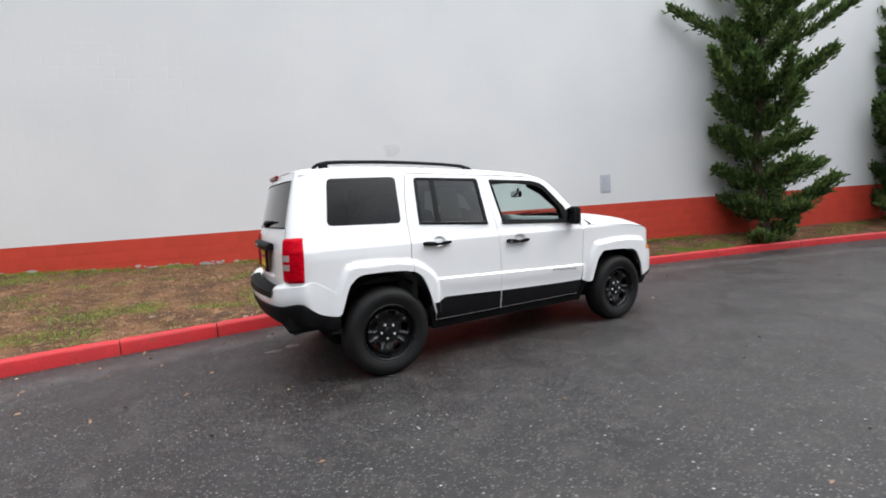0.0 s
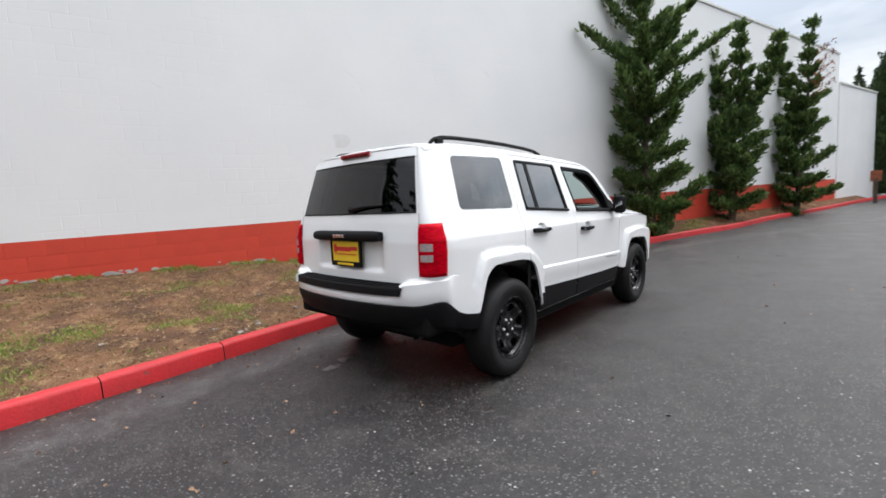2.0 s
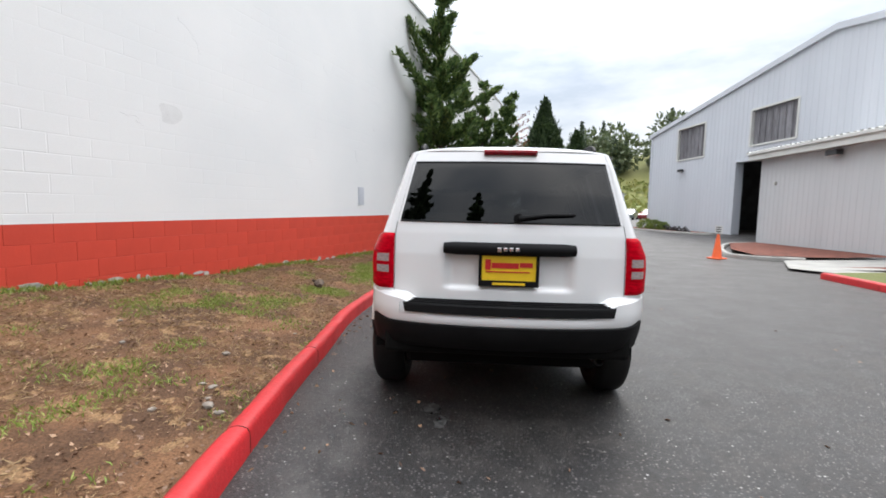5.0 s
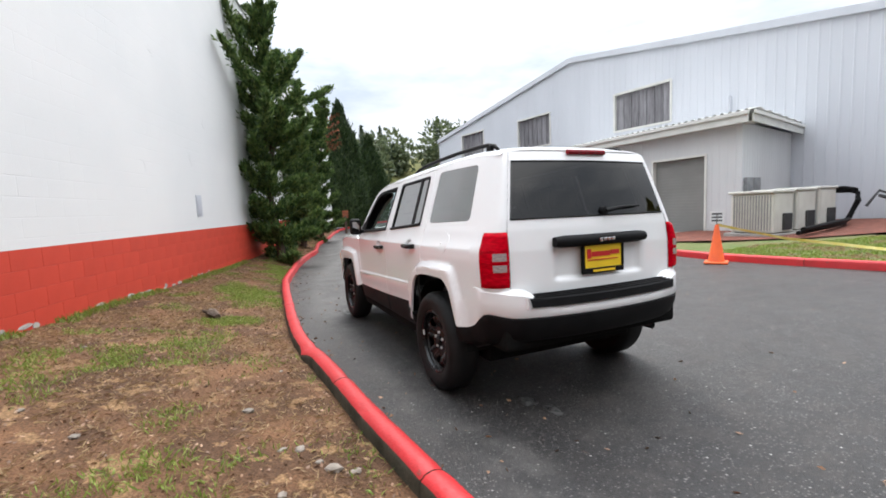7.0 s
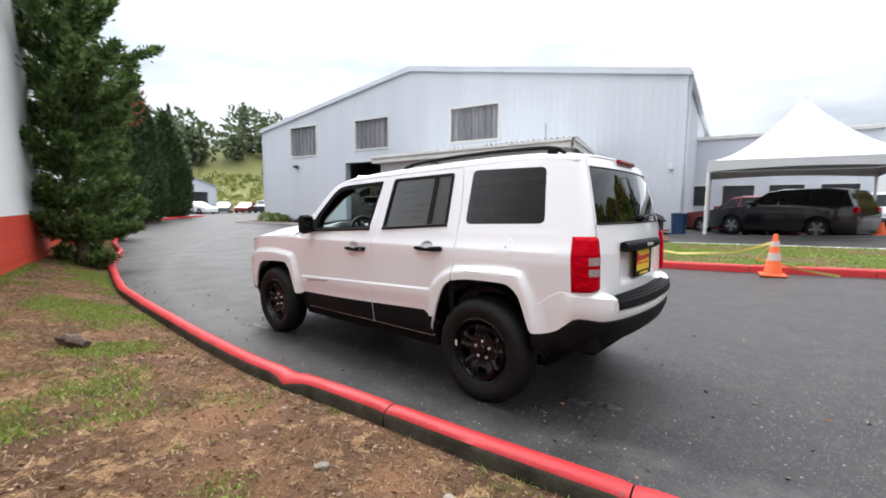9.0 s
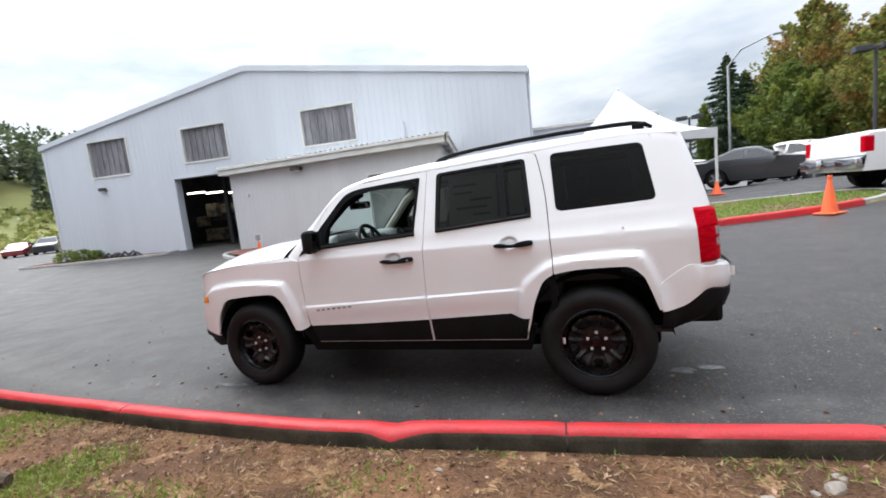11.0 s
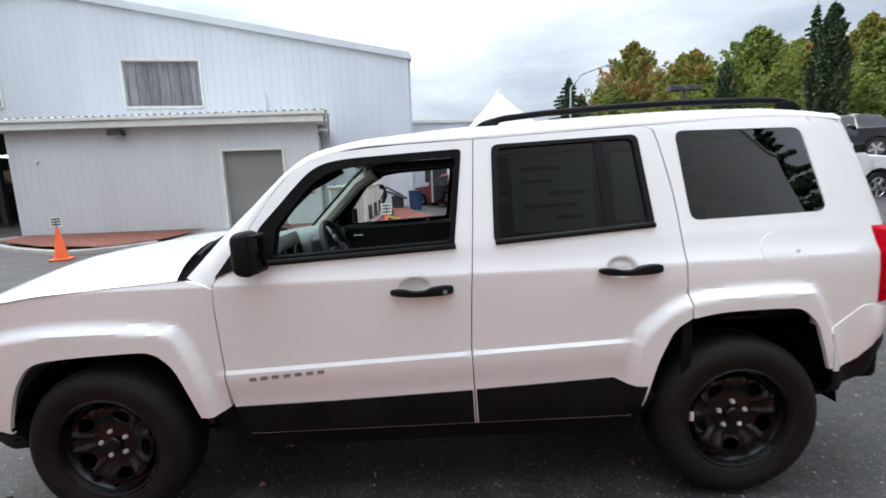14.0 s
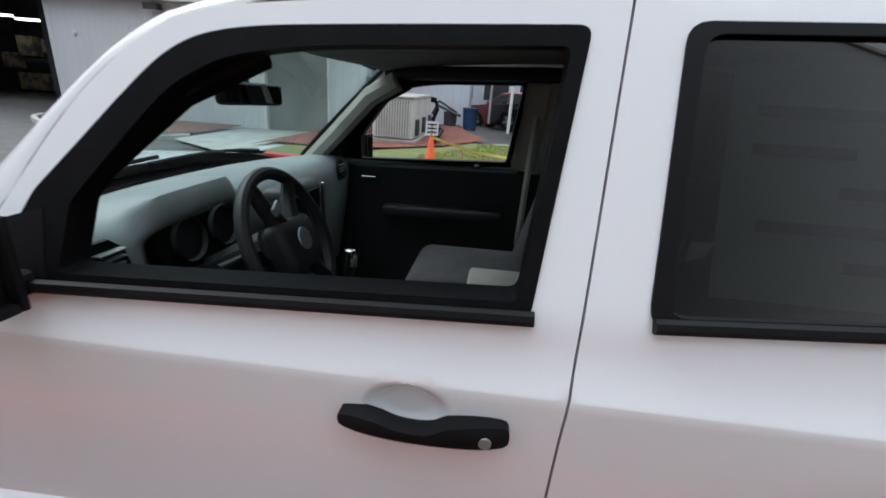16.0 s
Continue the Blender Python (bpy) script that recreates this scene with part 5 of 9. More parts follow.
# roof
GUT = [(-1.90, 1.560), (-1.72, 1.580), (-1.0, 1.578), (-0.27, 1.556), (0, 1.551), (0.30, 1.529), (0.43, 1.492), (0.55, 1.43)]
CROWN = [(-1.95, 1.585), (-1.88, 1.618), (-1.72, 1.652), (-1.36, 1.672), (-0.68, 1.664), (0.0, 1.630), (0.32, 1.592), (0.46, 1.556), (0.55, 1.52)]


def glide(table, x):
    """Smooth reading of a table of (x, value)."""
    xs, vs = [a for a, _ in table], [b for _, b in table]
    if x <= xs[0] or x >= xs[-1]:
        return lerp(table, x)
    m = np.gradient(vs, xs)
    i = int(np.searchsorted(xs, x)) - 1
    h = xs[i + 1] - xs[i]
    t = (x - xs[i]) / h
    return float((2 * t ** 3 - 3 * t * t + 1) * vs[i] + (t ** 3 - 2 * t * t + t) * h * m[i] + (3 * t * t - 2 * t ** 3) * vs[i + 1] + (t ** 3 - t * t) * h * m[i + 1])


def roof_pt(s, t):
    q = 2 * t - 1
    ya = math.copysign(1 - (1 - abs(q)) ** 1.0, q)
    xf, xr = 0.42 + 0.10 * (1 - q * q), -1.865 - 0.055 * (1 - q * q)
    x = xf + (xr - xf) * s
    zg, zc = glide(GUT, x), glide(CROWN, x)
    yg = float(side_y(np.array([x]), np.array([zg]))[0])
    z = zg + (zc - zg) * (1 - abs(ya) ** 2.7) ** (1 / 2.2)
    return (x, ya * yg * 1.0, z)


def roof_pt2(s, t):
    # finer towards the gutters, where the roof rolls down
    return roof_pt(s, 0.5 - 0.5 * math.cos(math.pi * t))


roof = grid_mesh("roof", 60, 44, roof_pt2, M["car_white"], car)
for sgn in (1, -1):
    edge = [(a + 0.0015, c + 0.001) for a, c in DOOR_EDGE[5:31]]

    def pil(s, t, sgn=sgn):
        k = s * (len(edge) - 1)
        i = min(int(k), len(edge) - 2)
        a, c = (edge[i][j] + (edge[i + 1][j] - edge[i][j]) * (k - i) for j in (0, 1))
        d = Vector((a, float(side_y(a, c)), c))
        q = s ** 0.9
        e = Vector((0.925, 0.800, 1.050)).lerp(Vector((0.447, 0.632, 1.527)), q) + Vector((0.006, 0.004, 0.006)) * math.sin(math.pi * q)
        p = d.lerp(e, t) + Vector((0.30, 0.62, 0.72)).normalized() * 0.011 * (1 - (2 * t - 1) ** 2) * (1 if s > 0.15 else 0.3 + s * 4.6)
        r = Vector(roof_pt(0.0, 1.0 - 0.0375 * t))
        w = float(sstep((s - 0.78) / 0.22))
        p = p.lerp(r, w * w)
        return (p.x, sgn * p.y, p.z)
    grid_mesh("a_pillar", 40, 8, pil, M["car_white"], car, sharp=60)
part("high_brake_lamp", join(tube([(gx_top - 0.004, y, 1.586) for gx_top, y in ((-1.937 + 0.16 * y * y, y) for y in np.linspace(-0.15, 0.15, 9))], 0.0165, 8)), M["dull_lens"], car, "red high brake lamp", smooth=True)

part("roof_edge", tube([Vector(roof_pt(0.998, t)) + Vector((0.004, 0, -0.006)) for t in np.linspace(0.03, 0.97, 33)], 0.0105, 8), M["car_white"], car, smooth=True)
# roof rails
for sgn in (1, -1):
    xs = [-0.27, -0.33, -0.42, -0.60, -0.90, -1.20, -1.50, -1.63, -1.70, -1.74]
    zs = [1.600, 1.630, 1.650, 1.663, 1.673, 1.677, 1.673, 1.667, 1.650, 1.625]
    rail = part("roof_rail", tube([(x, sgn * (0.535 - 0.02 * abs(x + 1) ** 2), z) for x, z in zip(xs, zs)], [0.010, 0.015] + [0.014] * 6 + [0.015, 0.010], 10), M["black_plastic"], car, "black roof rail", smooth=True)
    for x in (-0.36, -1.66):
        part("rail_foot", box(x - 0.035, x + 0.035, sgn * 0.535 - 0.012, sgn * 0.535 + 0.012, 1.60, lerp(list(zip(xs[::-1], zs[::-1])), x), 0.008), M["black_plastic"], rail)


# bonnet
HOOD_E = [(0.80, 1.056), (0.87, 1.052), (1.215, 1.034), (1.52, 1.014), (1.74, 0.985), (1.82, 0.964), (1.870, 0.922), (2.05, 0.87)]
HOOD_C = [(0.80, 0.115), (1.15, 0.125), (1.37, 0.128), (1.64, 0.116), (1.84, 0.080), (1.98, 0.050), (2.10, 0.030), (2.2, 0.02)]


def hood_pt(s, t):
    q = -math.cos(math.pi * t)
    xb, xf = 0.955 + 0.105 * (1 - q * q), 1.870 + 0.15 * (1 - q * q)
    x = xb + (xf - xb) * s
    ye = float(side_y(np.array([x]), np.array([lerp(HOOD_E, x)]))[0]) + 0.003
    z = glide(HOOD_E, x) - 0.006 + lerp(HOOD_C, x) * (1 - abs(q) ** 3.4)
    return (x, q * ye, z)


bonnet = grid_mesh("bonnet", 40, 36, hood_pt, M["car_white"], car)
for sgn in (1, -1):
    part("bonnet_gap", tube([(x, sgn * (float(side_y(np.array([x]), np.array([lerp(HOOD_E, x)]))[0]) + 0.0015), lerp(HOOD_E, x) - 0.0045) for x in np.linspace(0.90, 1.84, 22)], 0.0022, 5), M["shadow_gap"], bonnet)


def front_pt(s, t):
    q = -math.cos(math.pi * t)
    z = 0.36 + (0.918 - 0.36) * s
    xe = lerp([(0.36, 1.97), (0.46, 2.09), (0.63, 2.105), (0.680, 2.030), (0.715, 1.900), (0.80, 1.884), (0.918, 1.870)], z)
    ye = float(side_y(np.array([xe]), np.array([z]))[0])
    return (xe + (0.12 + 0.03 * math.sin(s * math.pi)) * (1 - q * q), q * ye, z)


front = grid_mesh("front_fascia", 24, 24, front_pt, M["car_white"], car, "white front bumper and grille surround")
for k in range(7):
    y = (k - 3) * 0.095
    part("grille_slot", box(2.005, 2.040 - 0.20 * y * y, y - 0.022, y + 0.022, 0.73, 0.87, 0.008), M["shadow_gap"], front, "dark grille slot")
for sgn in (1, -1):
    part("headlamp", moved(lathe([(0.0, 0.05), (0.06, 0.04), (0.085, 0.0)], 20, axis="y"), pose(1.955, sgn * 0.52, 0.79, 0, 0, -90)), M["clear_lens"], front, "round clear headlamp")
# windscreen with wipers and cowl


def screen_pt(s, t):
    q = 2 * t - 1
    xb, xt = 0.925 + 0.105 * (1 - q * q), 0.428 + 0.110 * (1 - q * q)
    zb, zt = 1.055 + 0.085 * (1 - abs(q) ** 3), 1.518 + 0.048 * (1 - q * q)
    yb, yt = 0.765, 0.635
    bow = (0.012 - 0.008 * q * q) * math.sin(math.pi * s)
    return (xb + (xt - xb) * s + bow, q * (yb + (yt - yb) * s), zb + (zt - zb) * s + bow)


ws = grid_mesh("windscreen", 12, 16, screen_pt, M["clear_glass"], car, "clear windscreen glass")
ws.visible_shadow = False
for sgn in (1, -1):
    part("screen_edge", tube([Vector(screen_pt(s, 0.5 + sgn * 0.495)) for s in np.linspace(0, 1, 9)], 0.009, 6), M["rubber"], ws)
part("screen_edge", tube([Vector(screen_pt(0.995, t)) for t in np.linspace(0.04, 0.96, 13)], 0.010, 6), M["rubber"], ws)


def cowl_pt(s, t):
    q = 2 * t - 1
    x0, x1 = 0.90 + 0.105 * (1 - q * q), 1.00 + 0.105 * (1 - q * q)
    return (x0 + (x1 - x0) * s, q * 0.80, 1.031 + 0.085 * (1 - abs(q) ** 3) - 0.012 * math.sin(math.pi * s))


grid_mesh("cowl", 3, 16, cowl_pt, M["black_plastic"], car, "black cowl below the windscreen")
for t0, t1 in ((0.90, 0.52), (0.53, 0.16)):
    part("wiper", tube([Vector(screen_pt(0.012 + 0.05 * k, t0 + (t1 - t0) * k)) + Vector((0.016, 0, 0.012)) for k in np.linspace(0, 1, 7)], 0.007, 6), M["rubber"], car, "black wiper")

# rear corner posts, tailgate
XR = [(0.70, -2.015), (0.80, -2.015), (1.0, -2.012), (1.12, -1.997), (1.18, -1.985), (1.35, -1.945), (1.52, -1.900), (1.60, -1.872)]
YR = [(0.70, 0.645), (1.12, 0.645), (1.20, 0.632), (1.52, 0.562), (1.60, 0.535)]
XS = [(0.70, -1.81), (1.13, -1.81), (1.20, -1.79), (1.55, -1.725), (1.60, -1.70)]


def corner_pt(z, u, off=0.0):
    xs, xr, yr = lerp(XS, z), lerp(XR, z), lerp(YR, z) + 0.0015
    ys = float(side_y(np.array([xs]), np.array([z]))[0])
    p0, p3 = Vector((xs, ys)), Vector((xr, yr))
    p1, p2 = p0 + Vector((-0.72 * (xs - xr), -0.012)), p3 + Vector((-0.012, 0.62 * (ys - yr)))
    t = u
    p = (1 - t) ** 3 * p0 + 3 * t * (1 - t) ** 2 * p1 + 3 * t * t * (1 - t) * p2 + t ** 3 * p3
    d = 3 * (1 - t) ** 2 * (p1 - p0) + 6 * t * (1 - t) * (p2 - p1) + 3 * t * t * (p3 - p2)
    nrm = Vector((d.y, -d.x)).normalized()
    if nrm.x > 0.2 or nrm.y < -0.2:
        nrm = -nrm
    return (p.x + nrm.x * off, p.y + nrm.y * off, z)


for sgn in (1, -1):
    def cp(s, t, sgn=sgn):
        a = corner_pt(0.74 + (1.588 - 0.74) * s, t)
        return (a[0], sgn * a[1], a[2])
    grid_mesh("rear_corner_post", 34, 14, cp, M["car_white"], car)

    def lp(z0, z1, u0, u1, off):
        def f(s, t, sgn=sgn):
            e = max(abs(2 * s - 1), abs(2 * t - 1))
            o = off * (1 - max(0, (e - 0.86) / 0.14) ** 2)
            z = z0 + (z1 - z0) * s
            lean = 0.03 * (z - 0.80) / 0.32
            a = corner_pt(z, u0 + (u1 - u0) * t + (0 if t > 0.5 else -lean), o)
            return (a[0], sgn * a[1], a[2])
        return f
    tail = grid_mesh("tail_lamp", 24, 18, lp(0.797, 1.115, 0.265, 0.985, 0.018), M["red_lens"], car, "red tail lamp with clear centre", sharp=60)
    grid_mesh("clear_section", 10, 8, lp(0.948, 1.003, 0.56, 0.93, 0.0205), M["clear_lens"], tail, "clear reversing lamp lens", sharp=60)
    grid_mesh("clear_section", 10, 8, lp(0.886, 0.936, 0.56, 0.93, 0.0205), M["clear_lens"], tail, "clear reversing lamp lens", sharp=60)
    for zb in (0.878, 0.941, 1.010):
        grid_mesh("lens_rib", 2, 12, lp(zb - 0.0035, zb + 0.0035, 0.30, 0.97, 0.0205), M["lens_dark"], tail, "dark red lens rib", sharp=60)


def gate_x(y, z):
    yr = lerp(YR, z)
    bulge = lerp([(0.7, 0.045), (1.1, 0.045), (1.6, 0.05)], z)
    dish = 0.0
    if 0.78 < z < 1.075:
        # hollow round the number plate
        dish = 0.024 * float(sstep((0.37 - abs(y)) / 0.05)) * float(sstep((z - 0.80) / 0.035)) * float(sstep((1.05 - z) / 0.03))
    return lerp(XR, z) - bulge * (1 - (y / yr) ** 2) + dish


def gate_fn(z0, z1, marg, off=0.0):
    def f(s, t):
        z = z0 + (z1 - z0) * s
        y = (2 * t - 1) * (lerp(YR, z) - marg)
        return (gate_x(y, z) - off, y, z)
    return f


gate = grid_mesh("tailgate", 44, 60, gate_fn(0.735, 1.185, 0.0), M["car_white"], car)
for sgn in (1, -1):
    grid_mesh("tailgate_frame", 16, 4, (lambda s, t, sgn=sgn: (gate_x(lerp(YR, 1.185 + 0.40 * s) - 0.028 * t, 1.185 + 0.40 * s), sgn * (lerp(YR, 1.185 + 0.40 * s) - 0.028 * t), 1.185 + 0.40 * s)), M["car_white"], gate)
grid_mesh("tailgate_top", 4, 40, gate_fn(1.527, 1.59, 0.0, 0.002), M["car_white"], gate)
rg = grid_mesh("rear_glass", 14, 24, gate_fn(1.182, 1.534, 0.014, 0.003), M["rear_glass"], gate, "dark rear window")
rg.visible_shadow = False
for zz in (1.186, 1.528):
    part("glass_edge", tube([(gate_x(y, zz) - 0.002, y, zz) for y in np.linspace(-(lerp(YR, zz) - 0.016), lerp(YR, zz) - 0.016, 15)], 0.006, 6), M["rubber"], rg)
for sgn in (1, -1):
    part("gate_gap", tube([(gate_x(sgn * lerp(YR, z), z) - 0.001, sgn * (lerp(YR, z) + 0.002), z) for z in np.linspace(0.74, 1.18, 9)], 0.0013, 5), M["shadow_gap"], gate)
part("gate_gap", tube([(gate_x(y, 0.745) - 0.002, y, 0.745) for y in np.linspace(-0.63, 0.63, 12)], 0.004, 5), M["shadow_gap"], gate)
part("rear_wiper", join(tube([(gate_x(-0.05, 1.205) - 0.02, -0.05, 1.212), (gate_x(-0.2, 1.23) - 0.026, -0.20, 1.232), (gate_x(-0.36, 1.235) - 0.022, -0.36, 1.236)], [0.016, 0.010, 0.007], 8), moved(lathe([(0.03, 0), (0.026, 0.022), (0, 0.024)], 12), pose(gate_x(-0.05, 1.21) - 0.0, -0.05, 1.212, 0, -90, 0))), M["rubber"], gate, "black rear wiper")
# black grab bar with a plain emblem, and the plate
part("grab_bar", join(tube([(gate_x(y, 1.05) - 0.022, y, 1.040) for y in np.linspace(-0.362, 0.362, 13)], [0.030] + [0.036] * 11 + [0.030], 12)), M["black_plastic"], gate, "black tailgate grab bar", smooth=True)
for k in range(4):
    part("emblem_bar", box(-2.122, -2.112, 0.045 - k * 0.032, 0.068 - k * 0.032, 1.028 + (0.004 if k else 0), 1.052, 0.003), M["chrome"], gate)
pl = part("number_plate", box(-2.072, -2.060, -0.152, 0.152, 0.865 - 0.02, 1.018 - 0.012, 0.006), M["plate_yellow"], car, "yellow dealer plate in a black frame")
part("plate_frame", join(box(-2.078, -2.058, -0.166, 0.166, 1.004, 1.022, 0.003), box(-2.078, -2.058, -0.166, 0.166, 0.832, 0.866, 0.003), box(-2.078, -2.058, 0.150, 0.166, 0.866, 1.004), box(-2.078, -2.058, -0.166, -0.150, 0.866, 1.004)), M["black_plastic"], pl)
for k, (ya, w, za, h) in enumerate(((0.13, 0.030, 0.925, 0.058), (0.095, 0.150, 0.935, 0.030), (-0.06, 0.070, 0.942, 0.026), (0.125, 0.24, 0.912, 0.006))):
    part("plate_bar", box(-2.0755, -2.0715, ya - w, ya, za, za + h), M["plate_red"], pl)
part("plate_bar", box(-2.0805, -2.0775, -0.09, 0.09, 0.842, 0.856), M["plate_yellow"], pl)

# rear bumper
BUMP = [(-1.69, 0.862), (-1.75, 0.855), (-1.84, 0.830), (-1.93, 0.787), (-2.02, 0.720), (-2.080, 0.640), (-2.112, 0.54), (-2.138, 0.40), (-2.158, 0.20), (-2.165, 0.0)]


def plan_curve():
    p = smooth_line(BUMP, 0.03)
    out = []
    for i, q in enumerate(p):
        d = (p[min(i + 1, len(p) - 1)] - p[max(i - 1, 0)]).normalized()
        out.append((q, Vector((d.y, -d.x, 0))))
    return out


PC = plan_curve()


def bumper_strip(name, prof, mat, parent, label=""):
    """A strip of the bumper: prof(p) gives (inset, height) pairs for each plan place, left half mirrored to the right."""
    rows = []
    full = [(q, n, 1) for q, n in PC] + [(q, n, -1) for q, n in PC[-2::-1]]
    for q, n, sg in full:
        n = n if n.dot(Vector((-0.7, 0.7, 0))) > 0 else -n
        # forward of the corner the strip lies flush on the body side
        w = float(sstep((q.x + 2.03) / 0.14))
        row = []
        for o, h in prof(q):
            y = q.y - n.y * o
            y += w * (min(y, float(side_y(np.array([max(q.x, -1.88)]), np.array([h]))[0]) + 0.004 - 0.9 * max(0.0, o - 0.02)) - y)
            row.append((q.x - n.x * o, sg * y, h))
        rows.append(row)
    bm = bmesh.new()
    vr = [[bm.verts.new(c) for c in r] for r in rows]
    for a, b in zip(vr, vr[1:]):
        for i in range(len(a) - 1):
            bm.faces.new((a[i], b[i], b[i + 1], a[i + 1]))
    return part(name, bm, mat, parent, label, smooth=True, sharp=32)


def split_z(q):
    return lerp([(-2.2, 0.622), (-2.06, 0.628), (-1.97, 0.648), (-1.93, 0.640), (-1.83, 0.560), (-1.76, 0.535), (-1.6, 0.535)], q.x)


def top_z(q):
    return lerp([(-2.2, 0.690), (-2.135, 0.690), (-2.10, 0.775), (-2.0, 0.792), (-1.85, 0.80), (-1.75, 0.735), (-1.64, 0.66)], q.x)


def low_z(q):
    return lerp([(-2.2, 0.475), (-2.02, 0.472), (-1.90, 0.445), (-1.78, 0.408), (-1.6, 0.40)], q.x)


bumper = bumper_strip("rear_bumper", lambda q: [(0.13, top_z(q) + 0.012), (0.05, top_z(q) + 0.006), (0.018, top_z(q) - 0.004), (0.003, top_z(q) - 0.022), (0.0, (top_z(q) + split_z(q)) / 2), (0.002, split_z(q) + 0.01), (0.008, split_z(q))], M["car_white"], car, "white rear bumper")
bumper_strip("lower_bumper", lambda q: [(0.010, split_z(q) - 0.001), (0.004, split_z(q) - 0.008), (0.008, split_z(q) - 0.05), (0.036, low_z(q) + 0.032), (0.070, low_z(q)), (0.22, low_z(q) - 0.018)], M["black_plastic"], car, "black lower rear bumper")


def step_pt(s, t):
    q = 2 * t - 1
    w = 0.60 - 0.03 * s
    y = q * w
    x0 = gate_x(y * 0.9, 0.74) - 0.012
    xq = -2.165 + 0.075 * (abs(y) / 0.64) ** 2.2 - 0.004
    x = x0 + (xq - x0) * min(1, s / 0.62)
    z = 0.752 - 0.016 * min(1, s / 0.62) - 0.050 * max(0, (s - 0.62) / 0.38)
    return (x - 0.006 * max(0, (s - 0.62) / 0.38), y, z)


step = grid_mesh("step_pad", 12, 30, step_pt, M["black_plastic"], bumper, "black ribbed step pad", sharp=30)
for k in range(3):
    part("step_rib", tube([Vector(step_pt(0.15 + 0.17 * k, t)) + Vector((0, 0, 0.002)) for t in np.linspace(0.03, 0.97, 14)], 0.005, 5), M["black_plastic"], step)
solid("step_end", [(-2.05, 0.60, 0.755), (-2.12, 0.60, 0.735), (-2.12, 0.60, 0.68), (-2.05, 0.60, 0.68)], [(0, 1, 2, 3)], M["car_white"], bumper)

# exhaust and underside
part("exhaust_pipe", join(tube([(-1.60, -0.52, 0.40), (-1.88, -0.53, 0.40), (-1.975, -0.545, 0.394)], 0.024, 12, caps=False), tube([(-1.60, -0.52, 0.40), (-1.88, -0.53, 0.40), (-1.975, -0.545, 0.394)], 0.020, 12, caps=False)), M["dark_metal"], car, "dull exhaust tail pipe", smooth=True)
part("underbody", join(box(-1.70, 0.88, -0.62, 0.62, 0.255, 0.40, 0.03), box(0.88, 2.0, -0.56, 0.56, 0.24, 0.40, 0.03), box(-2.03, -1.70, -0.70, 0.70, 0.42, 0.70, 0.03)), M["shadow_gap"], car, "black underside")

# wheels
R_T, W_T = 0.347, 0.205


def rim_face(x, z):
    r = np.hypot(x, z)
    y = np.interp(r, [0.0, 0.05, 0.085, 0.10, 0.145, 0.172, 0.188, 0.200, 0.212], [0.030, 0.029, 0.022, 0.022, 0.044, 0.042, 0.014, 0.028, 0.052])
    # raised ribs beside each hole
    da = (np.arctan2(z, x) - math.pi / 2 - math.tau / 10 + math.pi / 5) % (math.tau / 5) - math.pi / 5
    rib = np.exp(-((np.abs(da) - 0.40) / 0.075) ** 2) * sstep((r - 0.075) / 0.03) * sstep((0.186 - r) / 0.02)
    return y + 0.012 * rib


def make_wheel(m):
    w = part("wheel", lathe([(0.212, -W_T / 2 + 0.02), (0.235, -W_T / 2), (0.30, -W_T / 2 - 0.004), (0.325, -W_T / 2 + 0.012), (0.340, -W_T / 2 + 0.03), (R_T, -0.05), (R_T, 0.05),
                             (0.340, W_T / 2 - 0.03), (0.328, W_T / 2 - 0.012), (0.320, W_T / 2 - 0.006), (0.305, W_T / 2 + 0.003), (0.30, W_T / 2 + 0.006), (0.262, W_T / 2 + 0.006), (0.257, W_T / 2 + 0.003),
                             (0.235, W_T / 2 + 0.001), (0.222, W_T / 2 - 0.008), (0.212, W_T / 2 - 0.02)], 64, axis="y", caps=False), M["tyre"], car, "black all-season tyre", smooth=True)
    w.matrix_basis = m
    holes = []
    for k in range(5):
        a0 = k * math.tau / 5 + math.pi / 2 + math.tau / 10
        h = []
        for k2 in range(14):
            b2 = k2 * math.tau / 14
            rr, da = 0.138 + 0.029 * math.cos(b2), 0.270 * math.sin(b2)
            h.append((rr * math.cos(a0 + da), rr * math.sin(a0 + da)))
        holes.append(h)
    disc = [(0.213 * math.cos(a * math.tau / 60), 0.213 * math.sin(a * math.tau / 60)) for a in range(60)]
    rim = side_panel("rim", disc, holes, M["rim_black"], w, 1, step=0.009, off=0.020, lip=0.012, label="black styled steel wheel", fn=rim_face, smooth_angle=30)
    part("rim_lip", lathe([(0.200, 0.075), (0.206, 0.092), (0.214, 0.097), (0.221, 0.094), (0.221, 0.05), (0.19, 0.04)], 60, axis="y", caps=False), M["rim_black"], w, smooth=True)
    part("brake_disc", lathe([(0.0, -0.03), (0.14, -0.03), (0.14, -0.018), (0.0, -0.018)], 32, axis="y"), M["dark_metal"], w)
    part("wheel_back", lathe([(0.20, -0.06), (0.208, 0.07)], 40, axis="y", caps=False), M["shadow_gap"], w, smooth=True)
    part("centre_cap", lathe([(0.034, 0.036), (0.033, 0.060), (0.028, 0.066), (0.0, 0.067)], 24, axis="y"), M["rim_black"], w, smooth=True)
    for k in range(5):
        a = k * math.tau / 5 + math.pi / 2
        part("lug_nut", moved(lathe([(0.0105, 0.02), (0.0105, 0.052), (0.008, 0.058), (0.0, 0.059)], 8, axis="y"), pose(0.057 * math.cos(a), 0, 0.057 * math.sin(a))), M["lug"], w, "bright lug nut")
    return w


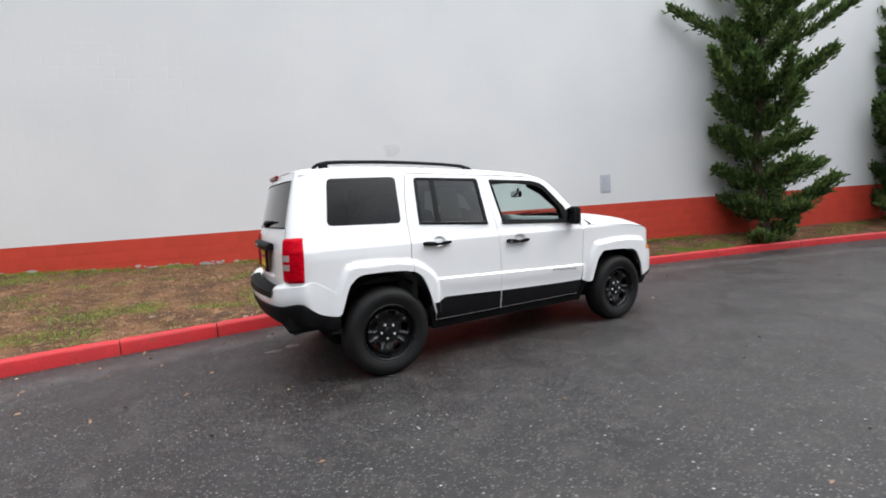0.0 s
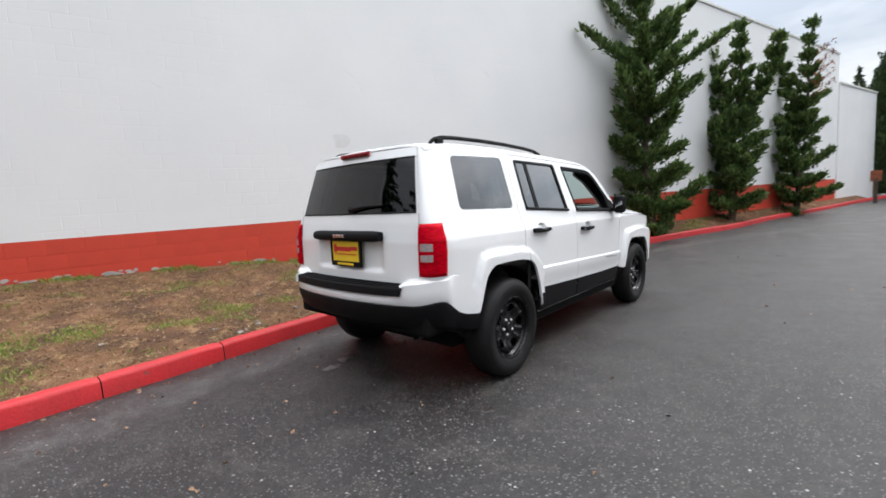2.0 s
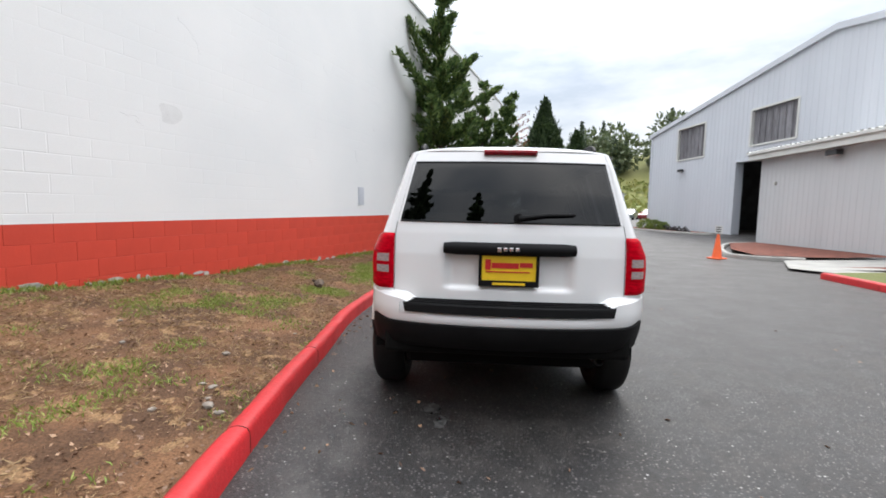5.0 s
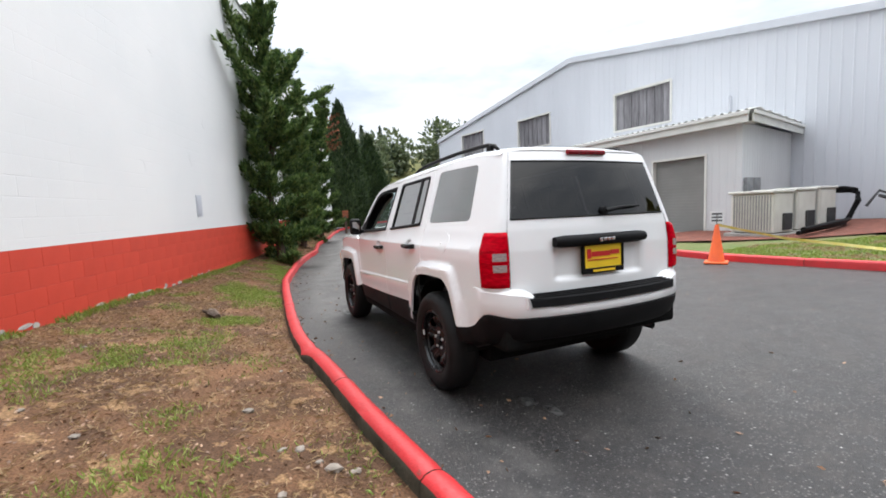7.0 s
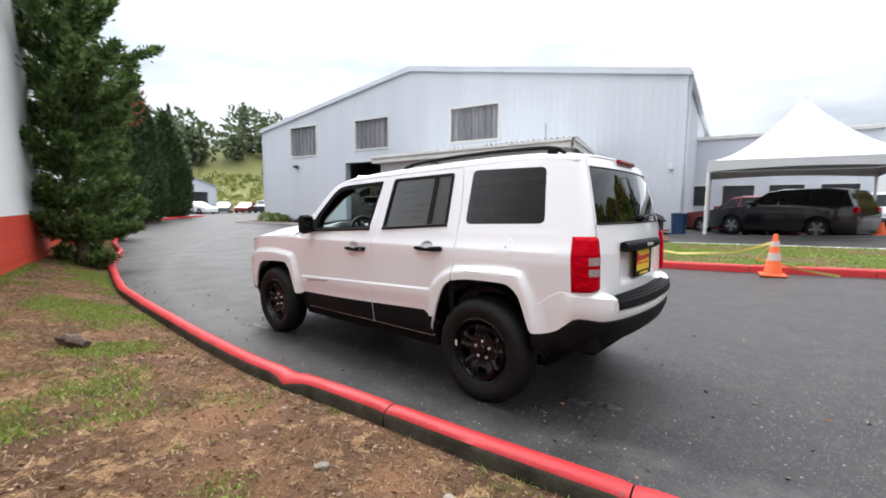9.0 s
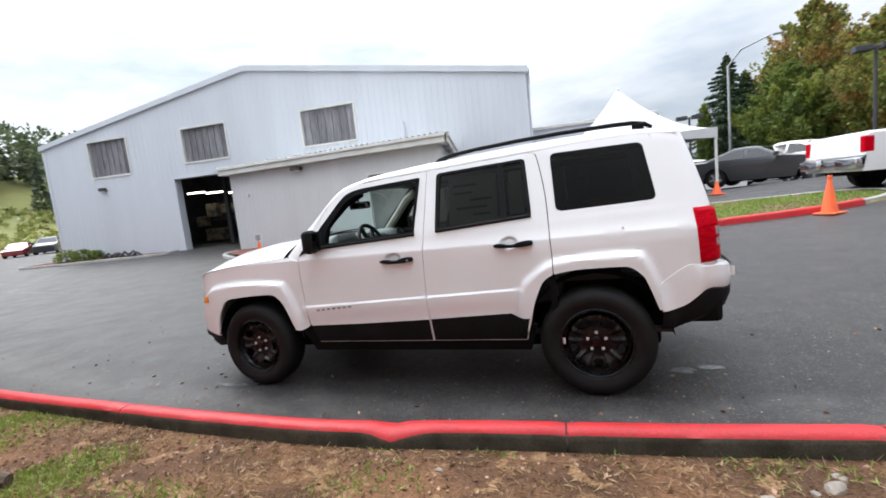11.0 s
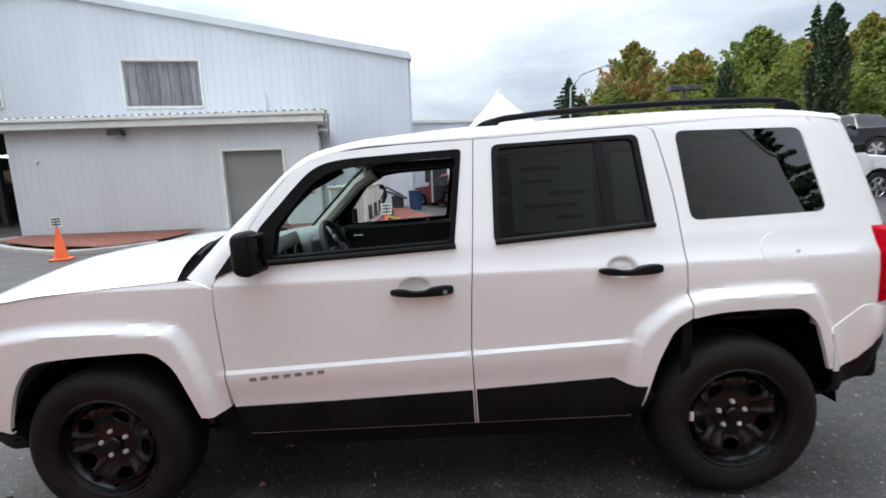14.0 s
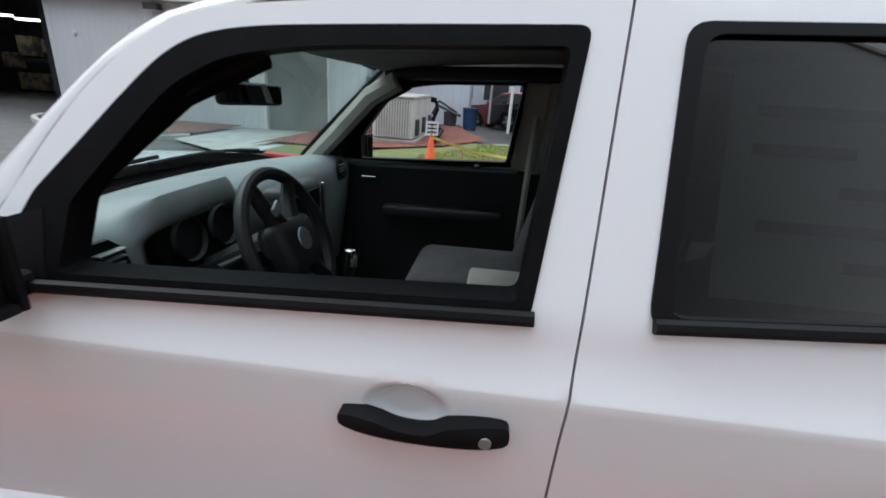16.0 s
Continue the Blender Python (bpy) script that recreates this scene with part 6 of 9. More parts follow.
for sx, ang in ((1.332, 12), (-1.3125, 0)):
    make_wheel(pose(sx, 0.752, 0.345, 0, ang, 0))
    make_wheel(pose(sx, -0.752, 0.345, 0, ang + 25, 180))
part("balance_weight", box(-1.128, -1.112, 0.838, 0.846, 0.345, 0.385, 0.003), M["lug"], car)
# black wheel housings
for sx in (1.3175, -1.3175):
    for sgn in (1, -1):
        bm = bmesh.new()
        n = 20
        prev = None
        for k in range(n + 1):
            a = math.radians(2 + 176 * k / n)
            r = 0.435
            p, q = (sx + r * math.cos(a), sgn * 0.805, 0.36 + r * 0.96 * math.sin(a)), (sx + r * math.cos(a), sgn * 0.40, 0.36 + r * 0.96 * math.sin(a))
            cur = (bm.verts.new(p), bm.verts.new(q))
            if prev:
                bm.faces.new((prev[0], cur[0], cur[1], prev[1]))
            prev = cur
        bm2 = box(sx - 0.46, sx + 0.46, sgn * 0.40, sgn * 0.38, 0.36, 0.82)
        part("wheel_housing", join(bm, bm2), M["shadow_gap"], car, "black wheel housing")

# door mirrors
for sgn in (1, -1):
    hb = box(0.582, 0.668, 0.850, 0.968, 1.066, 1.238, 0.030, 4)
    for v in hb.verts:
        if v.co.x > 0.62:
            k = (v.co.x - 0.62) / 0.07
            v.co.y += -0.016 * k * (1 if v.co.y > 0.91 else -0.4)
            v.co.z += -0.014 * k * (1 if v.co.z > 1.15 else -1)
        v.co.y *= sgn
    mir = part("door_mirror", hb, M["black_plastic"], car, "black door mirror housing", smooth=True)
    gm = moved(box(-0.002, 0.002, -0.038, 0.038, -0.056, 0.056, 0.0), pose(0.5825, sgn * 0.909, 1.152, 0, -5, sgn * -2))
    part("mirror_glass", gm, M["mirror"], mir, "silvered mirror glass")
    rim_ = join(box(-0.018, 0.006, -0.052, -0.039, -0.072, 0.072, 0.004), box(-0.018, 0.006, 0.039, 0.052, -0.072, 0.072, 0.004), box(-0.018, 0.006, -0.039, 0.039, 0.057, 0.072, 0.004), box(-0.018, 0.006, -0.039, 0.039, -0.072, -0.057, 0.004))
    part("mirror_rim", moved(rim_, pose(0.5825, sgn * 0.909, 1.152)), M["black_plastic"], mir, smooth=True)
    am = box(0.605, 0.70, 0.79, 0.89, 1.080, 1.120, 0.012)
    for v in am.verts:
        v.co.y *= sgn
    part("mirror_arm", am, M["black_plastic"], mir)
    side_panel("sail", [(0.80, 1.048), (0.70, 1.185), (0.60, 1.215), (0.585, 1.095), (0.70, 1.082)], [], M["black_plastic"], mir, sgn, step=0.03, off=0.006, lip=0.01)

# inner shell behind the panels, so that the gaps read dark
for sgn in (1, -1):
    for xa in (0.795, -0.228, -1.085):
        side_panel("door_shut", [(xa - 0.02, 0.40), (xa + 0.02, 0.40), (xa + 0.02, 0.99), (xa - 0.02, 0.99)], [], M["shadow_gap"], car, sgn, step=0.1, off=-0.02, lip=0)
    side_panel("door_shut", [(-0.255, 0.99), (-0.20, 0.99), (-0.23, 1.55), (-0.295, 1.55)], [], M["shadow_gap"], car, sgn, step=0.1, off=-0.02, lip=0)
    side_panel("door_shut", [(-1.11, 0.99), (-1.06, 0.99), (-1.02, 1.56), (-1.06, 1.56)], [], M["shadow_gap"], car, sgn, step=0.1, off=-0.02, lip=0)
    side_panel("inner_side", [(0.83, 0.30), (0.83, 1.0), (0.60, 1.075), (-1.72, 1.13), (-1.72, 0.95), (-1.05, 0.90), (-0.86, 0.62), (-0.83, 0.30)], [], M["trim_dark"], car, sgn, step=0.15, off=-0.045, lip=0, label="dark inner door trim")
    for a, b, w in (((-0.235, 1.11), (-0.255, 1.56), 0.05), ((-1.06, 1.12), (-1.05, 1.58), 0.06)):
        side_panel("inner_pillar", [(a[0] - w, a[1]), (b[0] - w, b[1]), (b[0] + w, b[1]), (a[0] + w, a[1])], [], M["pillar_trim"], car, sgn, step=0.08, off=-0.05, lip=0.02, label="grey pillar trim")
    part("inner_a_pillar", tube([(0.845, sgn * 0.715, 1.06), (0.655, sgn * 0.672, 1.24), (0.475, sgn * 0.610, 1.41), (0.345, sgn * 0.575, 1.48)], 0.044, 8), M["pillar_trim"], car, "pale windscreen pillar trim", smooth=True)
    part("pillar_flange", tube([(0.825, sgn * 0.748, 1.06), (0.632, sgn * 0.705, 1.24), (0.452, sgn * 0.642, 1.41), (0.315, sgn * 0.605, 1.482)], 0.043, 8), M["frame_black"], car, "black door opening flange", smooth=True)
    part("roof_side_trim", tube([(0.40, sgn * 0.590, 1.510), (-0.3, sgn * 0.600, 1.530), (-1.0, sgn * 0.575, 1.545), (-1.65, sgn * 0.535, 1.54)], 0.03, 8), M["trim_dark"], car, smooth=True)


def liner_pt(s, t):
    x, y, z = roof_pt(0.02 + 0.95 * s, 0.05 + 0.9 * t)
    return (x, y, z - 0.035)


grid_mesh("headliner", 16, 14, liner_pt, M["headliner"], car, "beige-grey cloth headliner")
# cabin
part("cabin_floor", box(-1.75, 0.95, -0.74, 0.74, 0.38, 0.42), M["trim_dark"], car, "dark carpeted floor")
part("load_floor", box(-1.95, -1.05, -0.62, 0.62, 0.70, 0.74), M["trim_dark"], car)


def dash_pt(s, t):
    q = 2 * t - 1
    pr = [(0.905, 1.055), (0.84, 1.100), (0.77, 1.126), (0.69, 1.130), (0.645, 1.100), (0.63, 1.045), (0.64, 0.93), (0.66, 0.80), (0.69, 0.60)]
    k = s * (len(pr) - 1)
    x, z = (glide([(i, p[j]) for i, p in enumerate(pr)], k) for j in (0, 1))
    z += 0.058 * (1 - abs(q) ** 3) * max(0.0, 1 - k / 3) ** 1.3
    y = q * 0.755
    brow = float(sstep((0.235 - abs(y - 0.34)) / 0.10))
    lift = max(0.0, 1 - abs(k - 3.2) / 1.7)
    sink = float(sstep((k - 4.3) / 0.5)) * (1 - float(sstep((k - 6.2) / 0.6)))
    return (x + 0.08 * (1 - q * q) * (1 - s) - 0.055 * brow * lift + 0.05 * brow * sink, y, z + 0.042 * brow * lift)


dash = grid_mesh("dashboard", 40, 60, dash_pt, M["dash"], car, "grey-green dashboard", sharp=50)
part("instrument_panel", moved(lathe([(0.0, 0.0), (0.98, 0.0), (1.0, -0.01), (1.0, -0.05)], 36), pose(0.652, 0.34, 1.045, 0, -82, 0) @ Matrix.Diagonal((0.082, 0.175, 1, 1))), M["rubber"], dash, "black instrument panel", smooth=True)
for y in (0.41, 0.27):
    part("dial_ring", moved(lathe([(0.052, 0.0), (0.056, 0.012), (0.060, 0.0)], 24), pose(0.648, y, 1.045, 0, -82, 0)), M["trim_dark"], dash, smooth=True)
part("centre_panel", moved(box(-0.04, 0.06, -0.15, 0.13, -0.22, 0.13, 0.03, 3), pose(0.575, -0.03, 0.985)), M["trim_dark"], dash, "black centre stack with radio", smooth=True)
part("radio_screen", box(0.528, 0.536, -0.13, 0.08, 1.00, 1.09, 0.004), M["rubber"], dash)
part("stack_trim", box(0.522, 0.534, -0.172, -0.158, 0.85, 1.10, 0.003), M["chrome"], dash, "bright stack trim")
part("stack_trim", box(0.522, 0.534, 0.100, 0.108, 0.85, 1.00, 0.003), M["chrome"], dash, "bright stack trim")
for y in (0.655, -0.655):
    v = part("air_vent", moved(lathe([(0.0, 0.0), (0.040, 0.002), (0.045, 0.008), (0.049, 0.0)], 8), pose(0.636, y, 1.072, 0, -72, 0) @ pose(0, 0, 0, 0, 0, 22.5)), M["rubber"], dash, "black slatted air vent")
    for k in range(4):
        part("vent_slat", box(0.622 - 0.004 * k + 0.006, 0.628 + 0.006, y - 0.032, y + 0.032, 1.048 + k * 0.015, 1.051 + k * 0.015), M["dash"], v)
# steering wheel
SW = pose(0.398, 0.36, 1.045, 0, -68, 0)
ringp = [(0.182 * math.cos(a), 0.182 * math.sin(a), 0) for a in np.linspace(0, math.tau, 41)]
sw = part("steering_wheel", moved(tube(ringp, 0.0165, 10, caps=False), SW), M["trim_dark"], car, "black four-spoke steering wheel", smooth=True)
part("wheel_boss", moved(join(box(-0.075, 0.060, -0.085, 0.085, -0.03, 0.035, 0.025, 3)), SW), M["trim_dark"], sw, smooth=True)
part("boss_emblem", moved(lathe([(0.03, 0.036), (0.028, 0.040), (0.0, 0.041)], 18), SW), M["grey_metal"], sw)
for sa in (25, 155, -35, 215):
    a = radians(sa)
    part("spoke", moved(tube([(0.05 * math.cos(a), 0.05 * math.sin(a), 0.0), (0.12 * math.cos(a), 0.12 * math.sin(a), -0.004), (0.178 * math.cos(a), 0.178 * math.sin(a), 0)], [0.026, 0.020, 0.016], 8), SW), M["trim_dark"], sw, smooth=True)
for sa in (25, 155):
    a = radians(sa)
    part("spoke_button", moved(box(-0.012, 0.012, -0.022, 0.022, 0.018, 0.030, 0.005), SW @ pose(0.105 * math.cos(a), 0.105 * math.sin(a), 0, 0, 0, sa)), M["grey_metal"], sw, "grey switch pad")
part("steering_column", tube([(0.46, 0.36, 1.03), (0.62, 0.36, 0.94)], 0.045, 10), M["trim_dark"], car)
part("column_stalk", join(tube([(0.48, 0.38, 1.02), (0.47, 0.56, 1.04)], 0.009, 8), tube([(0.48, 0.34, 1.02), (0.47, 0.17, 1.04)], 0.009, 8)), M["trim_dark"], car)
# console, gear lever
con = part("centre_console", join(box(-0.45, 0.55, -0.12, 0.12, 0.40, 0.66, 0.03, 3), box(-0.46, -0.04, -0.11, 0.11, 0.66, 0.81, 0.03, 3)), M["trim_dark"], car, "black centre console", smooth=True)
part("armrest_pad", box(-0.43, -0.04, -0.105, 0.105, 0.812, 0.848, 0.015, 3), M["pillar_trim"], con, "grey armrest pad", smooth=True)
part("gear_lever", tube([(0.40, 0.0, 0.66), (0.38, 0.0, 0.80), (0.37, 0, 0.85)], [0.012, 0.012, 0.024], 10), M["trim_dark"], con, smooth=True)
part("gear_knob", moved(lathe([(0.0, -0.03), (0.022, -0.02), (0.026, 0.01), (0.018, 0.035), (0, 0.04)], 14), pose(0.37, 0, 0.87)), M["chrome"], con, "bright gear knob", smooth=True)
part("gear_plate", box(0.30, 0.48, -0.05, 0.05, 0.661, 0.668, 0.003), M["grey_metal"], con)


def seat(y, x0, w=0.50):
    bm = box(x0 - 0.25, x0 + 0.27, y - w / 2, y + w / 2, 0.57, 0.765, 0.06, 4)
    s = part("seat", bm, M["seat_cloth"], car, "dark cloth bucket seat", smooth=True)
    bb = box(-0.06, 0.07, -w / 2, w / 2, 0.0, 0.62, 0.055, 4)
    for v in bb.verts:
        v.co.y *= 1 - 0.22 * max(0, v.co.z - 0.25) / 0.4
        if abs(v.co.y) > 0.12:
            v.co.x += 0.035 * min(1, (abs(v.co.y) - 0.12) / 0.1)
    part("seat_back", moved(bb, pose(x0 - 0.24, y, 0.66, 0, -14, 0)), M["seat_cloth"], s, smooth=True)
    part("headrest", moved(box(-0.045, 0.045, -0.13, 0.13, 0.0, 0.19, 0.04, 4), pose(x0 - 0.42, y, 1.29, 0, -8, 0)), M["seat_cloth"], s, smooth=True)
    part("headrest_post", join(tube([(x0 - 0.395, y - 0.06, 1.22), (x0 - 0.415, y - 0.06, 1.32)], 0.006), tube([(x0 - 0.395, y + 0.06, 1.22), (x0 - 0.415, y + 0.06, 1.32)], 0.006)), M["chrome"], s)
    return s


seat(0.36, -0.05)
seat(-0.36, -0.05)
rb = part("rear_bench", box(-1.12, -0.62, -0.62, 0.62, 0.55, 0.74, 0.05, 4), M["seat_cloth"], car, "dark cloth rear bench", smooth=True)
for y, w in ((0.33, 0.58), (-0.28, 0.68)):
    part("bench_back", moved(box(-0.07, 0.07, -w / 2, w / 2, 0, 0.56, 0.05, 4), pose(-1.10, y, 0.70, 0, -16, 0)), M["seat_cloth"], rb, smooth=True)
for y in (0.36, -0.36):
    part("headrest", moved(box(-0.04, 0.04, -0.12, 0.12, 0, 0.16, 0.035, 4), pose(-1.265, y, 1.24, 0, -8, 0)), M["seat_cloth"], rb, smooth=True)
# cabin mirror, door trim of the far side
part("cabin_mirror", join(moved(box(-0.018, 0.018, -0.125, 0.125, -0.034, 0.034, 0.016, 3), pose(0.675, 0.02, 1.395, 0, 0, -16)), tube([(0.685, 0.02, 1.41), (0.70, 0.01, 1.46)], 0.012, 8)), M["rubber"], car, "black cabin mirror", smooth=True)
part("mirror_face", moved(box(-0.0205, -0.0185, -0.112, 0.112, -0.026, 0.026), pose(0.675, 0.02, 1.395, 0, 0, -16)), M["mirror"], car, "silvered cabin mirror face")
for sgn in (1, -1):
    dt = part("door_armrest", box(-0.15, 0.45, sgn * 0.71, sgn * 0.78, 0.84, 0.90, 0.02, 3), M["trim_dark"], car, smooth=True)
    part("inner_handle", box(0.49, 0.57, sgn * 0.755, sgn * 0.772, 1.015, 1.033, 0.006), M["chrome"], dt, "bright inner door handle")
    # far strip is paler: the belt's reflection is put into its colour
    part("sill_strip", box(-0.20, 0.68, sgn * 0.775, sgn * 0.80, 1.075, 1.108, 0.008), M["dash"] if sgn < 0 else M["rubber"], dt)
    part("lock_button", moved(lathe([(0.018, -0.012), (0.02, 0.0), (0.012, 0.012), (0, 0.014)], 12), pose(-0.01, sgn * 0.755, 1.118)), M["trim_dark"], dt)
    part("seat_belt", tube([(-0.26, sgn * 0.67, 1.36), (-0.24, sgn * 0.72, 0.75)], 0.016, 6), M["pillar_trim"], car, "grey seat belt")
# price sheets behind the left rear glass and papers behind the right one
for x0, x1, z0, z1, y in ((-0.42, -0.76, 1.16, 1.48, 0.745),):
    st = solid("window_sheet", [(x0, 0.745, z0), (x1, 0.745, z0), (x1, 0.655, z1), (x0, 0.655, z1)], [(0, 1, 2, 3)], M["paper"], car, label="pale price sheet inside the glass")
    for k, (a, b, h) in enumerate(((0.10, 0.6, 0.78), (0.10, 0.5, 0.62), (0.45, 0.9, 0.46), (0.15, 0.8, 0.30), (0.50, 0.85, 0.15))):
        zz = z0 + (z1 - z0) * h
        yy = 0.745 + (0.655 - 0.745) * h + 0.002
        solid("print_bar", [(x0 + (x1 - x0) * a, yy, zz), (x0 + (x1 - x0) * b, yy, zz), (x0 + (x1 - x0) * b, yy - 0.004, zz + 0.016), (x0 + (x1 - x0) * a, yy - 0.004, zz + 0.016)], [(0, 1, 2, 3)], M["ink"], st)
st = solid("window_sheet", [(-0.84, 0.738, 1.19), (-0.94, 0.738, 1.19), (-0.93, 0.66, 1.47), (-0.84, 0.66, 1.47)], [(0, 1, 2, 3)], M["paper"], car)
st = solid("window_sheet", [(-0.55, -0.74, 1.19), (-0.75, -0.74, 1.19), (-0.74, -0.665, 1.45), (-0.56, -0.665, 1.45)], [(0, 1, 2, 3)], M["paper"], car)
# ---- trees ----
def sprays(name, centres, dirs, length, width, mat, parent=None, rng=None, label="", bend=0.25):
    """Many small leaves or needle sprays in one mesh: each a bent pair of triangles along its own direction."""
    rng = rng or np.random.RandomState(1)
    c, d = np.asarray(centres, float), np.asarray(dirs, float)
    n = len(c)
    d = d / (np.linalg.norm(d, axis=1, keepdims=True) + 1e-9)
    r = rng.normal(size=(n, 3))
    s = np.cross(d, r)
    s /= np.linalg.norm(s, axis=1, keepdims=True) + 1e-9
    up = np.cross(s, d)
    ln = length * (0.6 + 0.8 * rng.rand(n, 1))
    wd = width * (0.6 + 0.8 * rng.rand(n, 1))
    a = c - d * ln * 0.5
    t = c + d * ln * 0.5 + up * ln * bend
    l_, r_ = c + s * wd * 0.5, c - s * wd * 0.5
    verts = np.stack([a, l_, t, r_], 1).reshape(-1, 3)
    me = bpy.data.meshes.new(name)
    me.vertices.add(4 * n)
    me.vertices.foreach_set("co", verts.ravel())
    idx = np.arange(4 * n).reshape(n, 4)
    tri = np.stack([idx[:, [0, 1, 3]], idx[:, [1, 2, 3]]], 1).reshape(-1, 3)
    me.loops.add(tri.size)
    me.loops.foreach_set("vertex_index", tri.ravel())
    me.polygons.add(len(tri))
    me.polygons.foreach_set("loop_start", np.arange(0, tri.size, 3))
    me.materials.append(mat)
    me.update(calc_edges=True)
    me.validate()
    ob = new(name, me)
    if parent is not None:
        ob.parent = parent
    if label:
        ob["label"] = label
    return ob


def juniper(m, height, radius, seed, forks=(), label="", long_arms=()):
    """An upright juniper: crooked trunk, rising limbs clad in dense tufts, open and ragged towards the top."""
    rng = np.random.RandomState(seed)
    t = thing("juniper_tree", m, label, "tree", "junipers along the wall")
    wood, cen, dirs = [], [], []

    def limb(p0, d, length, r0, tuft, curl=0.5, n=7, spread=0.30):
        pts, p, dd = [Vector(p0)], Vector(p0), Vector(d).normalized()
        for k in range(n):
            dd = (dd + Vector((0, 0, curl / n)) + Vector(rng.normal(size=3)) * 0.07).normalized()
            p = p + dd * length / n
            pts.append(p.copy())
        wood.append(tube(pts, [r0 * (1 - 0.85 * k / n) + 0.004 for k in range(n + 1)], 5, caps=False))
        for _ in range(tuft):
            u = rng.rand() ** 0.6
            k = min(int(u * n), n - 1)
            q = pts[k].lerp(pts[k + 1], u * n - k)
            w = spread * (1.05 - 0.75 * u)
            off = rng.normal(size=3) * w * np.array([0.5, 0.5, 0.42])
            # tufts gather in clumps
            if rng.rand() < 0.7:
                off = np.round(off / 0.13) * 0.13 + rng.normal(size=3) * 0.035
            cen.append((q.x + off[0], q.y + off[1], q.z + off[2]))
            axis = np.array(dd) * 0.7 + off / (w + 0.05) * 0.7 + np.array([0, 0, 0.55]) + rng.normal(size=3) * 0.3
            dirs.append(axis)

    leaders = max(1, len(forks))
    # forks: azimuth in degrees, lean at the tip, share of the height, height where the leader parts from the bush
    for ld, (faz, lean_by, share, zf) in enumerate(forks or ((rng.rand() * 360, 0.10, 1.0, 0.0),)):
        a = radians(faz)
        lean = Vector((math.cos(a), math.sin(a), 0)) * lean_by
        hh = height * share
        tr = [Vector((0.10 * math.sin(z * 1.3 + ld), 0.10 * math.cos(z * 1.7 + seed), z)) + lean * max(0.0, (z - zf) / (hh - zf)) ** 0.8 for z in np.linspace(-0.3, hh, 14)]
        wood.append(tube(tr, [0.115 * (1 - 0.93 * k / 13) + 0.006 for k in range(14)], 8))
        nl = 60 if leaders == 1 else 52 if ld == 0 else 26
        for k in range(nl):
            u = (k + rng.rand() * 0.8) / nl
            low = 0.22 if ld == 0 else zf
            z = low + (hh - 0.20 - low) * u ** (1.3 if ld == 0 else 1.0)
            i = min(int((z + 0.3) / (hh + 0.3) * 13), 12)
            p = tr[i].lerp(tr[i + 1], 0.5)
            az = k * 2.4 + rng.rand()
            v = u if leaders == 1 else (z / hh) ** 0.77
            rr = radius * (np.interp(v, [0, 0.12, 0.35, 0.6, 0.8, 1.0], [0.62, 0.76, 0.84, 0.66, 0.42, 0.13])) * (0.75 + 0.5 * rng.rand())
            if leaders > 1:
                rr *= 0.95 if z < zf + 0.3 else 0.62
            dz = np.interp(v, [0, 0.3, 1], [0.05, 0.35, 0.9])
            limb(p, (math.cos(az), math.sin(az), dz), rr * 1.12, 0.032 * (1 - 0.6 * v), int((1150 if leaders == 1 else 760) * (rr / radius + 0.25)), curl=0.40, spread=0.25 if v < 0.6 else 0.17 if leaders == 1 else 0.15)
        limb(tr[-3], (lean.x * 0.2, lean.y * 0.2, 1), hh * 0.16, 0.02, 130, spread=0.14)
    for az, z, ln in long_arms:
        limb(Vector((0.05, 0.05, z)), (math.cos(az), math.sin(az), 0.22), ln, 0.04, 950, curl=0.55, spread=0.19)
    part("trunk", join(*wood), M["bark"], t, "crooked grey-brown trunk and limbs", smooth=True)
    sprays("crown", cen, dirs, 0.135 if leaders == 1 else 0.16, 0.050 if leaders == 1 else 0.062, M["juniper"], t, rng, "dense dark green scale-leaf tufts")
    return t


def bank_z(x, y):
    ya, yb = lawn_row(x)
    return lawn_z(x, y, ya, yb)


juniper(pose(8.95, 1.22, bank_z(8.95, 1.22) - 0.05), 8.3, 1.42, 3, (), "tall ragged dark green juniper against the white wall", ((2.85, 4.4, 2.4), (-1.5, 4.2, 2.1), (2.6, 5.4, 1.8), (-1.3, 5.4, 1.3), (-0.4, 4.6, 2.0), (-2.2, 3.2, 1.7), (3.0, 3.2, 2.2), (-1.9, 4.9, 1.2)))
juniper(pose(13.8, -0.02, bank_z(13.8, -0.02) - 0.05), 6.9, 1.30, 8, ((92, 0.80, 1.0, 2.5), (-95, 0.30, 0.95, 2.6), (-82, 1.35, 0.86, 2.7)), "forked juniper with twisted leaders by the wall", ((-1.6, 3.6, 1.2), (1.9, 3.1, 1.0)))
j3 = juniper(pose(19.0, -1.55, bank_z(19.0, -1.55) - 0.05), 7.6, 1.40, 14, ((-98, 0.45, 1.0, 3.0), (100, 0.60, 0.86, 3.0)), "forked juniper with a few rusty dead twigs", ((-0.6, 4.2, 1.6),))
dead_r = np.random.RandomState(5)
dc, dd = [], []
for k in range(5):
    b0 = np.array([-0.6, -0.5, 4.6 + 0.35 * k])
    for i in range(45):
        u = dead_r.rand()
        dc.append(b0 + np.array([-0.75 * u, -0.5 * u, 0.25 * u]) + dead_r.normal(size=3) * 0.06)
        dd.append(np.array([-1, -0.6, 0.4]) + dead_r.normal(size=3) * 0.4)
sprays("dead_twigs", dc, dd, 0.16, 0.04, M["bark_red"], j3, dead_r, "rusty dead twigs")


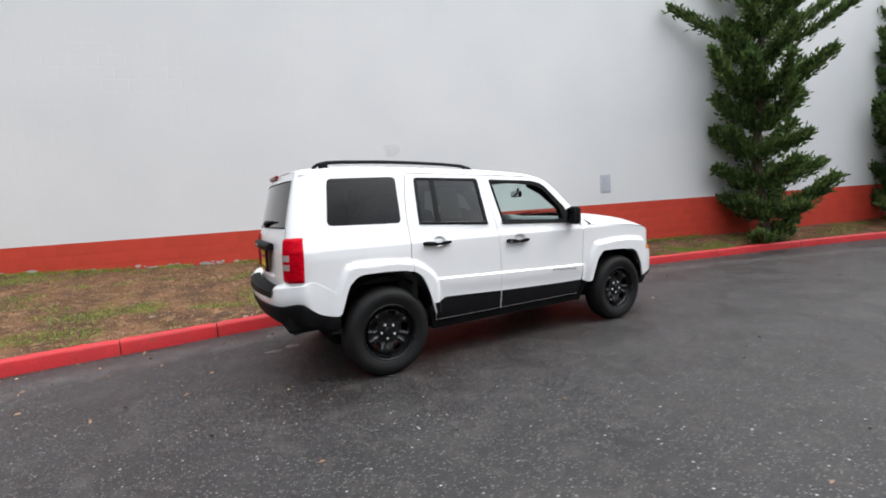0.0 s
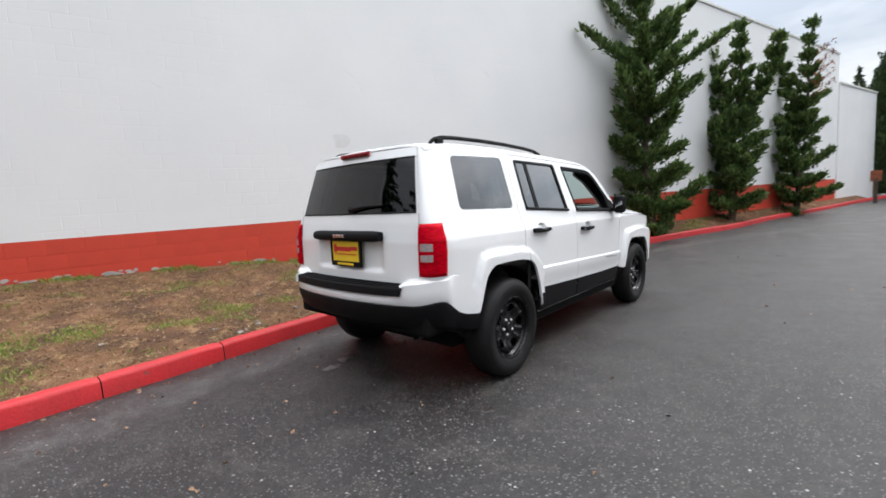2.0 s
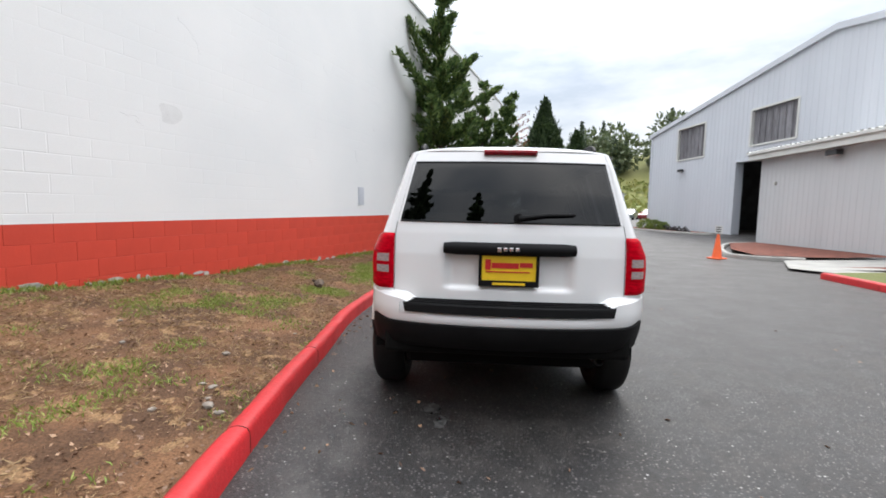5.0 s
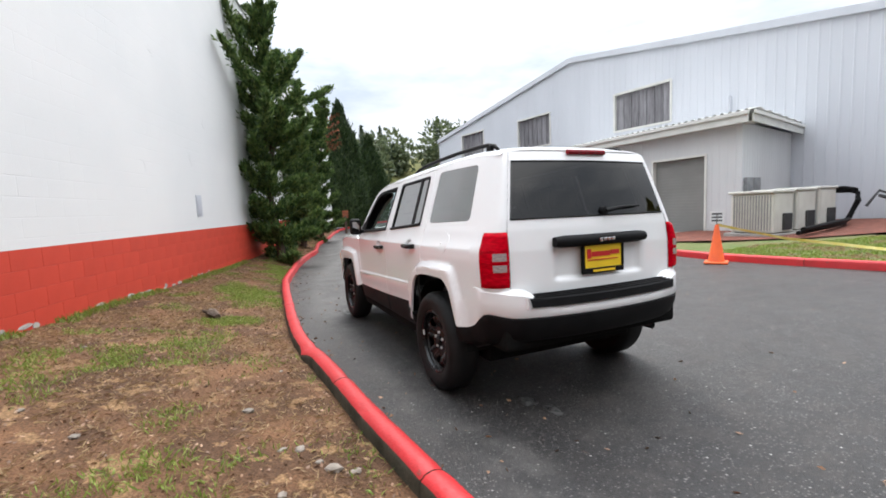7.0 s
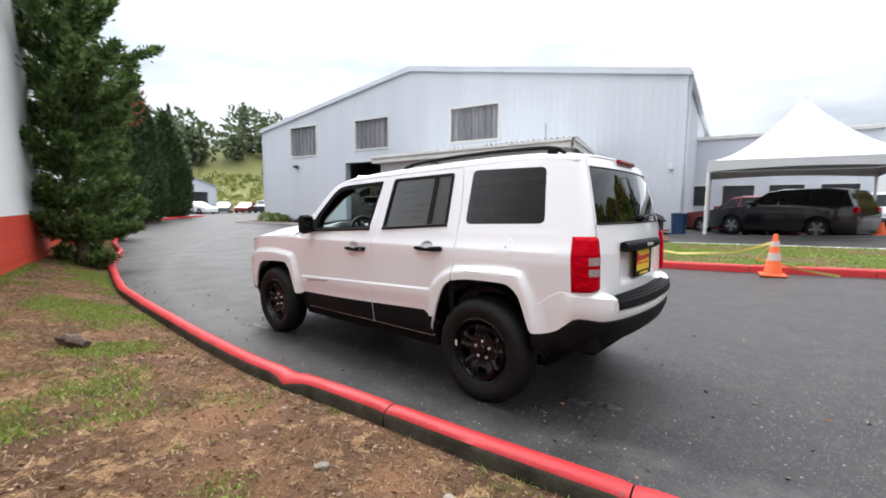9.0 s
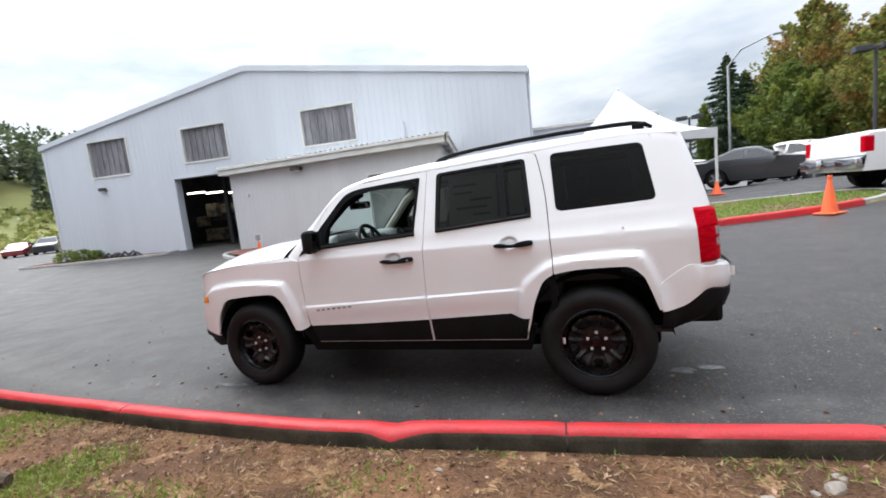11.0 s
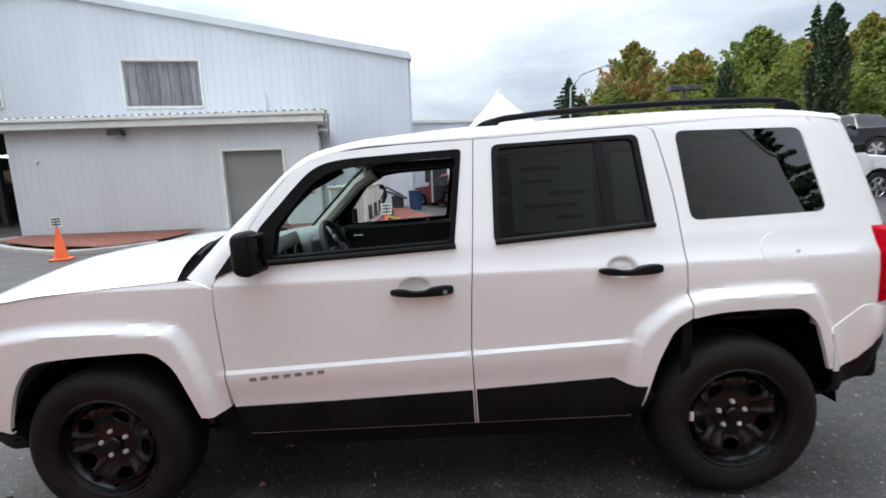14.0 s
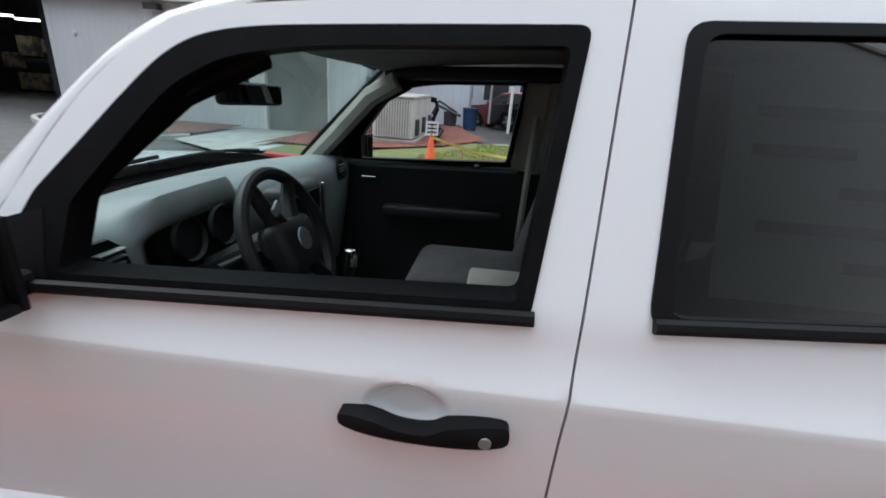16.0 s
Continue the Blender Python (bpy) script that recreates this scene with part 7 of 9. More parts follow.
def cypress(m, height, radius, seed, label):
    rng = np.random.RandomState(seed)
    t = thing("cypress_tree", m, label, "tree", "clipped cypresses at the kerb's end")
    part("trunk", tube([(0, 0, -0.2), (0, 0, height * 0.7)], [0.16, 0.03], 8), M["bark"], t)
    n = 15000
    u = rng.rand(n) ** 0.8
    az = rng.rand(n) * math.tau
    lump = np.array([0.10 * noise.noise(Vector((math.cos(a) * 2.2, math.sin(a) * 2.2, z * 5 + seed))) + 0.06 * noise.noise(Vector((math.cos(a) * 6, math.sin(a) * 6, z * 14))) for a, z in zip(az, u)])
    prof = np.interp(u, [0, 0.06, 0.22, 0.5, 0.75, 0.86, 0.93, 1.0], [0.72, 0.93, 1.0, 0.86, 0.50, 0.26, 0.16, 0.03])
    r = radius * (prof * (1 + 2.3 * lump)) * (1 - 0.22 * rng.rand(n) ** 2)
    c = np.stack([r * np.cos(az), r * np.sin(az), 0.1 + u * height], 1)
    d = np.stack([0.5 * np.cos(az), 0.5 * np.sin(az), np.ones(n)], 1) + rng.normal(size=(n, 3)) * 0.28
    # loose upright shoots that break the outline, longer and sparser near the top
    extra_c, extra_d = [c], [d]
    for k in range(150):
        v, a = rng.rand() ** 0.55, rng.rand() * math.tau
        q = radius * np.interp(v, [0, 0.22, 0.5, 0.75, 0.86, 1.0], [0.85, 1.0, 0.86, 0.50, 0.27, 0.10])
        ln = (0.25 + 0.45 * rng.rand()) * (0.7 + 0.6 * v)
        s = np.linspace(0, 1, 9)[:, None]
        p = np.array([q * math.cos(a), q * math.sin(a), 0.05 + v * height * 0.94]) + s * ln * np.array([0.38 * math.cos(a), 0.38 * math.sin(a), 1.0]) + rng.normal(size=(9, 3)) * 0.035
        extra_c.append(p)
        extra_d.append(np.array([0.4 * math.cos(a), 0.4 * math.sin(a), 1.0]) + rng.normal(size=(9, 3)) * 0.35)
    c, d = np.concatenate(extra_c), np.concatenate(extra_d)
    sprays("crown", c, d, 0.32, 0.11, M["cypress"], t, rng, "dense dark green conical crown", bend=0.1)
    # a solid core, added to stand in for shade inside the crown
    core = [(radius * 0.76 * np.interp(v, [0, 0.06, 0.22, 0.5, 0.8, 0.93, 1.0], [0.70, 0.93, 1.0, 0.84, 0.46, 0.20, 0.02]), 0.12 + v * height * 0.86) for v in np.linspace(0, 1, 14)]
    part("inner_shade", lathe(core, 14), M["cypress"], t, "solid core for the crown's inner shade", smooth=True)
    return t


cypress(pose(34.1, -6.0, ground_z(34.1, -6.0)), 10.8, 2.15, 21, "tall dense dark green conical cypress")
cypress(pose(40.6, -10.2, ground_z(40.6, -10.2)), 9.1, 1.95, 22, "dense dark green conical cypress, lower than its neighbour")


def broad_tree(name, m, height, radius, seed, mat, label, kind="broad", n=5200, leaf=0.30):
    """A leafy tree: tapered trunk, many limbs reaching up and out, and leaves gathered along them, thinning to pointed tips."""
    rng = np.random.RandomState(seed)
    t = thing(name, m, label, "tree", "trees behind the yard")
    lean = rng.normal(size=2) * 0.02 * height
    wood = [tube([(0, 0, -0.3), (lean[0] * 0.4, lean[1] * 0.4, height * 0.45), (lean[0], lean[1], height * 0.93)], [height * 0.018, height * 0.011, 0.02], 7)]
    shape = {"broad": ([0, 0.15, 0.35, 0.6, 0.82, 1.0], [0.80, 1.0, 0.92, 0.66, 0.34, 0.03]),
             "column": ([0, 0.12, 0.4, 0.7, 0.9, 1.0], [0.55, 0.9, 1.0, 0.78, 0.40, 0.05]),
             "conifer": ([0, 0.1, 0.4, 0.7, 0.9, 1.0], [0.85, 1.0, 0.74, 0.42, 0.17, 0.02])}[kind]
    rise = {"broad": 0.95, "column": 1.9, "conifer": 0.05}[kind]
    nb = {"broad": 190, "column": 90, "conifer": 110}[kind]
    per = n // nb
    cen, dirs = [], []
    for k in range(nb):
        u = ((k + rng.rand()) / nb) ** 0.92
        az = k * 2.39996 + rng.normal() * 0.35
        ln = radius * np.interp(u, *shape) * (0.72 + 0.42 * rng.rand())
        z0 = height * (0.10 + 0.80 * u)
        out = np.array([math.cos(az), math.sin(az), 0.0])
        up = rise * (0.75 + 0.5 * rng.rand()) * ln
        up = min(up, height * 1.02 - z0 if kind != "conifer" else up)
        base = np.array([lean[0] * u, lean[1] * u, z0 - up * 0.55])
        # leaves along the limb: full in the middle, fine at the tip
        v = rng.rand(per, 1) ** 0.72
        sag = (0.10 if kind == "conifer" else -0.06) * ln * v * v
        p = base + out * (ln * v) + np.array([0, 0, 1.0]) * (up * v ** 1.25 - sag)
        wide = (0.25 if kind == "broad" else 0.13 if kind == "column" else 0.16) * (0.35 + ln * 0.42) * (1.25 - v)
        p = p + rng.normal(size=(per, 3)) * wide * np.array([1, 1, 0.62 if kind == "conifer" else 0.85])
        cen.append(p)
        dirs.append(out * 0.7 + np.array([0, 0, -0.25 if kind == "conifer" else 0.45]) + rng.normal(size=(per, 3)) * 0.75)
        if k % 4 == 0:
            tip = base + out * ln * 0.8 + np.array([0, 0, up * 0.75])
            wood.append(tube([tuple(base), tuple((base + tip) / 2 + np.array([0, 0, -0.03 * ln])), tuple(tip)], [0.06, 0.04, 0.012], 5))
    part("trunk", join(*wood), M["bark"], t, smooth=True)
    sprays("crown", np.concatenate(cen), np.concatenate(dirs), leaf, leaf * 0.62, mat, t, rng)
    return t


for k, (x, y, h, r, mt, knd, lab) in enumerate((
        (-11.9, -39.0, 11.0, 3.7, "dark_needle", "conifer", "dark green bushy conifer at the yard's edge"),
        (-13.9, -41.4, 9.8, 4.2, "dark_needle", "conifer", "lower dark conifer beside a bushy one"),
        (-17.6, -45.9, 11.6, 3.6, "broad_green", "broad", "pale green broadleaf tree behind others"),
        (-18.5, -40.2, 14.6, 5.2, "broad_autumn", "broad", "tall broadleaf tree turning yellow and rust at its top"),
        (-15.4, -37.0, 9.0, 3.6, "broad_green", "broad", "low green broadleaf tree before a taller one"),
        (-23.5, -41.2, 13.4, 4.8, "broad_autumn", "broad", "broadleaf tree with yellowing leaves between taller ones"),
        (-17.5, -25.0, 8.2, 0.78, "dark_needle", "column", "narrow dark columnar tree"),
        (-22.5, -30.1, 12.0, 5.0, "broad_green", "broad", "tall green pointed broadleaf tree behind parked cars"),
        (-20.3, -33.5, 11.6, 4.2, "broad_autumn", "broad", "broadleaf tree with yellow and green leaves"),
        (-28.4, -33.3, 12.2, 4.4, "broad_autumn", "broad", "broadleaf tree with rusty autumn leaves"),
        (-32.6, -37.6, 16.5, 3.2, "dark_needle", "conifer", "tall dark conifer behind broadleaf trees"),
        (-19.4, -20.0, 9.6, 0.98, "dark_needle", "column", "tall dark green columnar tree behind a parked car"),
        (-28.9, -27.6, 12.0, 4.0, "broad_autumn", "broad", "broadleaf tree with green and rusty leaves"),
        (-24.6, -22.6, 8.8, 3.8, "broad_green", "broad", "green broadleaf tree on the bank"),
        (-32.8, -24.6, 14.6, 3.8, "dark_needle", "conifer", "tall dark conifer at the woods' edge"),
        (-36.0, -29.5, 18.0, 3.8, "dark_needle", "conifer", "tall dark conifer with a thin top"),
        (-36.0, -20.5, 13.0, 4.4, "broad_green", "broad", "large green broadleaf tree"),
        (-47.0, -20, 15.0, 5.0, "broad_green", "broad", "large green broadleaf tree"),
        (-50.0, -8, 13.0, 4.5, "dark_needle", "conifer", "dark conifer across the yard"),
        (-52.0, 4, 14.0, 5.0, "broad_green", "broad", "large green broadleaf tree"),
        (-10.0, -38.0, 7.0, 0.65, "broad_green", "column", "slim green street tree"),
        (-14.0, 5.8, 13.0, 3.0, "dark_needle", "conifer", "tall dark conifer beyond the wall's near end"),
        (-19.0, 1.6, 13.0, 3.2, "dark_needle", "conifer", "dark conifer beyond the wall's near end"),
        (-14.5, 11.5, 14.8, 3.4, "dark_needle", "conifer", "tall dark conifer beyond the wall's near end"),
        (-52.0, 16, 12.2, 4.6, "dark_needle", "conifer", "dark conifer across the yard"))):
    broad_tree("tree", pose(x, y, ground_z(x, y)), h, r, 40 + k, M[mt], lab, knd, n=(34000 if knd == "broad" else 24000) if h > 8.5 else 14000, leaf=0.25 if knd == "broad" else 0.19)

# ---- the hill with its far woods ----


def hill_h(x, y):
    """Height of the hillside far beyond the yard."""
    d = math.hypot(x - 40, (y + 18) * 1.0)
    a = math.atan2(y + 18, x - 40)
    rise = 1 / (1 + math.exp(-(x * 0.86 - y * 0.30 - 88) / 9))
    return 17 * rise * (0.75 + 0.5 * noise.noise(Vector((x * 0.02, y * 0.02, 1)))) + 1.2 * noise.noise(Vector((x * 0.08, y * 0.08, 4))) * rise - 0.6


hv, hf = [], []
NX, NY = 56, 70
for i in range(NX):
    for j in range(NY):
        x, y = 58 + i * 3.2, -150 + j * 3.6
        hv.append((x, y, hill_h(x, y)))
hf = [(i * NY + j, (i + 1) * NY + j, (i + 1) * NY + j + 1, i * NY + j + 1) for i in range(NX - 1) for j in range(NY - 1)]
hill = solid("hillside", hv, hf, M["hill"], smooth=True)
tagged(hill, "grassy yellow-green hillside beyond the yard", "hill", kind="structure")
rng = np.random.RandomState(77)
cen, dirs, cen2, dirs2, cen3, dirs3 = [], [], [], [], [], []
for k in range(620):
    x, y = 62 + 110 * rng.rand(), -140 + 230 * rng.rand()
    s = x * 0.86 - y * 0.30
    if s > 92 + 6 * noise.noise(Vector((x * 0.05, y * 0.05, 7))):
        h = 5 + 8 * rng.rand()
        dark = rng.rand() < 0.36
        n = 300
        v = rng.normal(size=(n, 3))
        v /= np.linalg.norm(v, axis=1, keepdims=True)
        u = rng.rand(n, 1)
        if dark:
            c = np.array([x, y, hill_h(x, y)]) + v * np.array([1, 1, 0]) * (1 - u) * h * 0.20 + np.array([0, 0, 1]) * (u * h)
        else:
            lum = np.round(v * 2) / 2
            c = np.array([x, y, hill_h(x, y) + h * 0.55]) + (v * 0.6 + lum * 0.4) * np.array([h * 0.36, h * 0.36, h * 0.42]) * (0.7 + 0.4 * u)
        (cen2 if dark else cen).append(c)
        (dirs2 if dark else dirs).append(v)
for k in range(4200):
    x, y = 62 + 45 * rng.rand(), -130 + 210 * rng.rand()
    s = x * 0.86 - y * 0.30
    if 70 < s < 96:
        n = 5
        cen3.append(np.array([x, y, hill_h(x, y) + 0.2]) + rng.normal(size=(n, 3)) * np.array([0.6, 0.6, 0.25]))
        dirs3.append(rng.normal(size=(n, 3)) + np.array([0, 0, 1.0]))
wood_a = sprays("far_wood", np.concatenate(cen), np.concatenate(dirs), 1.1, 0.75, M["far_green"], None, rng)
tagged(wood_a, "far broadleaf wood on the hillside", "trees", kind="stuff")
wood_b = sprays("hazed_conifers", np.concatenate(cen2), np.concatenate(dirs2), 1.0, 0.55, M["far_dark"], None, rng)
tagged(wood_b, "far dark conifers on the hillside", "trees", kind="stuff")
scrub = sprays("hillside_scrub", np.concatenate(cen3), np.concatenate(dirs3), 1.15, 0.7, M["meadow"], None, rng)
tagged(scrub, "yellow-green scrub on the hillside", "shrubs", kind="stuff")

# ---- the low white wing past the wall's end, the shed, the red post ----
wing = thing("wall_wing", pose(25.9, -2.9, 0, 0, 0, WANG), "lower white block wing past the long wall", "wall", kind="structure")
part("wing_wall", box(0.02, 6.2, 0.05, 0.4, -0.4, 5.75), M["wall_white"], wing)
part("wing_end", box(5.9, 6.2, 0.4, 8, -0.4, 5.75), M["wall_white"], wing)
part("wing_cap", box(0.0, 6.25, 0.0, 0.45, 5.75, 5.85, 0.01), M["trim_white"], wing)
shed = thing("garage", pose(56.0, -17.9, ground_z(56, -17.9), 0, 0, 108) @ Matrix.Diagonal((1.15, 1.15, 1.15, 1)), "small white garage with an open dark bay", "building")
part("wall", join(box(-2.6, -1.5, -0.1, 0.1, 0, 3.0), box(1.3, 2.6, -0.1, 0.1, 0, 3.0), box(-1.5, 1.3, -0.1, 0.1, 2.3, 3.0), box(-2.6, -2.4, -6, -0.1, 0, 3.0), box(2.4, 2.6, -6, -0.1, 0, 3.0), box(-2.6, 2.6, -6.1, -5.9, 0, 3.0)), M["siding"], shed, "white metal walls")
solid("gable", [(-2.7, 0.1, 3.0), (2.7, 0.1, 3.0), (0, 0.1, 3.75)], [(0, 1, 2)], M["siding"], shed)
solid("roof", [(-2.8, 0.2, 2.98), (0, 0.2, 3.82), (0, -6.2, 3.82), (-2.8, -6.2, 2.98), (2.8, 0.2, 2.98), (2.8, -6.2, 2.98), (-2.8, 0.2, 2.90), (0, 0.2, 3.74), (2.8, 0.2, 2.90)], [(0, 1, 2, 3), (1, 4, 5, 2), (0, 6, 7, 1), (1, 7, 8, 4)], M["metal_roof"], shed)
part("bay_back", box(-1.5, 1.3, -5.5, -5.4, 0, 2.3), M["dark_room"], shed)
post = thing("sign_post", pose(25.6, -4.25, ground_z(25.6, -4.25)), "low brown post with a red sign at the kerb", "sign")
part("post", box(-0.07, 0.07, -0.07, 0.07, 0, 1.2, 0.01), M["bark"], post)
part("sign_panel", box(-0.04, 0.04, -0.2, 0.2, 1.05, 1.55, 0.01), M["bark_red"], post, "faded rust-red panel")

# ---- traffic cones ----
def cone(m, height, label, sign=False, band=False, top_flag=False):
    t = thing("traffic_cone", m, label, "cone", "traffic cones")
    part("base", box(-0.185, 0.185, -0.185, 0.185, 0.0, 0.035, 0.012), M["cone"], t)
    part("body", lathe([(0.135, 0.034), (0.128, 0.05), (0.030, height - 0.01), (0.026, height), (0.0, height)], 24), M["cone"], t, smooth=True)
    if band:
        part("reflective_band", lathe([(0.098, 0.26), (0.080, 0.39)], 24, caps=False), M["cone_band"], t, "pale reflective band")
        part("reflective_band", lathe([(0.0655, 0.49), (0.053, 0.58)], 24, caps=False), M["cone_band"], t, "pale reflective band")
    if sign:
        part("sign_stick", tube([(0, 0, height - 0.05), (0, 0, height + 0.20)], 0.008, 6), M["bark"], t)
        s = part("sign_sheet", box(-0.11, 0.11, -0.003, 0.003, height + 0.02, height + 0.24), M["paper"], t, "white paper sign")
        for k in range(3):
            part("print_bar", box(-0.08, 0.08, 0.0035, 0.006, height + 0.06 + 0.06 * k, height + 0.085 + 0.06 * k), M["ink"], s)
    if top_flag:
        part("tape_knot", box(-0.035, 0.035, -0.03, 0.03, height - 0.02, height + 0.06, 0.012), M["cone"], t)
    return t


def on_ground(x, y, rz=0):
    return pose(x, y, ground_z(x, y) + 0.003, 0, 0, rz)


cone(on_ground(0.97, -5.74, 30), 0.70, "bright orange cone with a white paper sign", sign=True)
cone(on_ground(-2.46, -5.92, 10), 0.70, "weathered orange cone with pale bands and yellow tape", band=True)
cone(on_ground(8.25, -6.80, 25), 0.70, "bright orange cone with a white sheet on top", sign=True)
cone(on_ground(-5.47, -6.50, 40), 0.66, "orange cone beside the lawn island's nose", top_flag=True)
cone(on_ground(-9.15, -7.60, 15), 0.62, "orange cone beside the white pickup", top_flag=True)
for x, y in ((-4.5, -15.6), (-3.9, -19.9), (-5.0, -12.4)):
    cone(on_ground(x, y, 20), 0.42, "small orange cone among the parked cars")


def tape(name, pts, label, w=0.05):
    """A flat ribbon of tape slung between points."""
    p = smooth_line([(a[0], a[1]) for a in pts], 0.15)
    zt = [(0, pts[0][2])]
    tot = [0.0]
    for a, b in zip(pts, pts[1:]):
        tot.append(tot[-1] + math.hypot(b[0] - a[0], b[1] - a[1]))
    zl = [(s, q[2]) for s, q in zip(tot, pts)]
    run, vs = 0.0, []
    for i, q in enumerate(p):
        if i:
            run += (q - p[i - 1]).length
        z = lerp(zl, run)
        tw = 0.5 * math.sin(run * 2.1)
        vs += [(q.x, q.y - w / 2 * math.sin(tw), z - w / 2 * math.cos(tw)), (q.x, q.y + w / 2 * math.sin(tw), z + w / 2 * math.cos(tw))]
    fs = [(2 * i, 2 * i + 2, 2 * i + 3, 2 * i + 1) for i in range(len(p) - 1)]
    ob = solid(name, vs, fs, M["tape"], smooth=True)
    return tagged(ob, label, "tape")


tape("barrier_tape", [(0.97, -5.74, 0.78), (0.3, -6.6, 0.50), (-0.8, -7.3, 0.32), (-1.8, -6.8, 0.45), (-2.46, -5.92, 0.75)], "yellow barrier tape slung between two cones")
tape("barrier_tape", [(-2.46, -5.92, 0.75), (-2.2, -6.05, 0.45), (-2.9, -6.1, 0.30), (-3.3, -6.15, 0.245)], "loose yellow barrier tape lying by a cone", 0.04)
tape("barrier_rope", [(-6.3, -7.0, 0.44), (-7.6, -7.4, 0.47), (-8.5, -7.5, 0.52), (-8.9, -7.55, 0.75), (-9.15, -7.6, 1.05)], "pale yellow rope from the island to a cone", 0.03)

# ---- outdoor cooling units by the annex ----
for k in range(3):
    y0 = -9.35 - 0.98 * k
    u = thing("cooling_unit", pose(2.50, y0 - 0.42, ground_z(2.15, y0) + 0.14), "beige outdoor cooling unit with vertical grille bars", "air conditioner", "cooling units in a row")
    part("plinth", box(-0.60, 0.60, -0.50, 0.50, -0.10, 0.04, 0.01), M["concrete"], u)
    part("cabinet", box(-0.50, 0.50, -0.42, 0.38, 0.06, 1.02, 0.03), M["hvac"], u)
    part("lid", box(-0.53, 0.53, -0.45, 0.45, 1.02, 1.08, 0.015), M["hvac"], u)
    part("grille_back", box(-0.44, 0.44, 0.381, 0.40, 0.12, 0.97), M["grey_metal"], u)
    for i in range(14):
        x = -0.42 + i * 0.0645
        part("grille_bar", box(x - 0.013, x + 0.013, 0.401, 0.425, 0.10, 0.99, 0.004, 1), M["hvac"], u)
    part("control_box", box(-0.56, -0.50, -0.30, 0.02, 0.12, 0.52, 0.01), M["dark_metal"], u, "dark control box")
    part("side_grille", box(-0.512, -0.502, 0.08, 0.34, 0.15, 0.95), M["hvac"], u)
pipes = thing("insulated_pipes", pose(0, 0, 0), "black insulated pipes from the wall to cooling units", "pipes")
gz0 = ground_z(1.2, -12.5)
for k in range(2):
    o = 0.09 * k
    part("pipe", tube([(3.9 - o, -13.6, 1.36 - o), (2.35 - o, -13.4, 1.35 - o), (2.02 - o * 0.5, -13.2, 1.30 - o), (1.95 - o * 0.5, -13.1, 1.0), (2.15 - o, -13.0, gz0 + 0.14 + o), (1.86 - o, -12.2, gz0 + 0.16 + o), (1.52 - o, -10.7, gz0 + 0.16 + o), (1.44 - o, -9.3, gz0 + 0.10 + o)], 0.05, 8), M["black_plastic"], pipes, smooth=True)
for yy in (-11.15, -11.75):
    bx = thing("electric_box", pose(AX0 - 0.02 - (yy - AY) * 0.244, yy, 1.55), "small grey electric box on the annex side wall", "electric box")
    part("box_body", box(-0.12, 0.0, -0.15, 0.15, -0.22, 0.22, 0.01), M["grey_metal"], bx)
    part("conduit", tube([(-0.05, 0, -0.22), (-0.05, 0, -1.2)], 0.018, 6), M["grey_metal"], bx)
M["blue_bin"] = surf("blue_barrel_plastic", (0.035, 0.085, 0.20), (0.028, 0.065, 0.15), scale=5, rough=0.45, bump=0.05)
frame_bits = thing("scrap_pile", pose(1.0, -15.3, ground_z(1.0, -15.3)), "dark scrap and grey bins heaped by the corner", "scrap")
part("bin", lathe([(0.24, 0), (0.28, 0.75), (0.30, 0.78), (0.0, 0.80)], 16), M["blue_bin"], frame_bits, "blue plastic barrel", smooth=True)
part("bin", moved(lathe([(0.22, 0), (0.25, 0.6), (0.0, 0.62)], 16), pose(0.7, 0.3, 0)), M["dark_metal"], frame_bits, smooth=True)
part("bent_frame", join(tube([(0.5, 0.2, 0.6), (1.1, 0.6, 0.95), (1.3, 0.8, 0.5)], 0.04, 6), tube([(0.3, 0.7, 0.5), (1.2, 0.3, 0.8)], 0.05, 6)), M["dark_metal"], frame_bits)
# shrubs and dark scrap along the workshop's foot
rng = np.random.RandomState(9)
for k, (x, y, s) in enumerate(((26.4, -11.9, 0.55), (25.2, -12.0, 0.5), (24.4, -12.2, 0.4))):
    t = thing("low_shrub", pose(x, y, ground_z(x, y)), "low dark green shrub at the workshop's foot", "shrub", "shrubs at the workshop")
    v = rng.normal(size=(700, 3))
    v /= np.linalg.norm(v, axis=1, keepdims=True)
    c = v * np.array([s * 1.3, s * 0.9, s * 0.8]) * (0.6 + 0.5 * rng.rand(700, 1)) + np.array([0, 0, s * 0.5])
    sprays("leaves", c, v + rng.normal(size=(700, 3)) * 0.5, 0.13, 0.07, M["broad_green"], t, rng)
    part("stems", join(*[tube([(0, 0, 0), tuple(rng.normal(size=3) * 0.15 + np.array([0, 0, s * 0.7]))], 0.015, 5) for _ in range(4)]), M["bark"], t)
sc = thing("fallen_branches", pose(22.5, -12.3, ground_z(22.5, -12.3)), "heap of dark bent bars along the workshop wall", "scrap")
part("bar", join(*[tube([(i * 0.45 - 1.6, 0.1 * rng.rand(), 0.06), (i * 0.45 - 1.3, 0.2 * rng.rand(), 0.25 + 0.2 * rng.rand()), (i * 0.45 - 0.9, 0.1, 0.08)], 0.06, 6) for i in range(8)]), M["dark_metal"], sc)
sheet("workshop_bed", [(19.4, -13.2), (19.6, -12.0), (23.5, -11.1), (27.3, -10.4), (28.3, -11.2), (28.0, -12.3)], 0.06, M["mulch"], "dark planted bed along the workshop wall", "bed", step=0.5)
BED2 = smooth_line([(19.4, -13.1), (19.6, -11.9), (23.5, -11.0), (27.3, -10.3), (28.4, -11.1), (28.1, -12.2)])
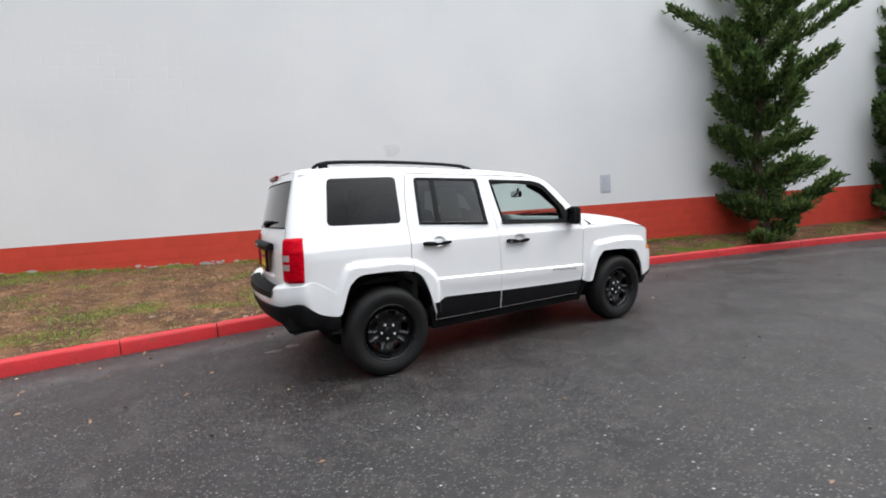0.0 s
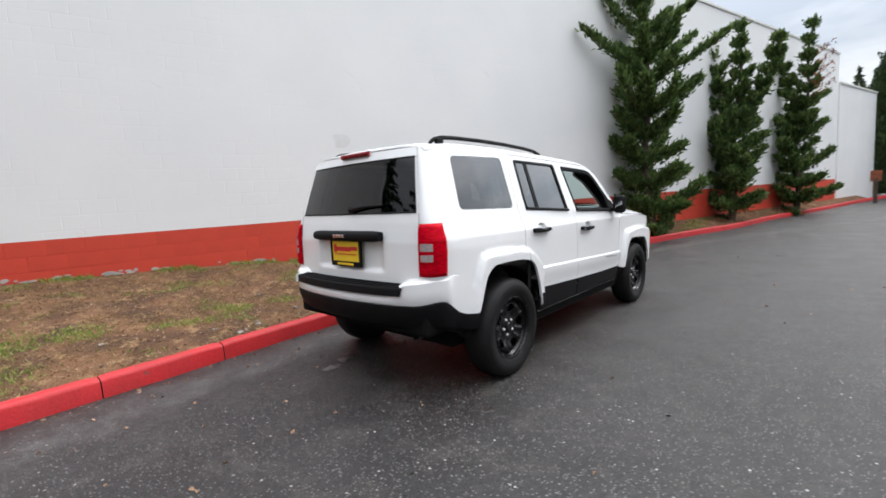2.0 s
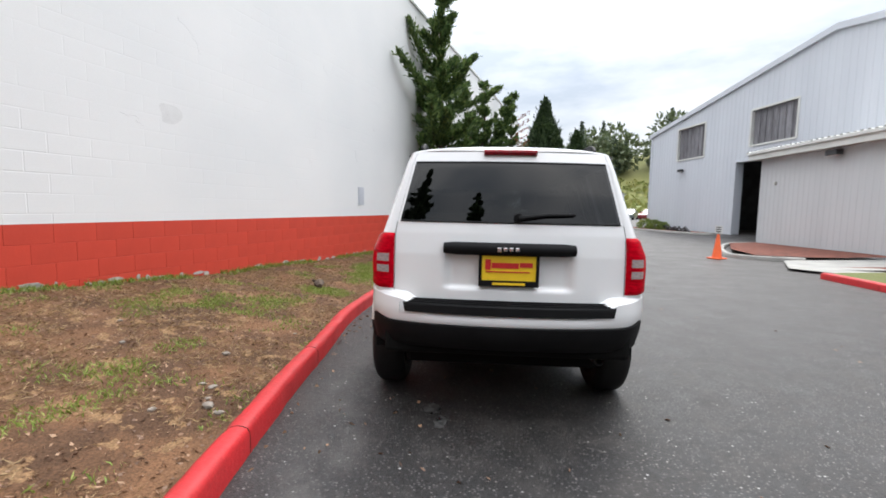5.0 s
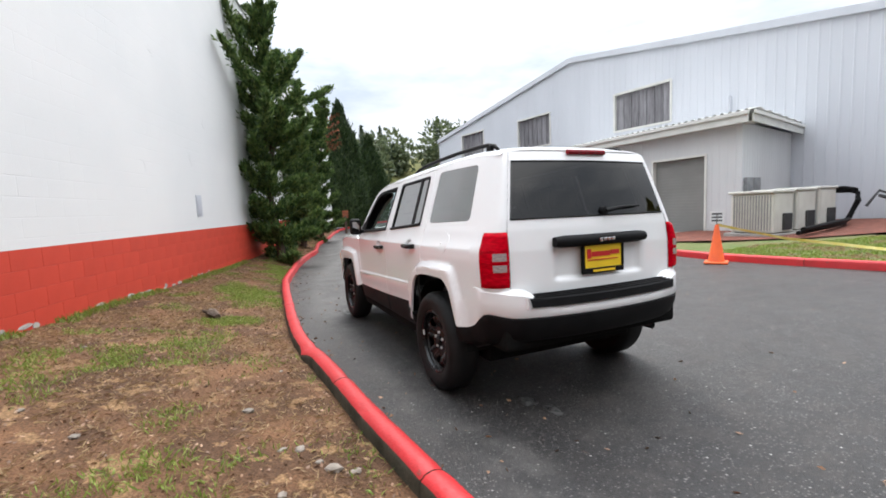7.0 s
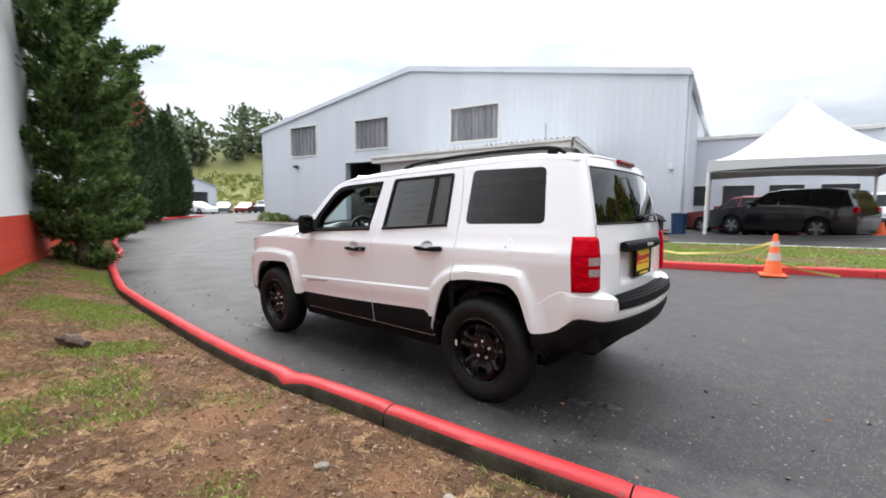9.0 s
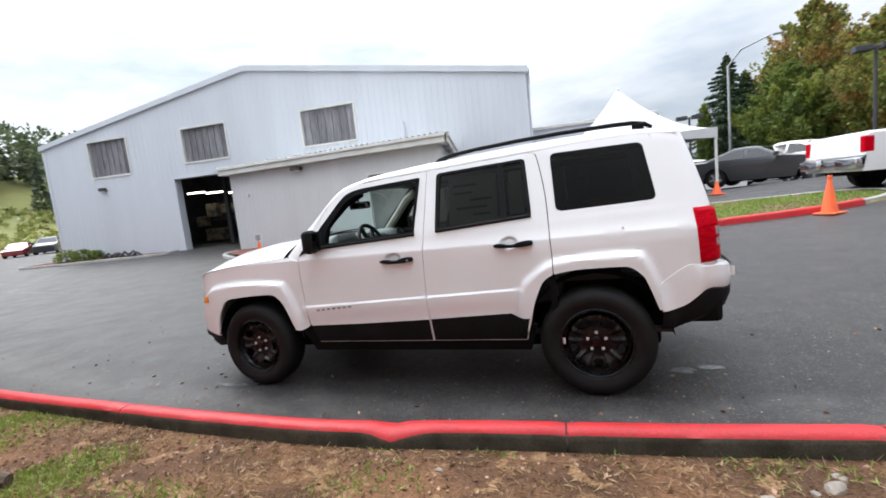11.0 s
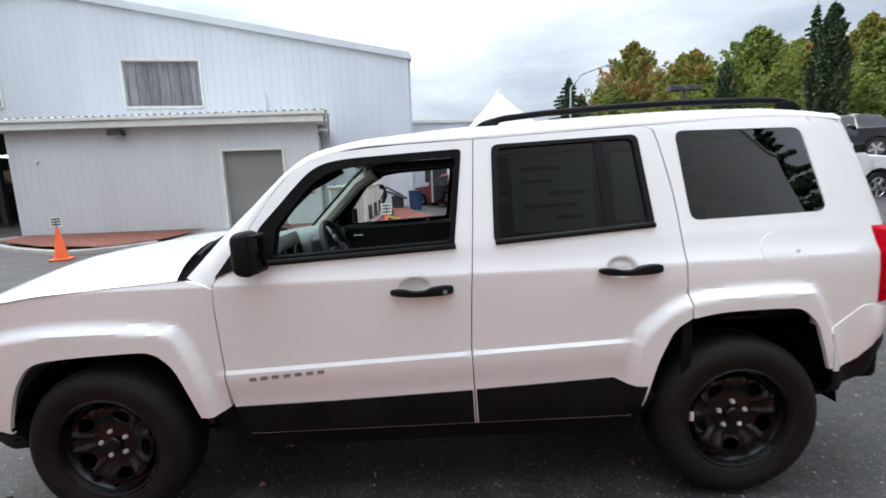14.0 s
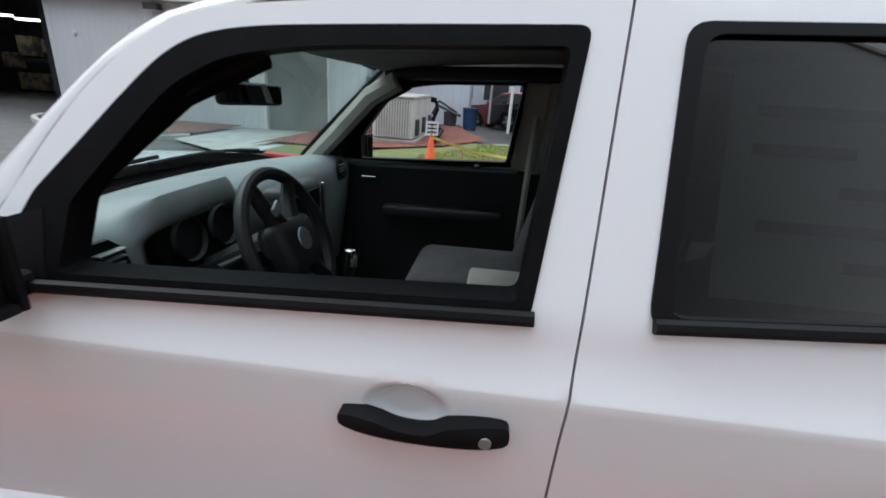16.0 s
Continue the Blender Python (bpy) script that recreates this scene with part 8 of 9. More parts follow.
kb2 = thing("kerb_workshop", pose(0, 0, 0), "grey concrete kerb round the workshop bed", "kerb", kind="structure")
kerb_strip("kerb_stone", BED2, 0.15, 0.12, -1, [M["concrete"], M["concrete"]], [21, 23, 25, 27], kb2)

# ---- tent ----
TS = 4.9
tent = thing("event_tent", pose(-2.40, -15.0, ground_z(-2.6, -14.0), 0, 0, 8.6), "white peaked canvas tent on metal legs", "tent")
EZ = 2.20
tv, tf = [], []
NR, NA = 12, 48
for i in range(NR + 1):
    u = i / NR
    for k in range(NA):
        a = k * math.tau / NA
        c, s = math.cos(a), math.sin(a)
        m_ = max(abs(c), abs(s))
        sq = (c / m_, s / m_)
        rr = u
        px, py = (sq[0] * u + c * (1 - u) * 0.02) * TS / 2, (sq[1] * u + s * (1 - u) * 0.02) * TS / 2
        z = EZ + 0.02 + 2.05 * (1 - u) ** 1.65
        tv.append((px, py, z))
tf = [(i * NA + k, i * NA + (k + 1) % NA, (i + 1) * NA + (k + 1) % NA, (i + 1) * NA + k) for i in range(NR) for k in range(NA)]
can = solid("canopy", tv, tf, M["canvas"], tent, smooth=True, label="white canvas canopy")
part("peak_cap", lathe([(0.10, EZ + 1.96), (0.07, EZ + 2.10), (0.0, EZ + 2.18)], 12), M["canvas"], tent, smooth=True)
vv = []
for sx, sy, ex, ey in ((-1, 1, 1, 1), (1, 1, 1, -1), (1, -1, -1, -1), (-1, -1, -1, 1)):
    vs = []
    for k in range(17):
        u = k / 16
        x, y = (sx + (ex - sx) * u) * TS / 2, (sy + (ey - sy) * u) * TS / 2
        drop = 0.30 - 0.10 * math.sin(math.pi * u)
        vs += [(x * 1.003, y * 1.003, EZ + 0.03), (x * 1.003, y * 1.003, EZ - drop)]
    solid("valance", vs, [(2 * k, 2 * k + 2, 2 * k + 3, 2 * k + 1) for k in range(16)], M["canvas"], tent, smooth=True)
for sx in (-1, 1):
    for sy in (-1, 1):
        part("leg", tube([(sx * (TS / 2 - 0.04), sy * (TS / 2 - 0.04), 0), (sx * (TS / 2 - 0.04), sy * (TS / 2 - 0.04), EZ)], 0.045, 8), M["trim_white"], tent)

# ---- the raised bank behind the pickup ----
BANK_M = pose(-14.45, -11.15, 0, 0, 0, 135)
bank = thing("raised_bank", BANK_M, "raised bank with a dark brown timber retaining wall", "retaining wall", kind="structure")
part("earth", box(-2.55, 15.0, 0.16, 15.0, 0.2, 1.655, 0.03), M["mulch"], bank, "brown bark-covered earth")
for k in range(4):
    part("timber", join(box(-2.6, 4.4, 0.0, 0.15, 0.55 + 0.28 * k, 0.825 + 0.28 * k, 0.012), box(4.41, 15.0, 0.004, 0.15, 0.55 + 0.28 * k, 0.825 + 0.28 * k, 0.012), box(-2.6, -2.45, 0.16, 12.0, 0.55 + 0.28 * k, 0.825 + 0.28 * k, 0.012)), M["timber"], bank, "weathered brown wall timber")
for k, (u, v, w) in enumerate(((2.3, 0.7, 0.62), (3.4, 0.9, 0.8), (4.8, 0.8, 0.75))):
    g = np.random.RandomState(60 + k)
    bush = thing("bush", BANK_M @ pose(u, v, 1.655), "low yellow-green bush on the bank", "shrub", "bushes on the bank")
    stems = [tube([(0, 0, -0.02), (0.25 * w * math.cos(a), 0.25 * w * math.sin(a), 0.5 * w)], [0.02, 0.008], 5) for a in (0.3, 2.0, 3.5, 5.2)]
    part("stems", join(*stems), M["bark"], bush)
    c = g.normal(size=(1500, 3)) * np.array([0.42, 0.42, 0.26]) * w + np.array([0, 0, 0.42 * w])
    c[:, 2] = np.maximum(c[:, 2], 0.03)
    sprays("leaves", c, g.normal(size=(1500, 3)) + np.array([0, 0, 0.8]), 0.10, 0.06, M["broad_green"], bush, g)

# ---- lamp posts ----
def lamp_post(x, y, h, label, heads=2):
    t = thing("lamp_post", pose(x, y, ground_z(x, y)), label, "lamp post")
    part("pole", tube([(0, 0, 0), (0, 0, h)], [0.09, 0.07], 10), M["dark_metal"], t)
    for k in range(heads):
        sx = 1 if k else -1
        part("lamp_head", join(box(sx * 0.15, sx * 0.85, -0.25, 0.25, h - 0.15, h + 0.12, 0.03), tube([(0, 0, h - 0.02), (sx * 0.2, 0, h - 0.02)], 0.04, 6)), M["dark_metal"], t, "box-shaped lamp head")
    return t


lamp_post(-14.0, -23.1, 5.7, "dark square-headed lamp post behind parked cars")
lamp_post(-8.1, -33.0, 5.0, "dark twin-headed lamp post in the car park")
cob = thing("street_lamp", pose(-11.5, -36.5, ground_z(-11.5, -36.5)), "tall grey street lamp with a curved arm", "street lamp")
part("pole", tube([(0, 0, 0), (0, 0, 8.6), (-0.8, 0.2, 9.6), (-2.6, 0.5, 10.2)], [0.12, 0.09, 0.06, 0.05], 8), M["grey_metal"], cob, smooth=True)
part("lamp_head", moved(box(-0.5, 0.2, -0.12, 0.12, -0.08, 0.06, 0.03), pose(-2.9, 0.55, 10.2)), M["grey_metal"], cob)
# ---- other vehicles of the yard ----
def car_paint(name, col, rough=0.25):
    return surf(name, col, tuple(c * 0.92 for c in col), scale=1.5, rough=rough, bump=0, coat=0.6, spec=0.5, fine=0.004)


PAINT = {"black": car_paint("black_car_paint", (0.006, 0.006, 0.007), 0.12), "red": car_paint("dark_red_car_paint", (0.18, 0.012, 0.016)), "white": car_paint("white_fleet_paint", (0.80, 0.80, 0.80)),
         "grey": car_paint("dark_grey_car_paint", (0.035, 0.036, 0.040)), "silver": car_paint("silver_car_paint", (0.40, 0.41, 0.42)), "green": car_paint("grey_green_car_paint", (0.10, 0.13, 0.12))}
M["car_window"] = surf("dark_car_window", (0.012, 0.013, 0.014), (0.02, 0.021, 0.022), rough=0.06, rough2=0.08, bump=0, spec=0.6, fine=0.0)
# side outlines: top edge of the body from nose to tail, as (x, z) in car lengths and metres; belt height; glass range
SHAPES = {
    "suv": dict(L=4.8, W=1.9, top=[(2.40, 0.62), (2.36, 0.86), (2.2, 0.98), (1.2, 1.10), (0.95, 1.13), (0.25, 1.66), (-0.2, 1.74), (-1.5, 1.74), (-2.05, 1.66), (-2.30, 1.15), (-2.38, 0.95), (-2.40, 0.60)], belt=1.12, glass=(0.72, -2.0), wb=2.8, r=0.37),
    "sedan": dict(L=4.7, W=1.84, top=[(2.35, 0.50), (2.30, 0.70), (2.1, 0.80), (1.1, 0.95), (0.85, 0.98), (0.1, 1.40), (-0.3, 1.45), (-0.8, 1.44), (-1.65, 1.08), (-2.25, 1.03), (-2.32, 0.80), (-2.35, 0.52)], belt=0.97, glass=(0.70, -1.45), wb=2.75, r=0.33),
    "offroad": dict(L=4.2, W=1.8, top=[(2.10, 0.66), (2.10, 1.02), (2.0, 1.12), (0.78, 1.22), (0.66, 1.24), (0.36, 1.75), (0.2, 1.81), (-1.9, 1.81), (-2.04, 1.75), (-2.09, 1.2), (-2.10, 0.66)], belt=1.20, glass=(0.47, -1.95), wb=2.62, r=0.41),
    "coupe": dict(L=5.0, W=1.92, top=[(2.5, 0.45), (2.46, 0.72), (2.2, 0.82), (0.9, 0.98), (0.65, 1.02), (-0.1, 1.42), (-0.5, 1.46), (-0.9, 1.44), (-1.8, 1.10), (-2.35, 1.06), (-2.45, 0.80), (-2.5, 0.50)], belt=1.0, glass=(0.5, -1.5), wb=2.95, r=0.36),
}


def road_wheel(parent, x, y, r, w, sgn):
    t = part("wheel", moved(lathe([(r * 0.62, -w / 2), (r * 0.95, -w / 2), (r, -w / 2 + 0.03), (r, w / 2 - 0.03), (r * 0.95, w / 2), (r * 0.64, w / 2)], 26, axis="y"), pose(x, y, r)), M["tyre"], parent, "black tyre", smooth=True)
    part("rim", moved(lathe([(0.0, 0.01), (r * 0.15, 0.012), (r * 0.2, 0.0), (r * 0.5, -0.015), (r * 0.64, 0.004)], 26, axis="y"), pose(x, y + sgn * (w / 2 + 0.003), r) @ Matrix.Diagonal((1, sgn, 1, 1))), M["dark_metal"], t, smooth=True)
    for k in range(5):
        a = k * math.tau / 5 + 0.3
        part("rim_spoke", moved(box(0.02, r * 0.62, -0.012, 0.012, -r * 0.10, r * 0.10, 0.008), pose(x, y + sgn * (w / 2 + 0.008), r, 0, math.degrees(a), 0)), M["grey_metal"], t)
    return t


def vehicle(name, m, shape, paint, label, group="parked cars", pickup=False):
    s = SHAPES[shape]
    t = thing(name, m, label, "car", group)
    top, W, belt = s["top"], s["W"], s["belt"]
    xs = sorted({round(x, 3) for x, _ in top} | {round(v, 3) for v in np.linspace(top[0][0], top[-1][0], 44)}, reverse=True)
    tt = sorted(top)
    roofz = max(z for _, z in top)
    low = 0.24

    def half(x, z):
        e = 1 - 0.16 * max(0, (abs(x) / (s["L"] / 2) - 0.72) / 0.28) ** 2
        w = W / 2 * e
        if z > belt:
            w *= 1 - 0.24 * (z - belt) / (roofz - belt) * (1 if roofz - belt > 0.3 else 0.8)
        elif z < 0.5:
            w *= 0.965 + 0.035 * (z - low) / (0.5 - low)
        return w

    bm = bmesh.new()
    rings = []
    for x in xs:
        zt = lerp(tt, x)
        zb = min(belt, zt - 0.02)
        arch = 0.0
        for wx in (s["wb"] / 2, -s["wb"] / 2):
            d = abs(x - wx)
            if d < s["r"] + 0.07:
                arch = max(arch, math.sqrt(max(0, (s["r"] + 0.07) ** 2 - d * d)))
        zl = max(low, s["r"] + arch - 0.02 if arch else low)
        zs = [zl, max(zl + 0.01, min(0.5, zt - 0.05)), max(zl + 0.02, min(0.78, zt - 0.04)), max(zl + 0.03, zb)]
        prof = [(half(x, z), z) for z in zs] + [(half(x, zt - 0.05) * 0.985, max(zs[-1] + 0.005, zt - 0.05)), (half(x, zt) * 0.90, max(zs[-1] + 0.008, zt - 0.012)), (half(x, zt) * 0.45, zt)]
        ring = [bm.verts.new((x, y, z)) for y, z in prof] + [bm.verts.new((x, -y, z)) for y, z in prof[::-1]]
        rings.append(ring)
    for a, b in zip(rings, rings[1:]):
        for i in range(len(a) - 1):
            bm.faces.new((a[i], a[i + 1], b[i + 1], b[i]))
    bm.faces.new(rings[0])
    bm.faces.new(rings[-1][::-1])
    body = part("body", bm, paint, t, smooth=True, sharp=32)
    g0, g1 = s["glass"]
    for sgn in (1, -1):
        n = 2 if shape in ("sedan", "coupe") else 3
        cuts = np.linspace(g0, g1, n + 1)
        for k in range(n):
            xa, xb = cuts[k] - 0.03, cuts[k + 1] + 0.05
            vs, fs = [], []
            N = 8
            for i in range(N + 1):
                x = xa + (xb - xa) * i / N
                ztop = max(belt + 0.05, lerp(tt, x) - 0.10)
                for z in (belt + 0.035, ztop):
                    vs.append((x, sgn * (half(x, z) + 0.004), z))
            fs = [(2 * i, 2 * i + 2, 2 * i + 3, 2 * i + 1) for i in range(N)]
            solid("side_window", vs, fs, M["car_window"], t, label="dark side window")
        for wx in (s["wb"] / 2, -s["wb"] / 2):
            road_wheel(t, wx, sgn * (W / 2 - 0.12), s["r"], 0.22, sgn)
        part("headlamp", box(s["L"] / 2 - 0.30, s["L"] / 2 - 0.06, sgn * (W / 2 - 0.42), sgn * (W / 2 - 0.12), lerp(tt, s["L"] / 2 - 0.1) - 0.22, lerp(tt, s["L"] / 2 - 0.1) - 0.08, 0.03), M["clear_lens"], t, "clear headlamp")
        part("tail_lamp", box(-s["L"] / 2 + 0.02, -s["L"] / 2 + 0.2, sgn * (W / 2 - 0.34), sgn * (W / 2 - 0.10), belt - 0.22, belt - 0.02, 0.03), M["red_lens"], t, "red tail lamp")
        part("door_mirror", box(g0 - 0.08, g0 + 0.06, sgn * (W / 2 + 0.02), sgn * (W / 2 + 0.20), belt + 0.02, belt + 0.16, 0.03), paint, t)
    # screens
    def screen(x0, x1, nm):
        vs = []
        for x in np.linspace(x0, x1, 5):
            z = lerp(tt, x)
            hw = half(x, z) * 0.86
            vs += [(x, hw, z + 0.006), (x, -hw, z + 0.006)]
        solid(nm, vs, [(2 * i, 2 * i + 2, 2 * i + 3, 2 * i + 1) for i in range(4)], M["car_window"], t, label="dark windscreen")
    pk = [x for x, z in top if z > roofz - 0.09]
    fr = [x for x, z in top if z > belt - 0.01 and x > max(pk)]
    screen(min(fr) - 0.05, max(pk) + 0.06, "windscreen")
    rr = [x for x, z in top if z > belt - 0.02 and x < min(pk)]
    screen(min(pk) - 0.06, (min(rr) if rr else min(pk) - 0.4) + 0.10, "rear_window")
    part("lower_trim", join(box(-s["L"] / 2 + 0.05, s["L"] / 2 - 0.05, -W / 2 + 0.15, W / 2 - 0.15, 0.20, 0.45)), M["shadow_gap"], t)
    return t


def yard_car(name, x, y, ang, shape, col, label, dz=0.0):
    return vehicle(name, pose(x, y, ground_z(x, y) + dz, 0, 0, ang), shape, PAINT[col], label)


yard_car("parked_suv", -2.1, -17.6, -24, "suv", "black", "black shiny sport utility car under the tent")
yard_car("parked_suv", -0.6, -20.4, -24, "suv", "red", "dark red sport utility car behind a black one")
yard_car("parked_suv", -6.0, -21.6, 122, "suv", "white", "white sport utility car in the car park")
yard_car("parked_coupe", -7.5, -15.9, 148, "coupe", "grey", "dark grey coupe beside the tent")
yard_car("parked_suv", -4.0, -23.0, 100, "suv", "black", "black sport utility car in the far row")
yard_car("parked_sedan", -1.2, -22.5, 95, "sedan", "red", "dark red saloon car in the far row")
yard_car("parked_sedan", -9.5, -22.5, 135, "sedan", "silver", "silver saloon car in the car park")
yard_car("parked_sedan", -9.0, -16.4, 130, "sedan", "white", "white saloon car in the car park")
yard_car("parked_sedan", -13.2, -17.0, 170, "sedan", "silver", "silver saloon car behind the pickup")
vehicle("parked_off_roader", pose(-16.35, -14.85, 1.668, 0, 0, 103), "offroad", PAINT["black"], "boxy black off-road car parked on a raised bank")
yard_car("parked_sedan", -16.5, -22.0, 170, "sedan", "grey", "dark saloon car below the trees")
yard_car("parked_sedan", 51.5, -16.6, 195, "sedan", "white", "white saloon car before the garage")
yard_car("parked_sedan", 54.6, -20.7, 150, "sedan", "green", "grey-green saloon car at the far end")
yard_car("parked_sedan", 53.8, -23.2, 140, "sedan", "red", "dark red saloon car at the far end")
yard_car("parked_suv", 53.4, -25.6, 140, "suv", "grey", "dark grey sport utility car at the far end")


def pickup(m):
    t = thing("pickup_truck", m, "white crew-cab pickup truck with chrome wheels", "truck")
    P = PAINT["white"]
    L, W, r = 5.8, 2.0, 0.405
    wf, wr = 1.95, -1.62
    outline = [(2.85, 0.55), (2.85, 1.05), (2.75, 1.18), (1.55, 1.27), (0.85, 1.77), (0.45, 1.85), (-0.55, 1.85), (-0.72, 1.81), (-0.86, 1.32), (-2.78, 1.30), (-2.86, 1.26), (-2.90, 0.62)]

    def half(z):
        return W / 2 * (1 - 0.20 * max(0, z - 1.27) / 0.65) * (0.97 if z < 0.6 else 1)
    tt = sorted(outline)
    bm = bmesh.new()
    rings = []
    xs = sorted({x for x, _ in outline} | {round(v, 3) for v in np.linspace(2.85, -2.9, 60)}, reverse=True)
    for x in xs:
        zt = lerp(tt, x)
        arch = 0
        for wx in (wf, wr):
            d = abs(x - wx)
            if d < r + 0.10:
                arch = max(arch, math.sqrt((r + 0.10) ** 2 - d * d))
        zl = r + arch if arch else 0.46
        prof = [(half(zl) - 0.01, zl), (half(0.8), max(zl + 0.01, 0.8)), (half(1.2), max(zl + 0.02, min(1.22, zt - 0.03))), (half(zt - 0.04), max(zl + 0.03, zt - 0.04)), (half(zt) - 0.06, zt)]
        rings.append([bm.verts.new((x, y, z)) for y, z in prof] + [bm.verts.new((x, -y, z)) for y, z in prof[::-1]])
    for a, b in zip(rings, rings[1:]):
        for i in range(len(a) - 1):
            bm.faces.new((a[i], a[i + 1], b[i + 1], b[i]))
    bm.faces.new(rings[0])
    bm.faces.new(rings[-1][::-1])
    body = part("body", bm, P, t, "white body", smooth=True, sharp=30)
    # the body is closed here; a flat black plate paints the bed's shade
    part("bed_shade_plate", box(-2.78, -0.95, -0.84, 0.84, 1.30, 1.306), M["shadow_gap"], body, "flat dark plate for the shade of the bed")
    for sgn in (1, -1):
        for xa, xb in ((0.95, 0.28), (0.20, -0.52)):
            vs = []
            for i in range(7):
                x = xa + (xb - xa) * i / 6
                zt = max(1.36, lerp(tt, x) - 0.12)
                vs += [(x, sgn * (half(1.33) + 0.006), 1.33), (x, sgn * (half(zt) + 0.006), zt)]
            solid("side_window", vs, [(2 * i, 2 * i + 2, 2 * i + 3, 2 * i + 1) for i in range(6)], M["car_window"], body, label="dark side window")
        for hx in (0.15, -0.65):
            part("door_handle", box(hx, hx + 0.2, sgn * (W / 2 + 0.0), sgn * (W / 2 + 0.03), 1.14, 1.18, 0.008), M["chrome"], body)
        part("tail_lamp", box(-2.905, -2.72, sgn * (W / 2 - 0.14), sgn * (W / 2 + 0.006), 0.86, 1.20, 0.02), M["red_lens"], t, "red tail lamp")
        part("running_board", box(-0.9, 1.3, sgn * 0.90, sgn * 1.02, 0.38, 0.44, 0.01), M["chrome"], t, "bright side step")
        part("door_mirror", box(0.95, 1.10, sgn * 1.04, sgn * 1.26, 1.30, 1.52, 0.03), M["black_plastic"], t)
        for wx in (wf, wr):
            tw = part("wheel", moved(lathe([(0.25, -0.13), (0.38, -0.13), (r, -0.10), (r, 0.10), (0.38, 0.13), (0.26, 0.13)], 32, axis="y"), pose(wx, sgn * 0.86, r)), M["tyre"], t, "black tyre", smooth=True)
            part("rim", moved(lathe([(0.0, 0.02), (0.06, 0.02), (0.08, -0.02), (0.20, -0.05), (0.26, 0.0)], 28, axis="y"), pose(wx, sgn * 0.99, r) @ Matrix.Diagonal((1, sgn, 1, 1))), M["dark_metal"], tw, smooth=True)
            for k in range(5):
                part("rim_spoke", moved(box(0.03, 0.25, -0.02, 0.02, -0.048, 0.048, 0.012), pose(wx, sgn * 0.985, r, 0, 72 * k + 18, 0)), M["chrome"], tw, "bright wheel spoke")
            part("rim_ring", moved(lathe([(0.235, 0.0), (0.245, 0.012), (0.262, 0.008)], 28, axis="y", caps=False), pose(wx, sgn * 0.985, r) @ Matrix.Diagonal((1, sgn, 1, 1))), M["chrome"], tw, smooth=True)
    part("rear_bumper", join(box(-3.06, -2.86, -0.98, -0.30, 0.52, 0.76, 0.04), box(-3.06, -2.86, 0.30, 0.98, 0.52, 0.76, 0.04), box(-3.02, -2.86, -0.30, 0.30, 0.56, 0.72, 0.02)), M["chrome"], t, "chrome rear bumper", smooth=True)
    part("front_bumper", box(2.80, 2.97, -0.96, 0.96, 0.50, 0.76, 0.05, 3), M["chrome"], t, "chrome front bumper", smooth=True)
    part("grille", box(2.80, 2.885, -0.62, 0.62, 0.80, 1.10, 0.03), M["chrome"], t, "chrome grille")
    for sgn in (1, -1):
        part("headlamp", box(2.66, 2.872, sgn * 0.66, sgn * 1.006, 0.86, 1.08, 0.03), M["clear_lens"], t, "clear headlamp")
    part("tailgate_seam", box(-2.906, -2.902, -0.80, 0.80, 0.70, 0.712), M["shadow_gap"], t)
    vs = []
    for x in np.linspace(-0.735, -0.845, 4):
        z = lerp(tt, x)
        vs += [(x - 0.01, half(z) * 0.84, z - 0.02), (x - 0.01, -half(z) * 0.84, z - 0.02)]
    solid("rear_window", vs, [(2 * i, 2 * i + 2, 2 * i + 3, 2 * i + 1) for i in range(3)], M["car_window"], t, label="dark rear window")
    part("high_brake_lamp", box(-0.76, -0.72, -0.12, 0.12, 1.805, 1.83, 0.006), M["red_lens"], t)
    part("frame_rails", box(-2.7, 2.6, -0.55, 0.55, 0.36, 0.60), M["shadow_gap"], t)
    return t


pickup(pose(-9.51, -9.67, ground_z(-8.6, -9.4) - 0.06, 0, 0.6, 188.3))
# ---- the lawn's cover: grass tufts, straw, dead leaves, stones ----
GREEN = [(3.3, 1.95, 1.1, 0.45), (6.6, 1.35, 1.6, 0.35), (1.4, 2.2, 0.5, 0.30), (0.35, 2.5, 0.55, 0.28), (-1.27, 2.45, 0.25, 0.16), (-1.8, 2.5, 0.22, 0.20), (0.05, 3.0, 0.35, 0.2), (-0.2, 3.5, 0.5, 0.2), (3.97, 2.25, 0.7, 0.3),
         (-3.7, 2.65, 0.55, 0.35), (-4.1, 2.05, 0.5, 0.28), (-3.2, 2.6, 0.4, 0.25), (-2.3, 2.3, 0.3, 0.18), (-5.6, 3.6, 1.2, 0.5), (-7.0, 2.4, 1.2, 0.5), (-5.2, 5.2, 1.0, 0.25), (11.5, 0.6, 1.6, 0.3)]


def green_at(x, y):
    """How green the lawn is at a place: soft patches, frayed by noise."""
    g = 0.0
    for cx, cy, rx, ry in GREEN:
        g = max(g, 1.25 - math.hypot((x - cx) / rx, (y - cy) / ry))
    return g + 0.9 * noise.noise(Vector((x * 2.3, y * 2.3, 11))) - 0.05


def scatter(n, x0, x1, seed, margin=0.02):
    r = np.random.RandomState(seed)
    out = []
    while len(out) < n:
        x = x0 + (x1 - x0) * r.rand()
        ya, yb = lawn_row(x)
        y = ya + margin + (yb - 0.07 - ya - margin) * r.rand()
        out.append((x, y, lawn_z(x, y, ya, yb)))
    return np.array(out), r


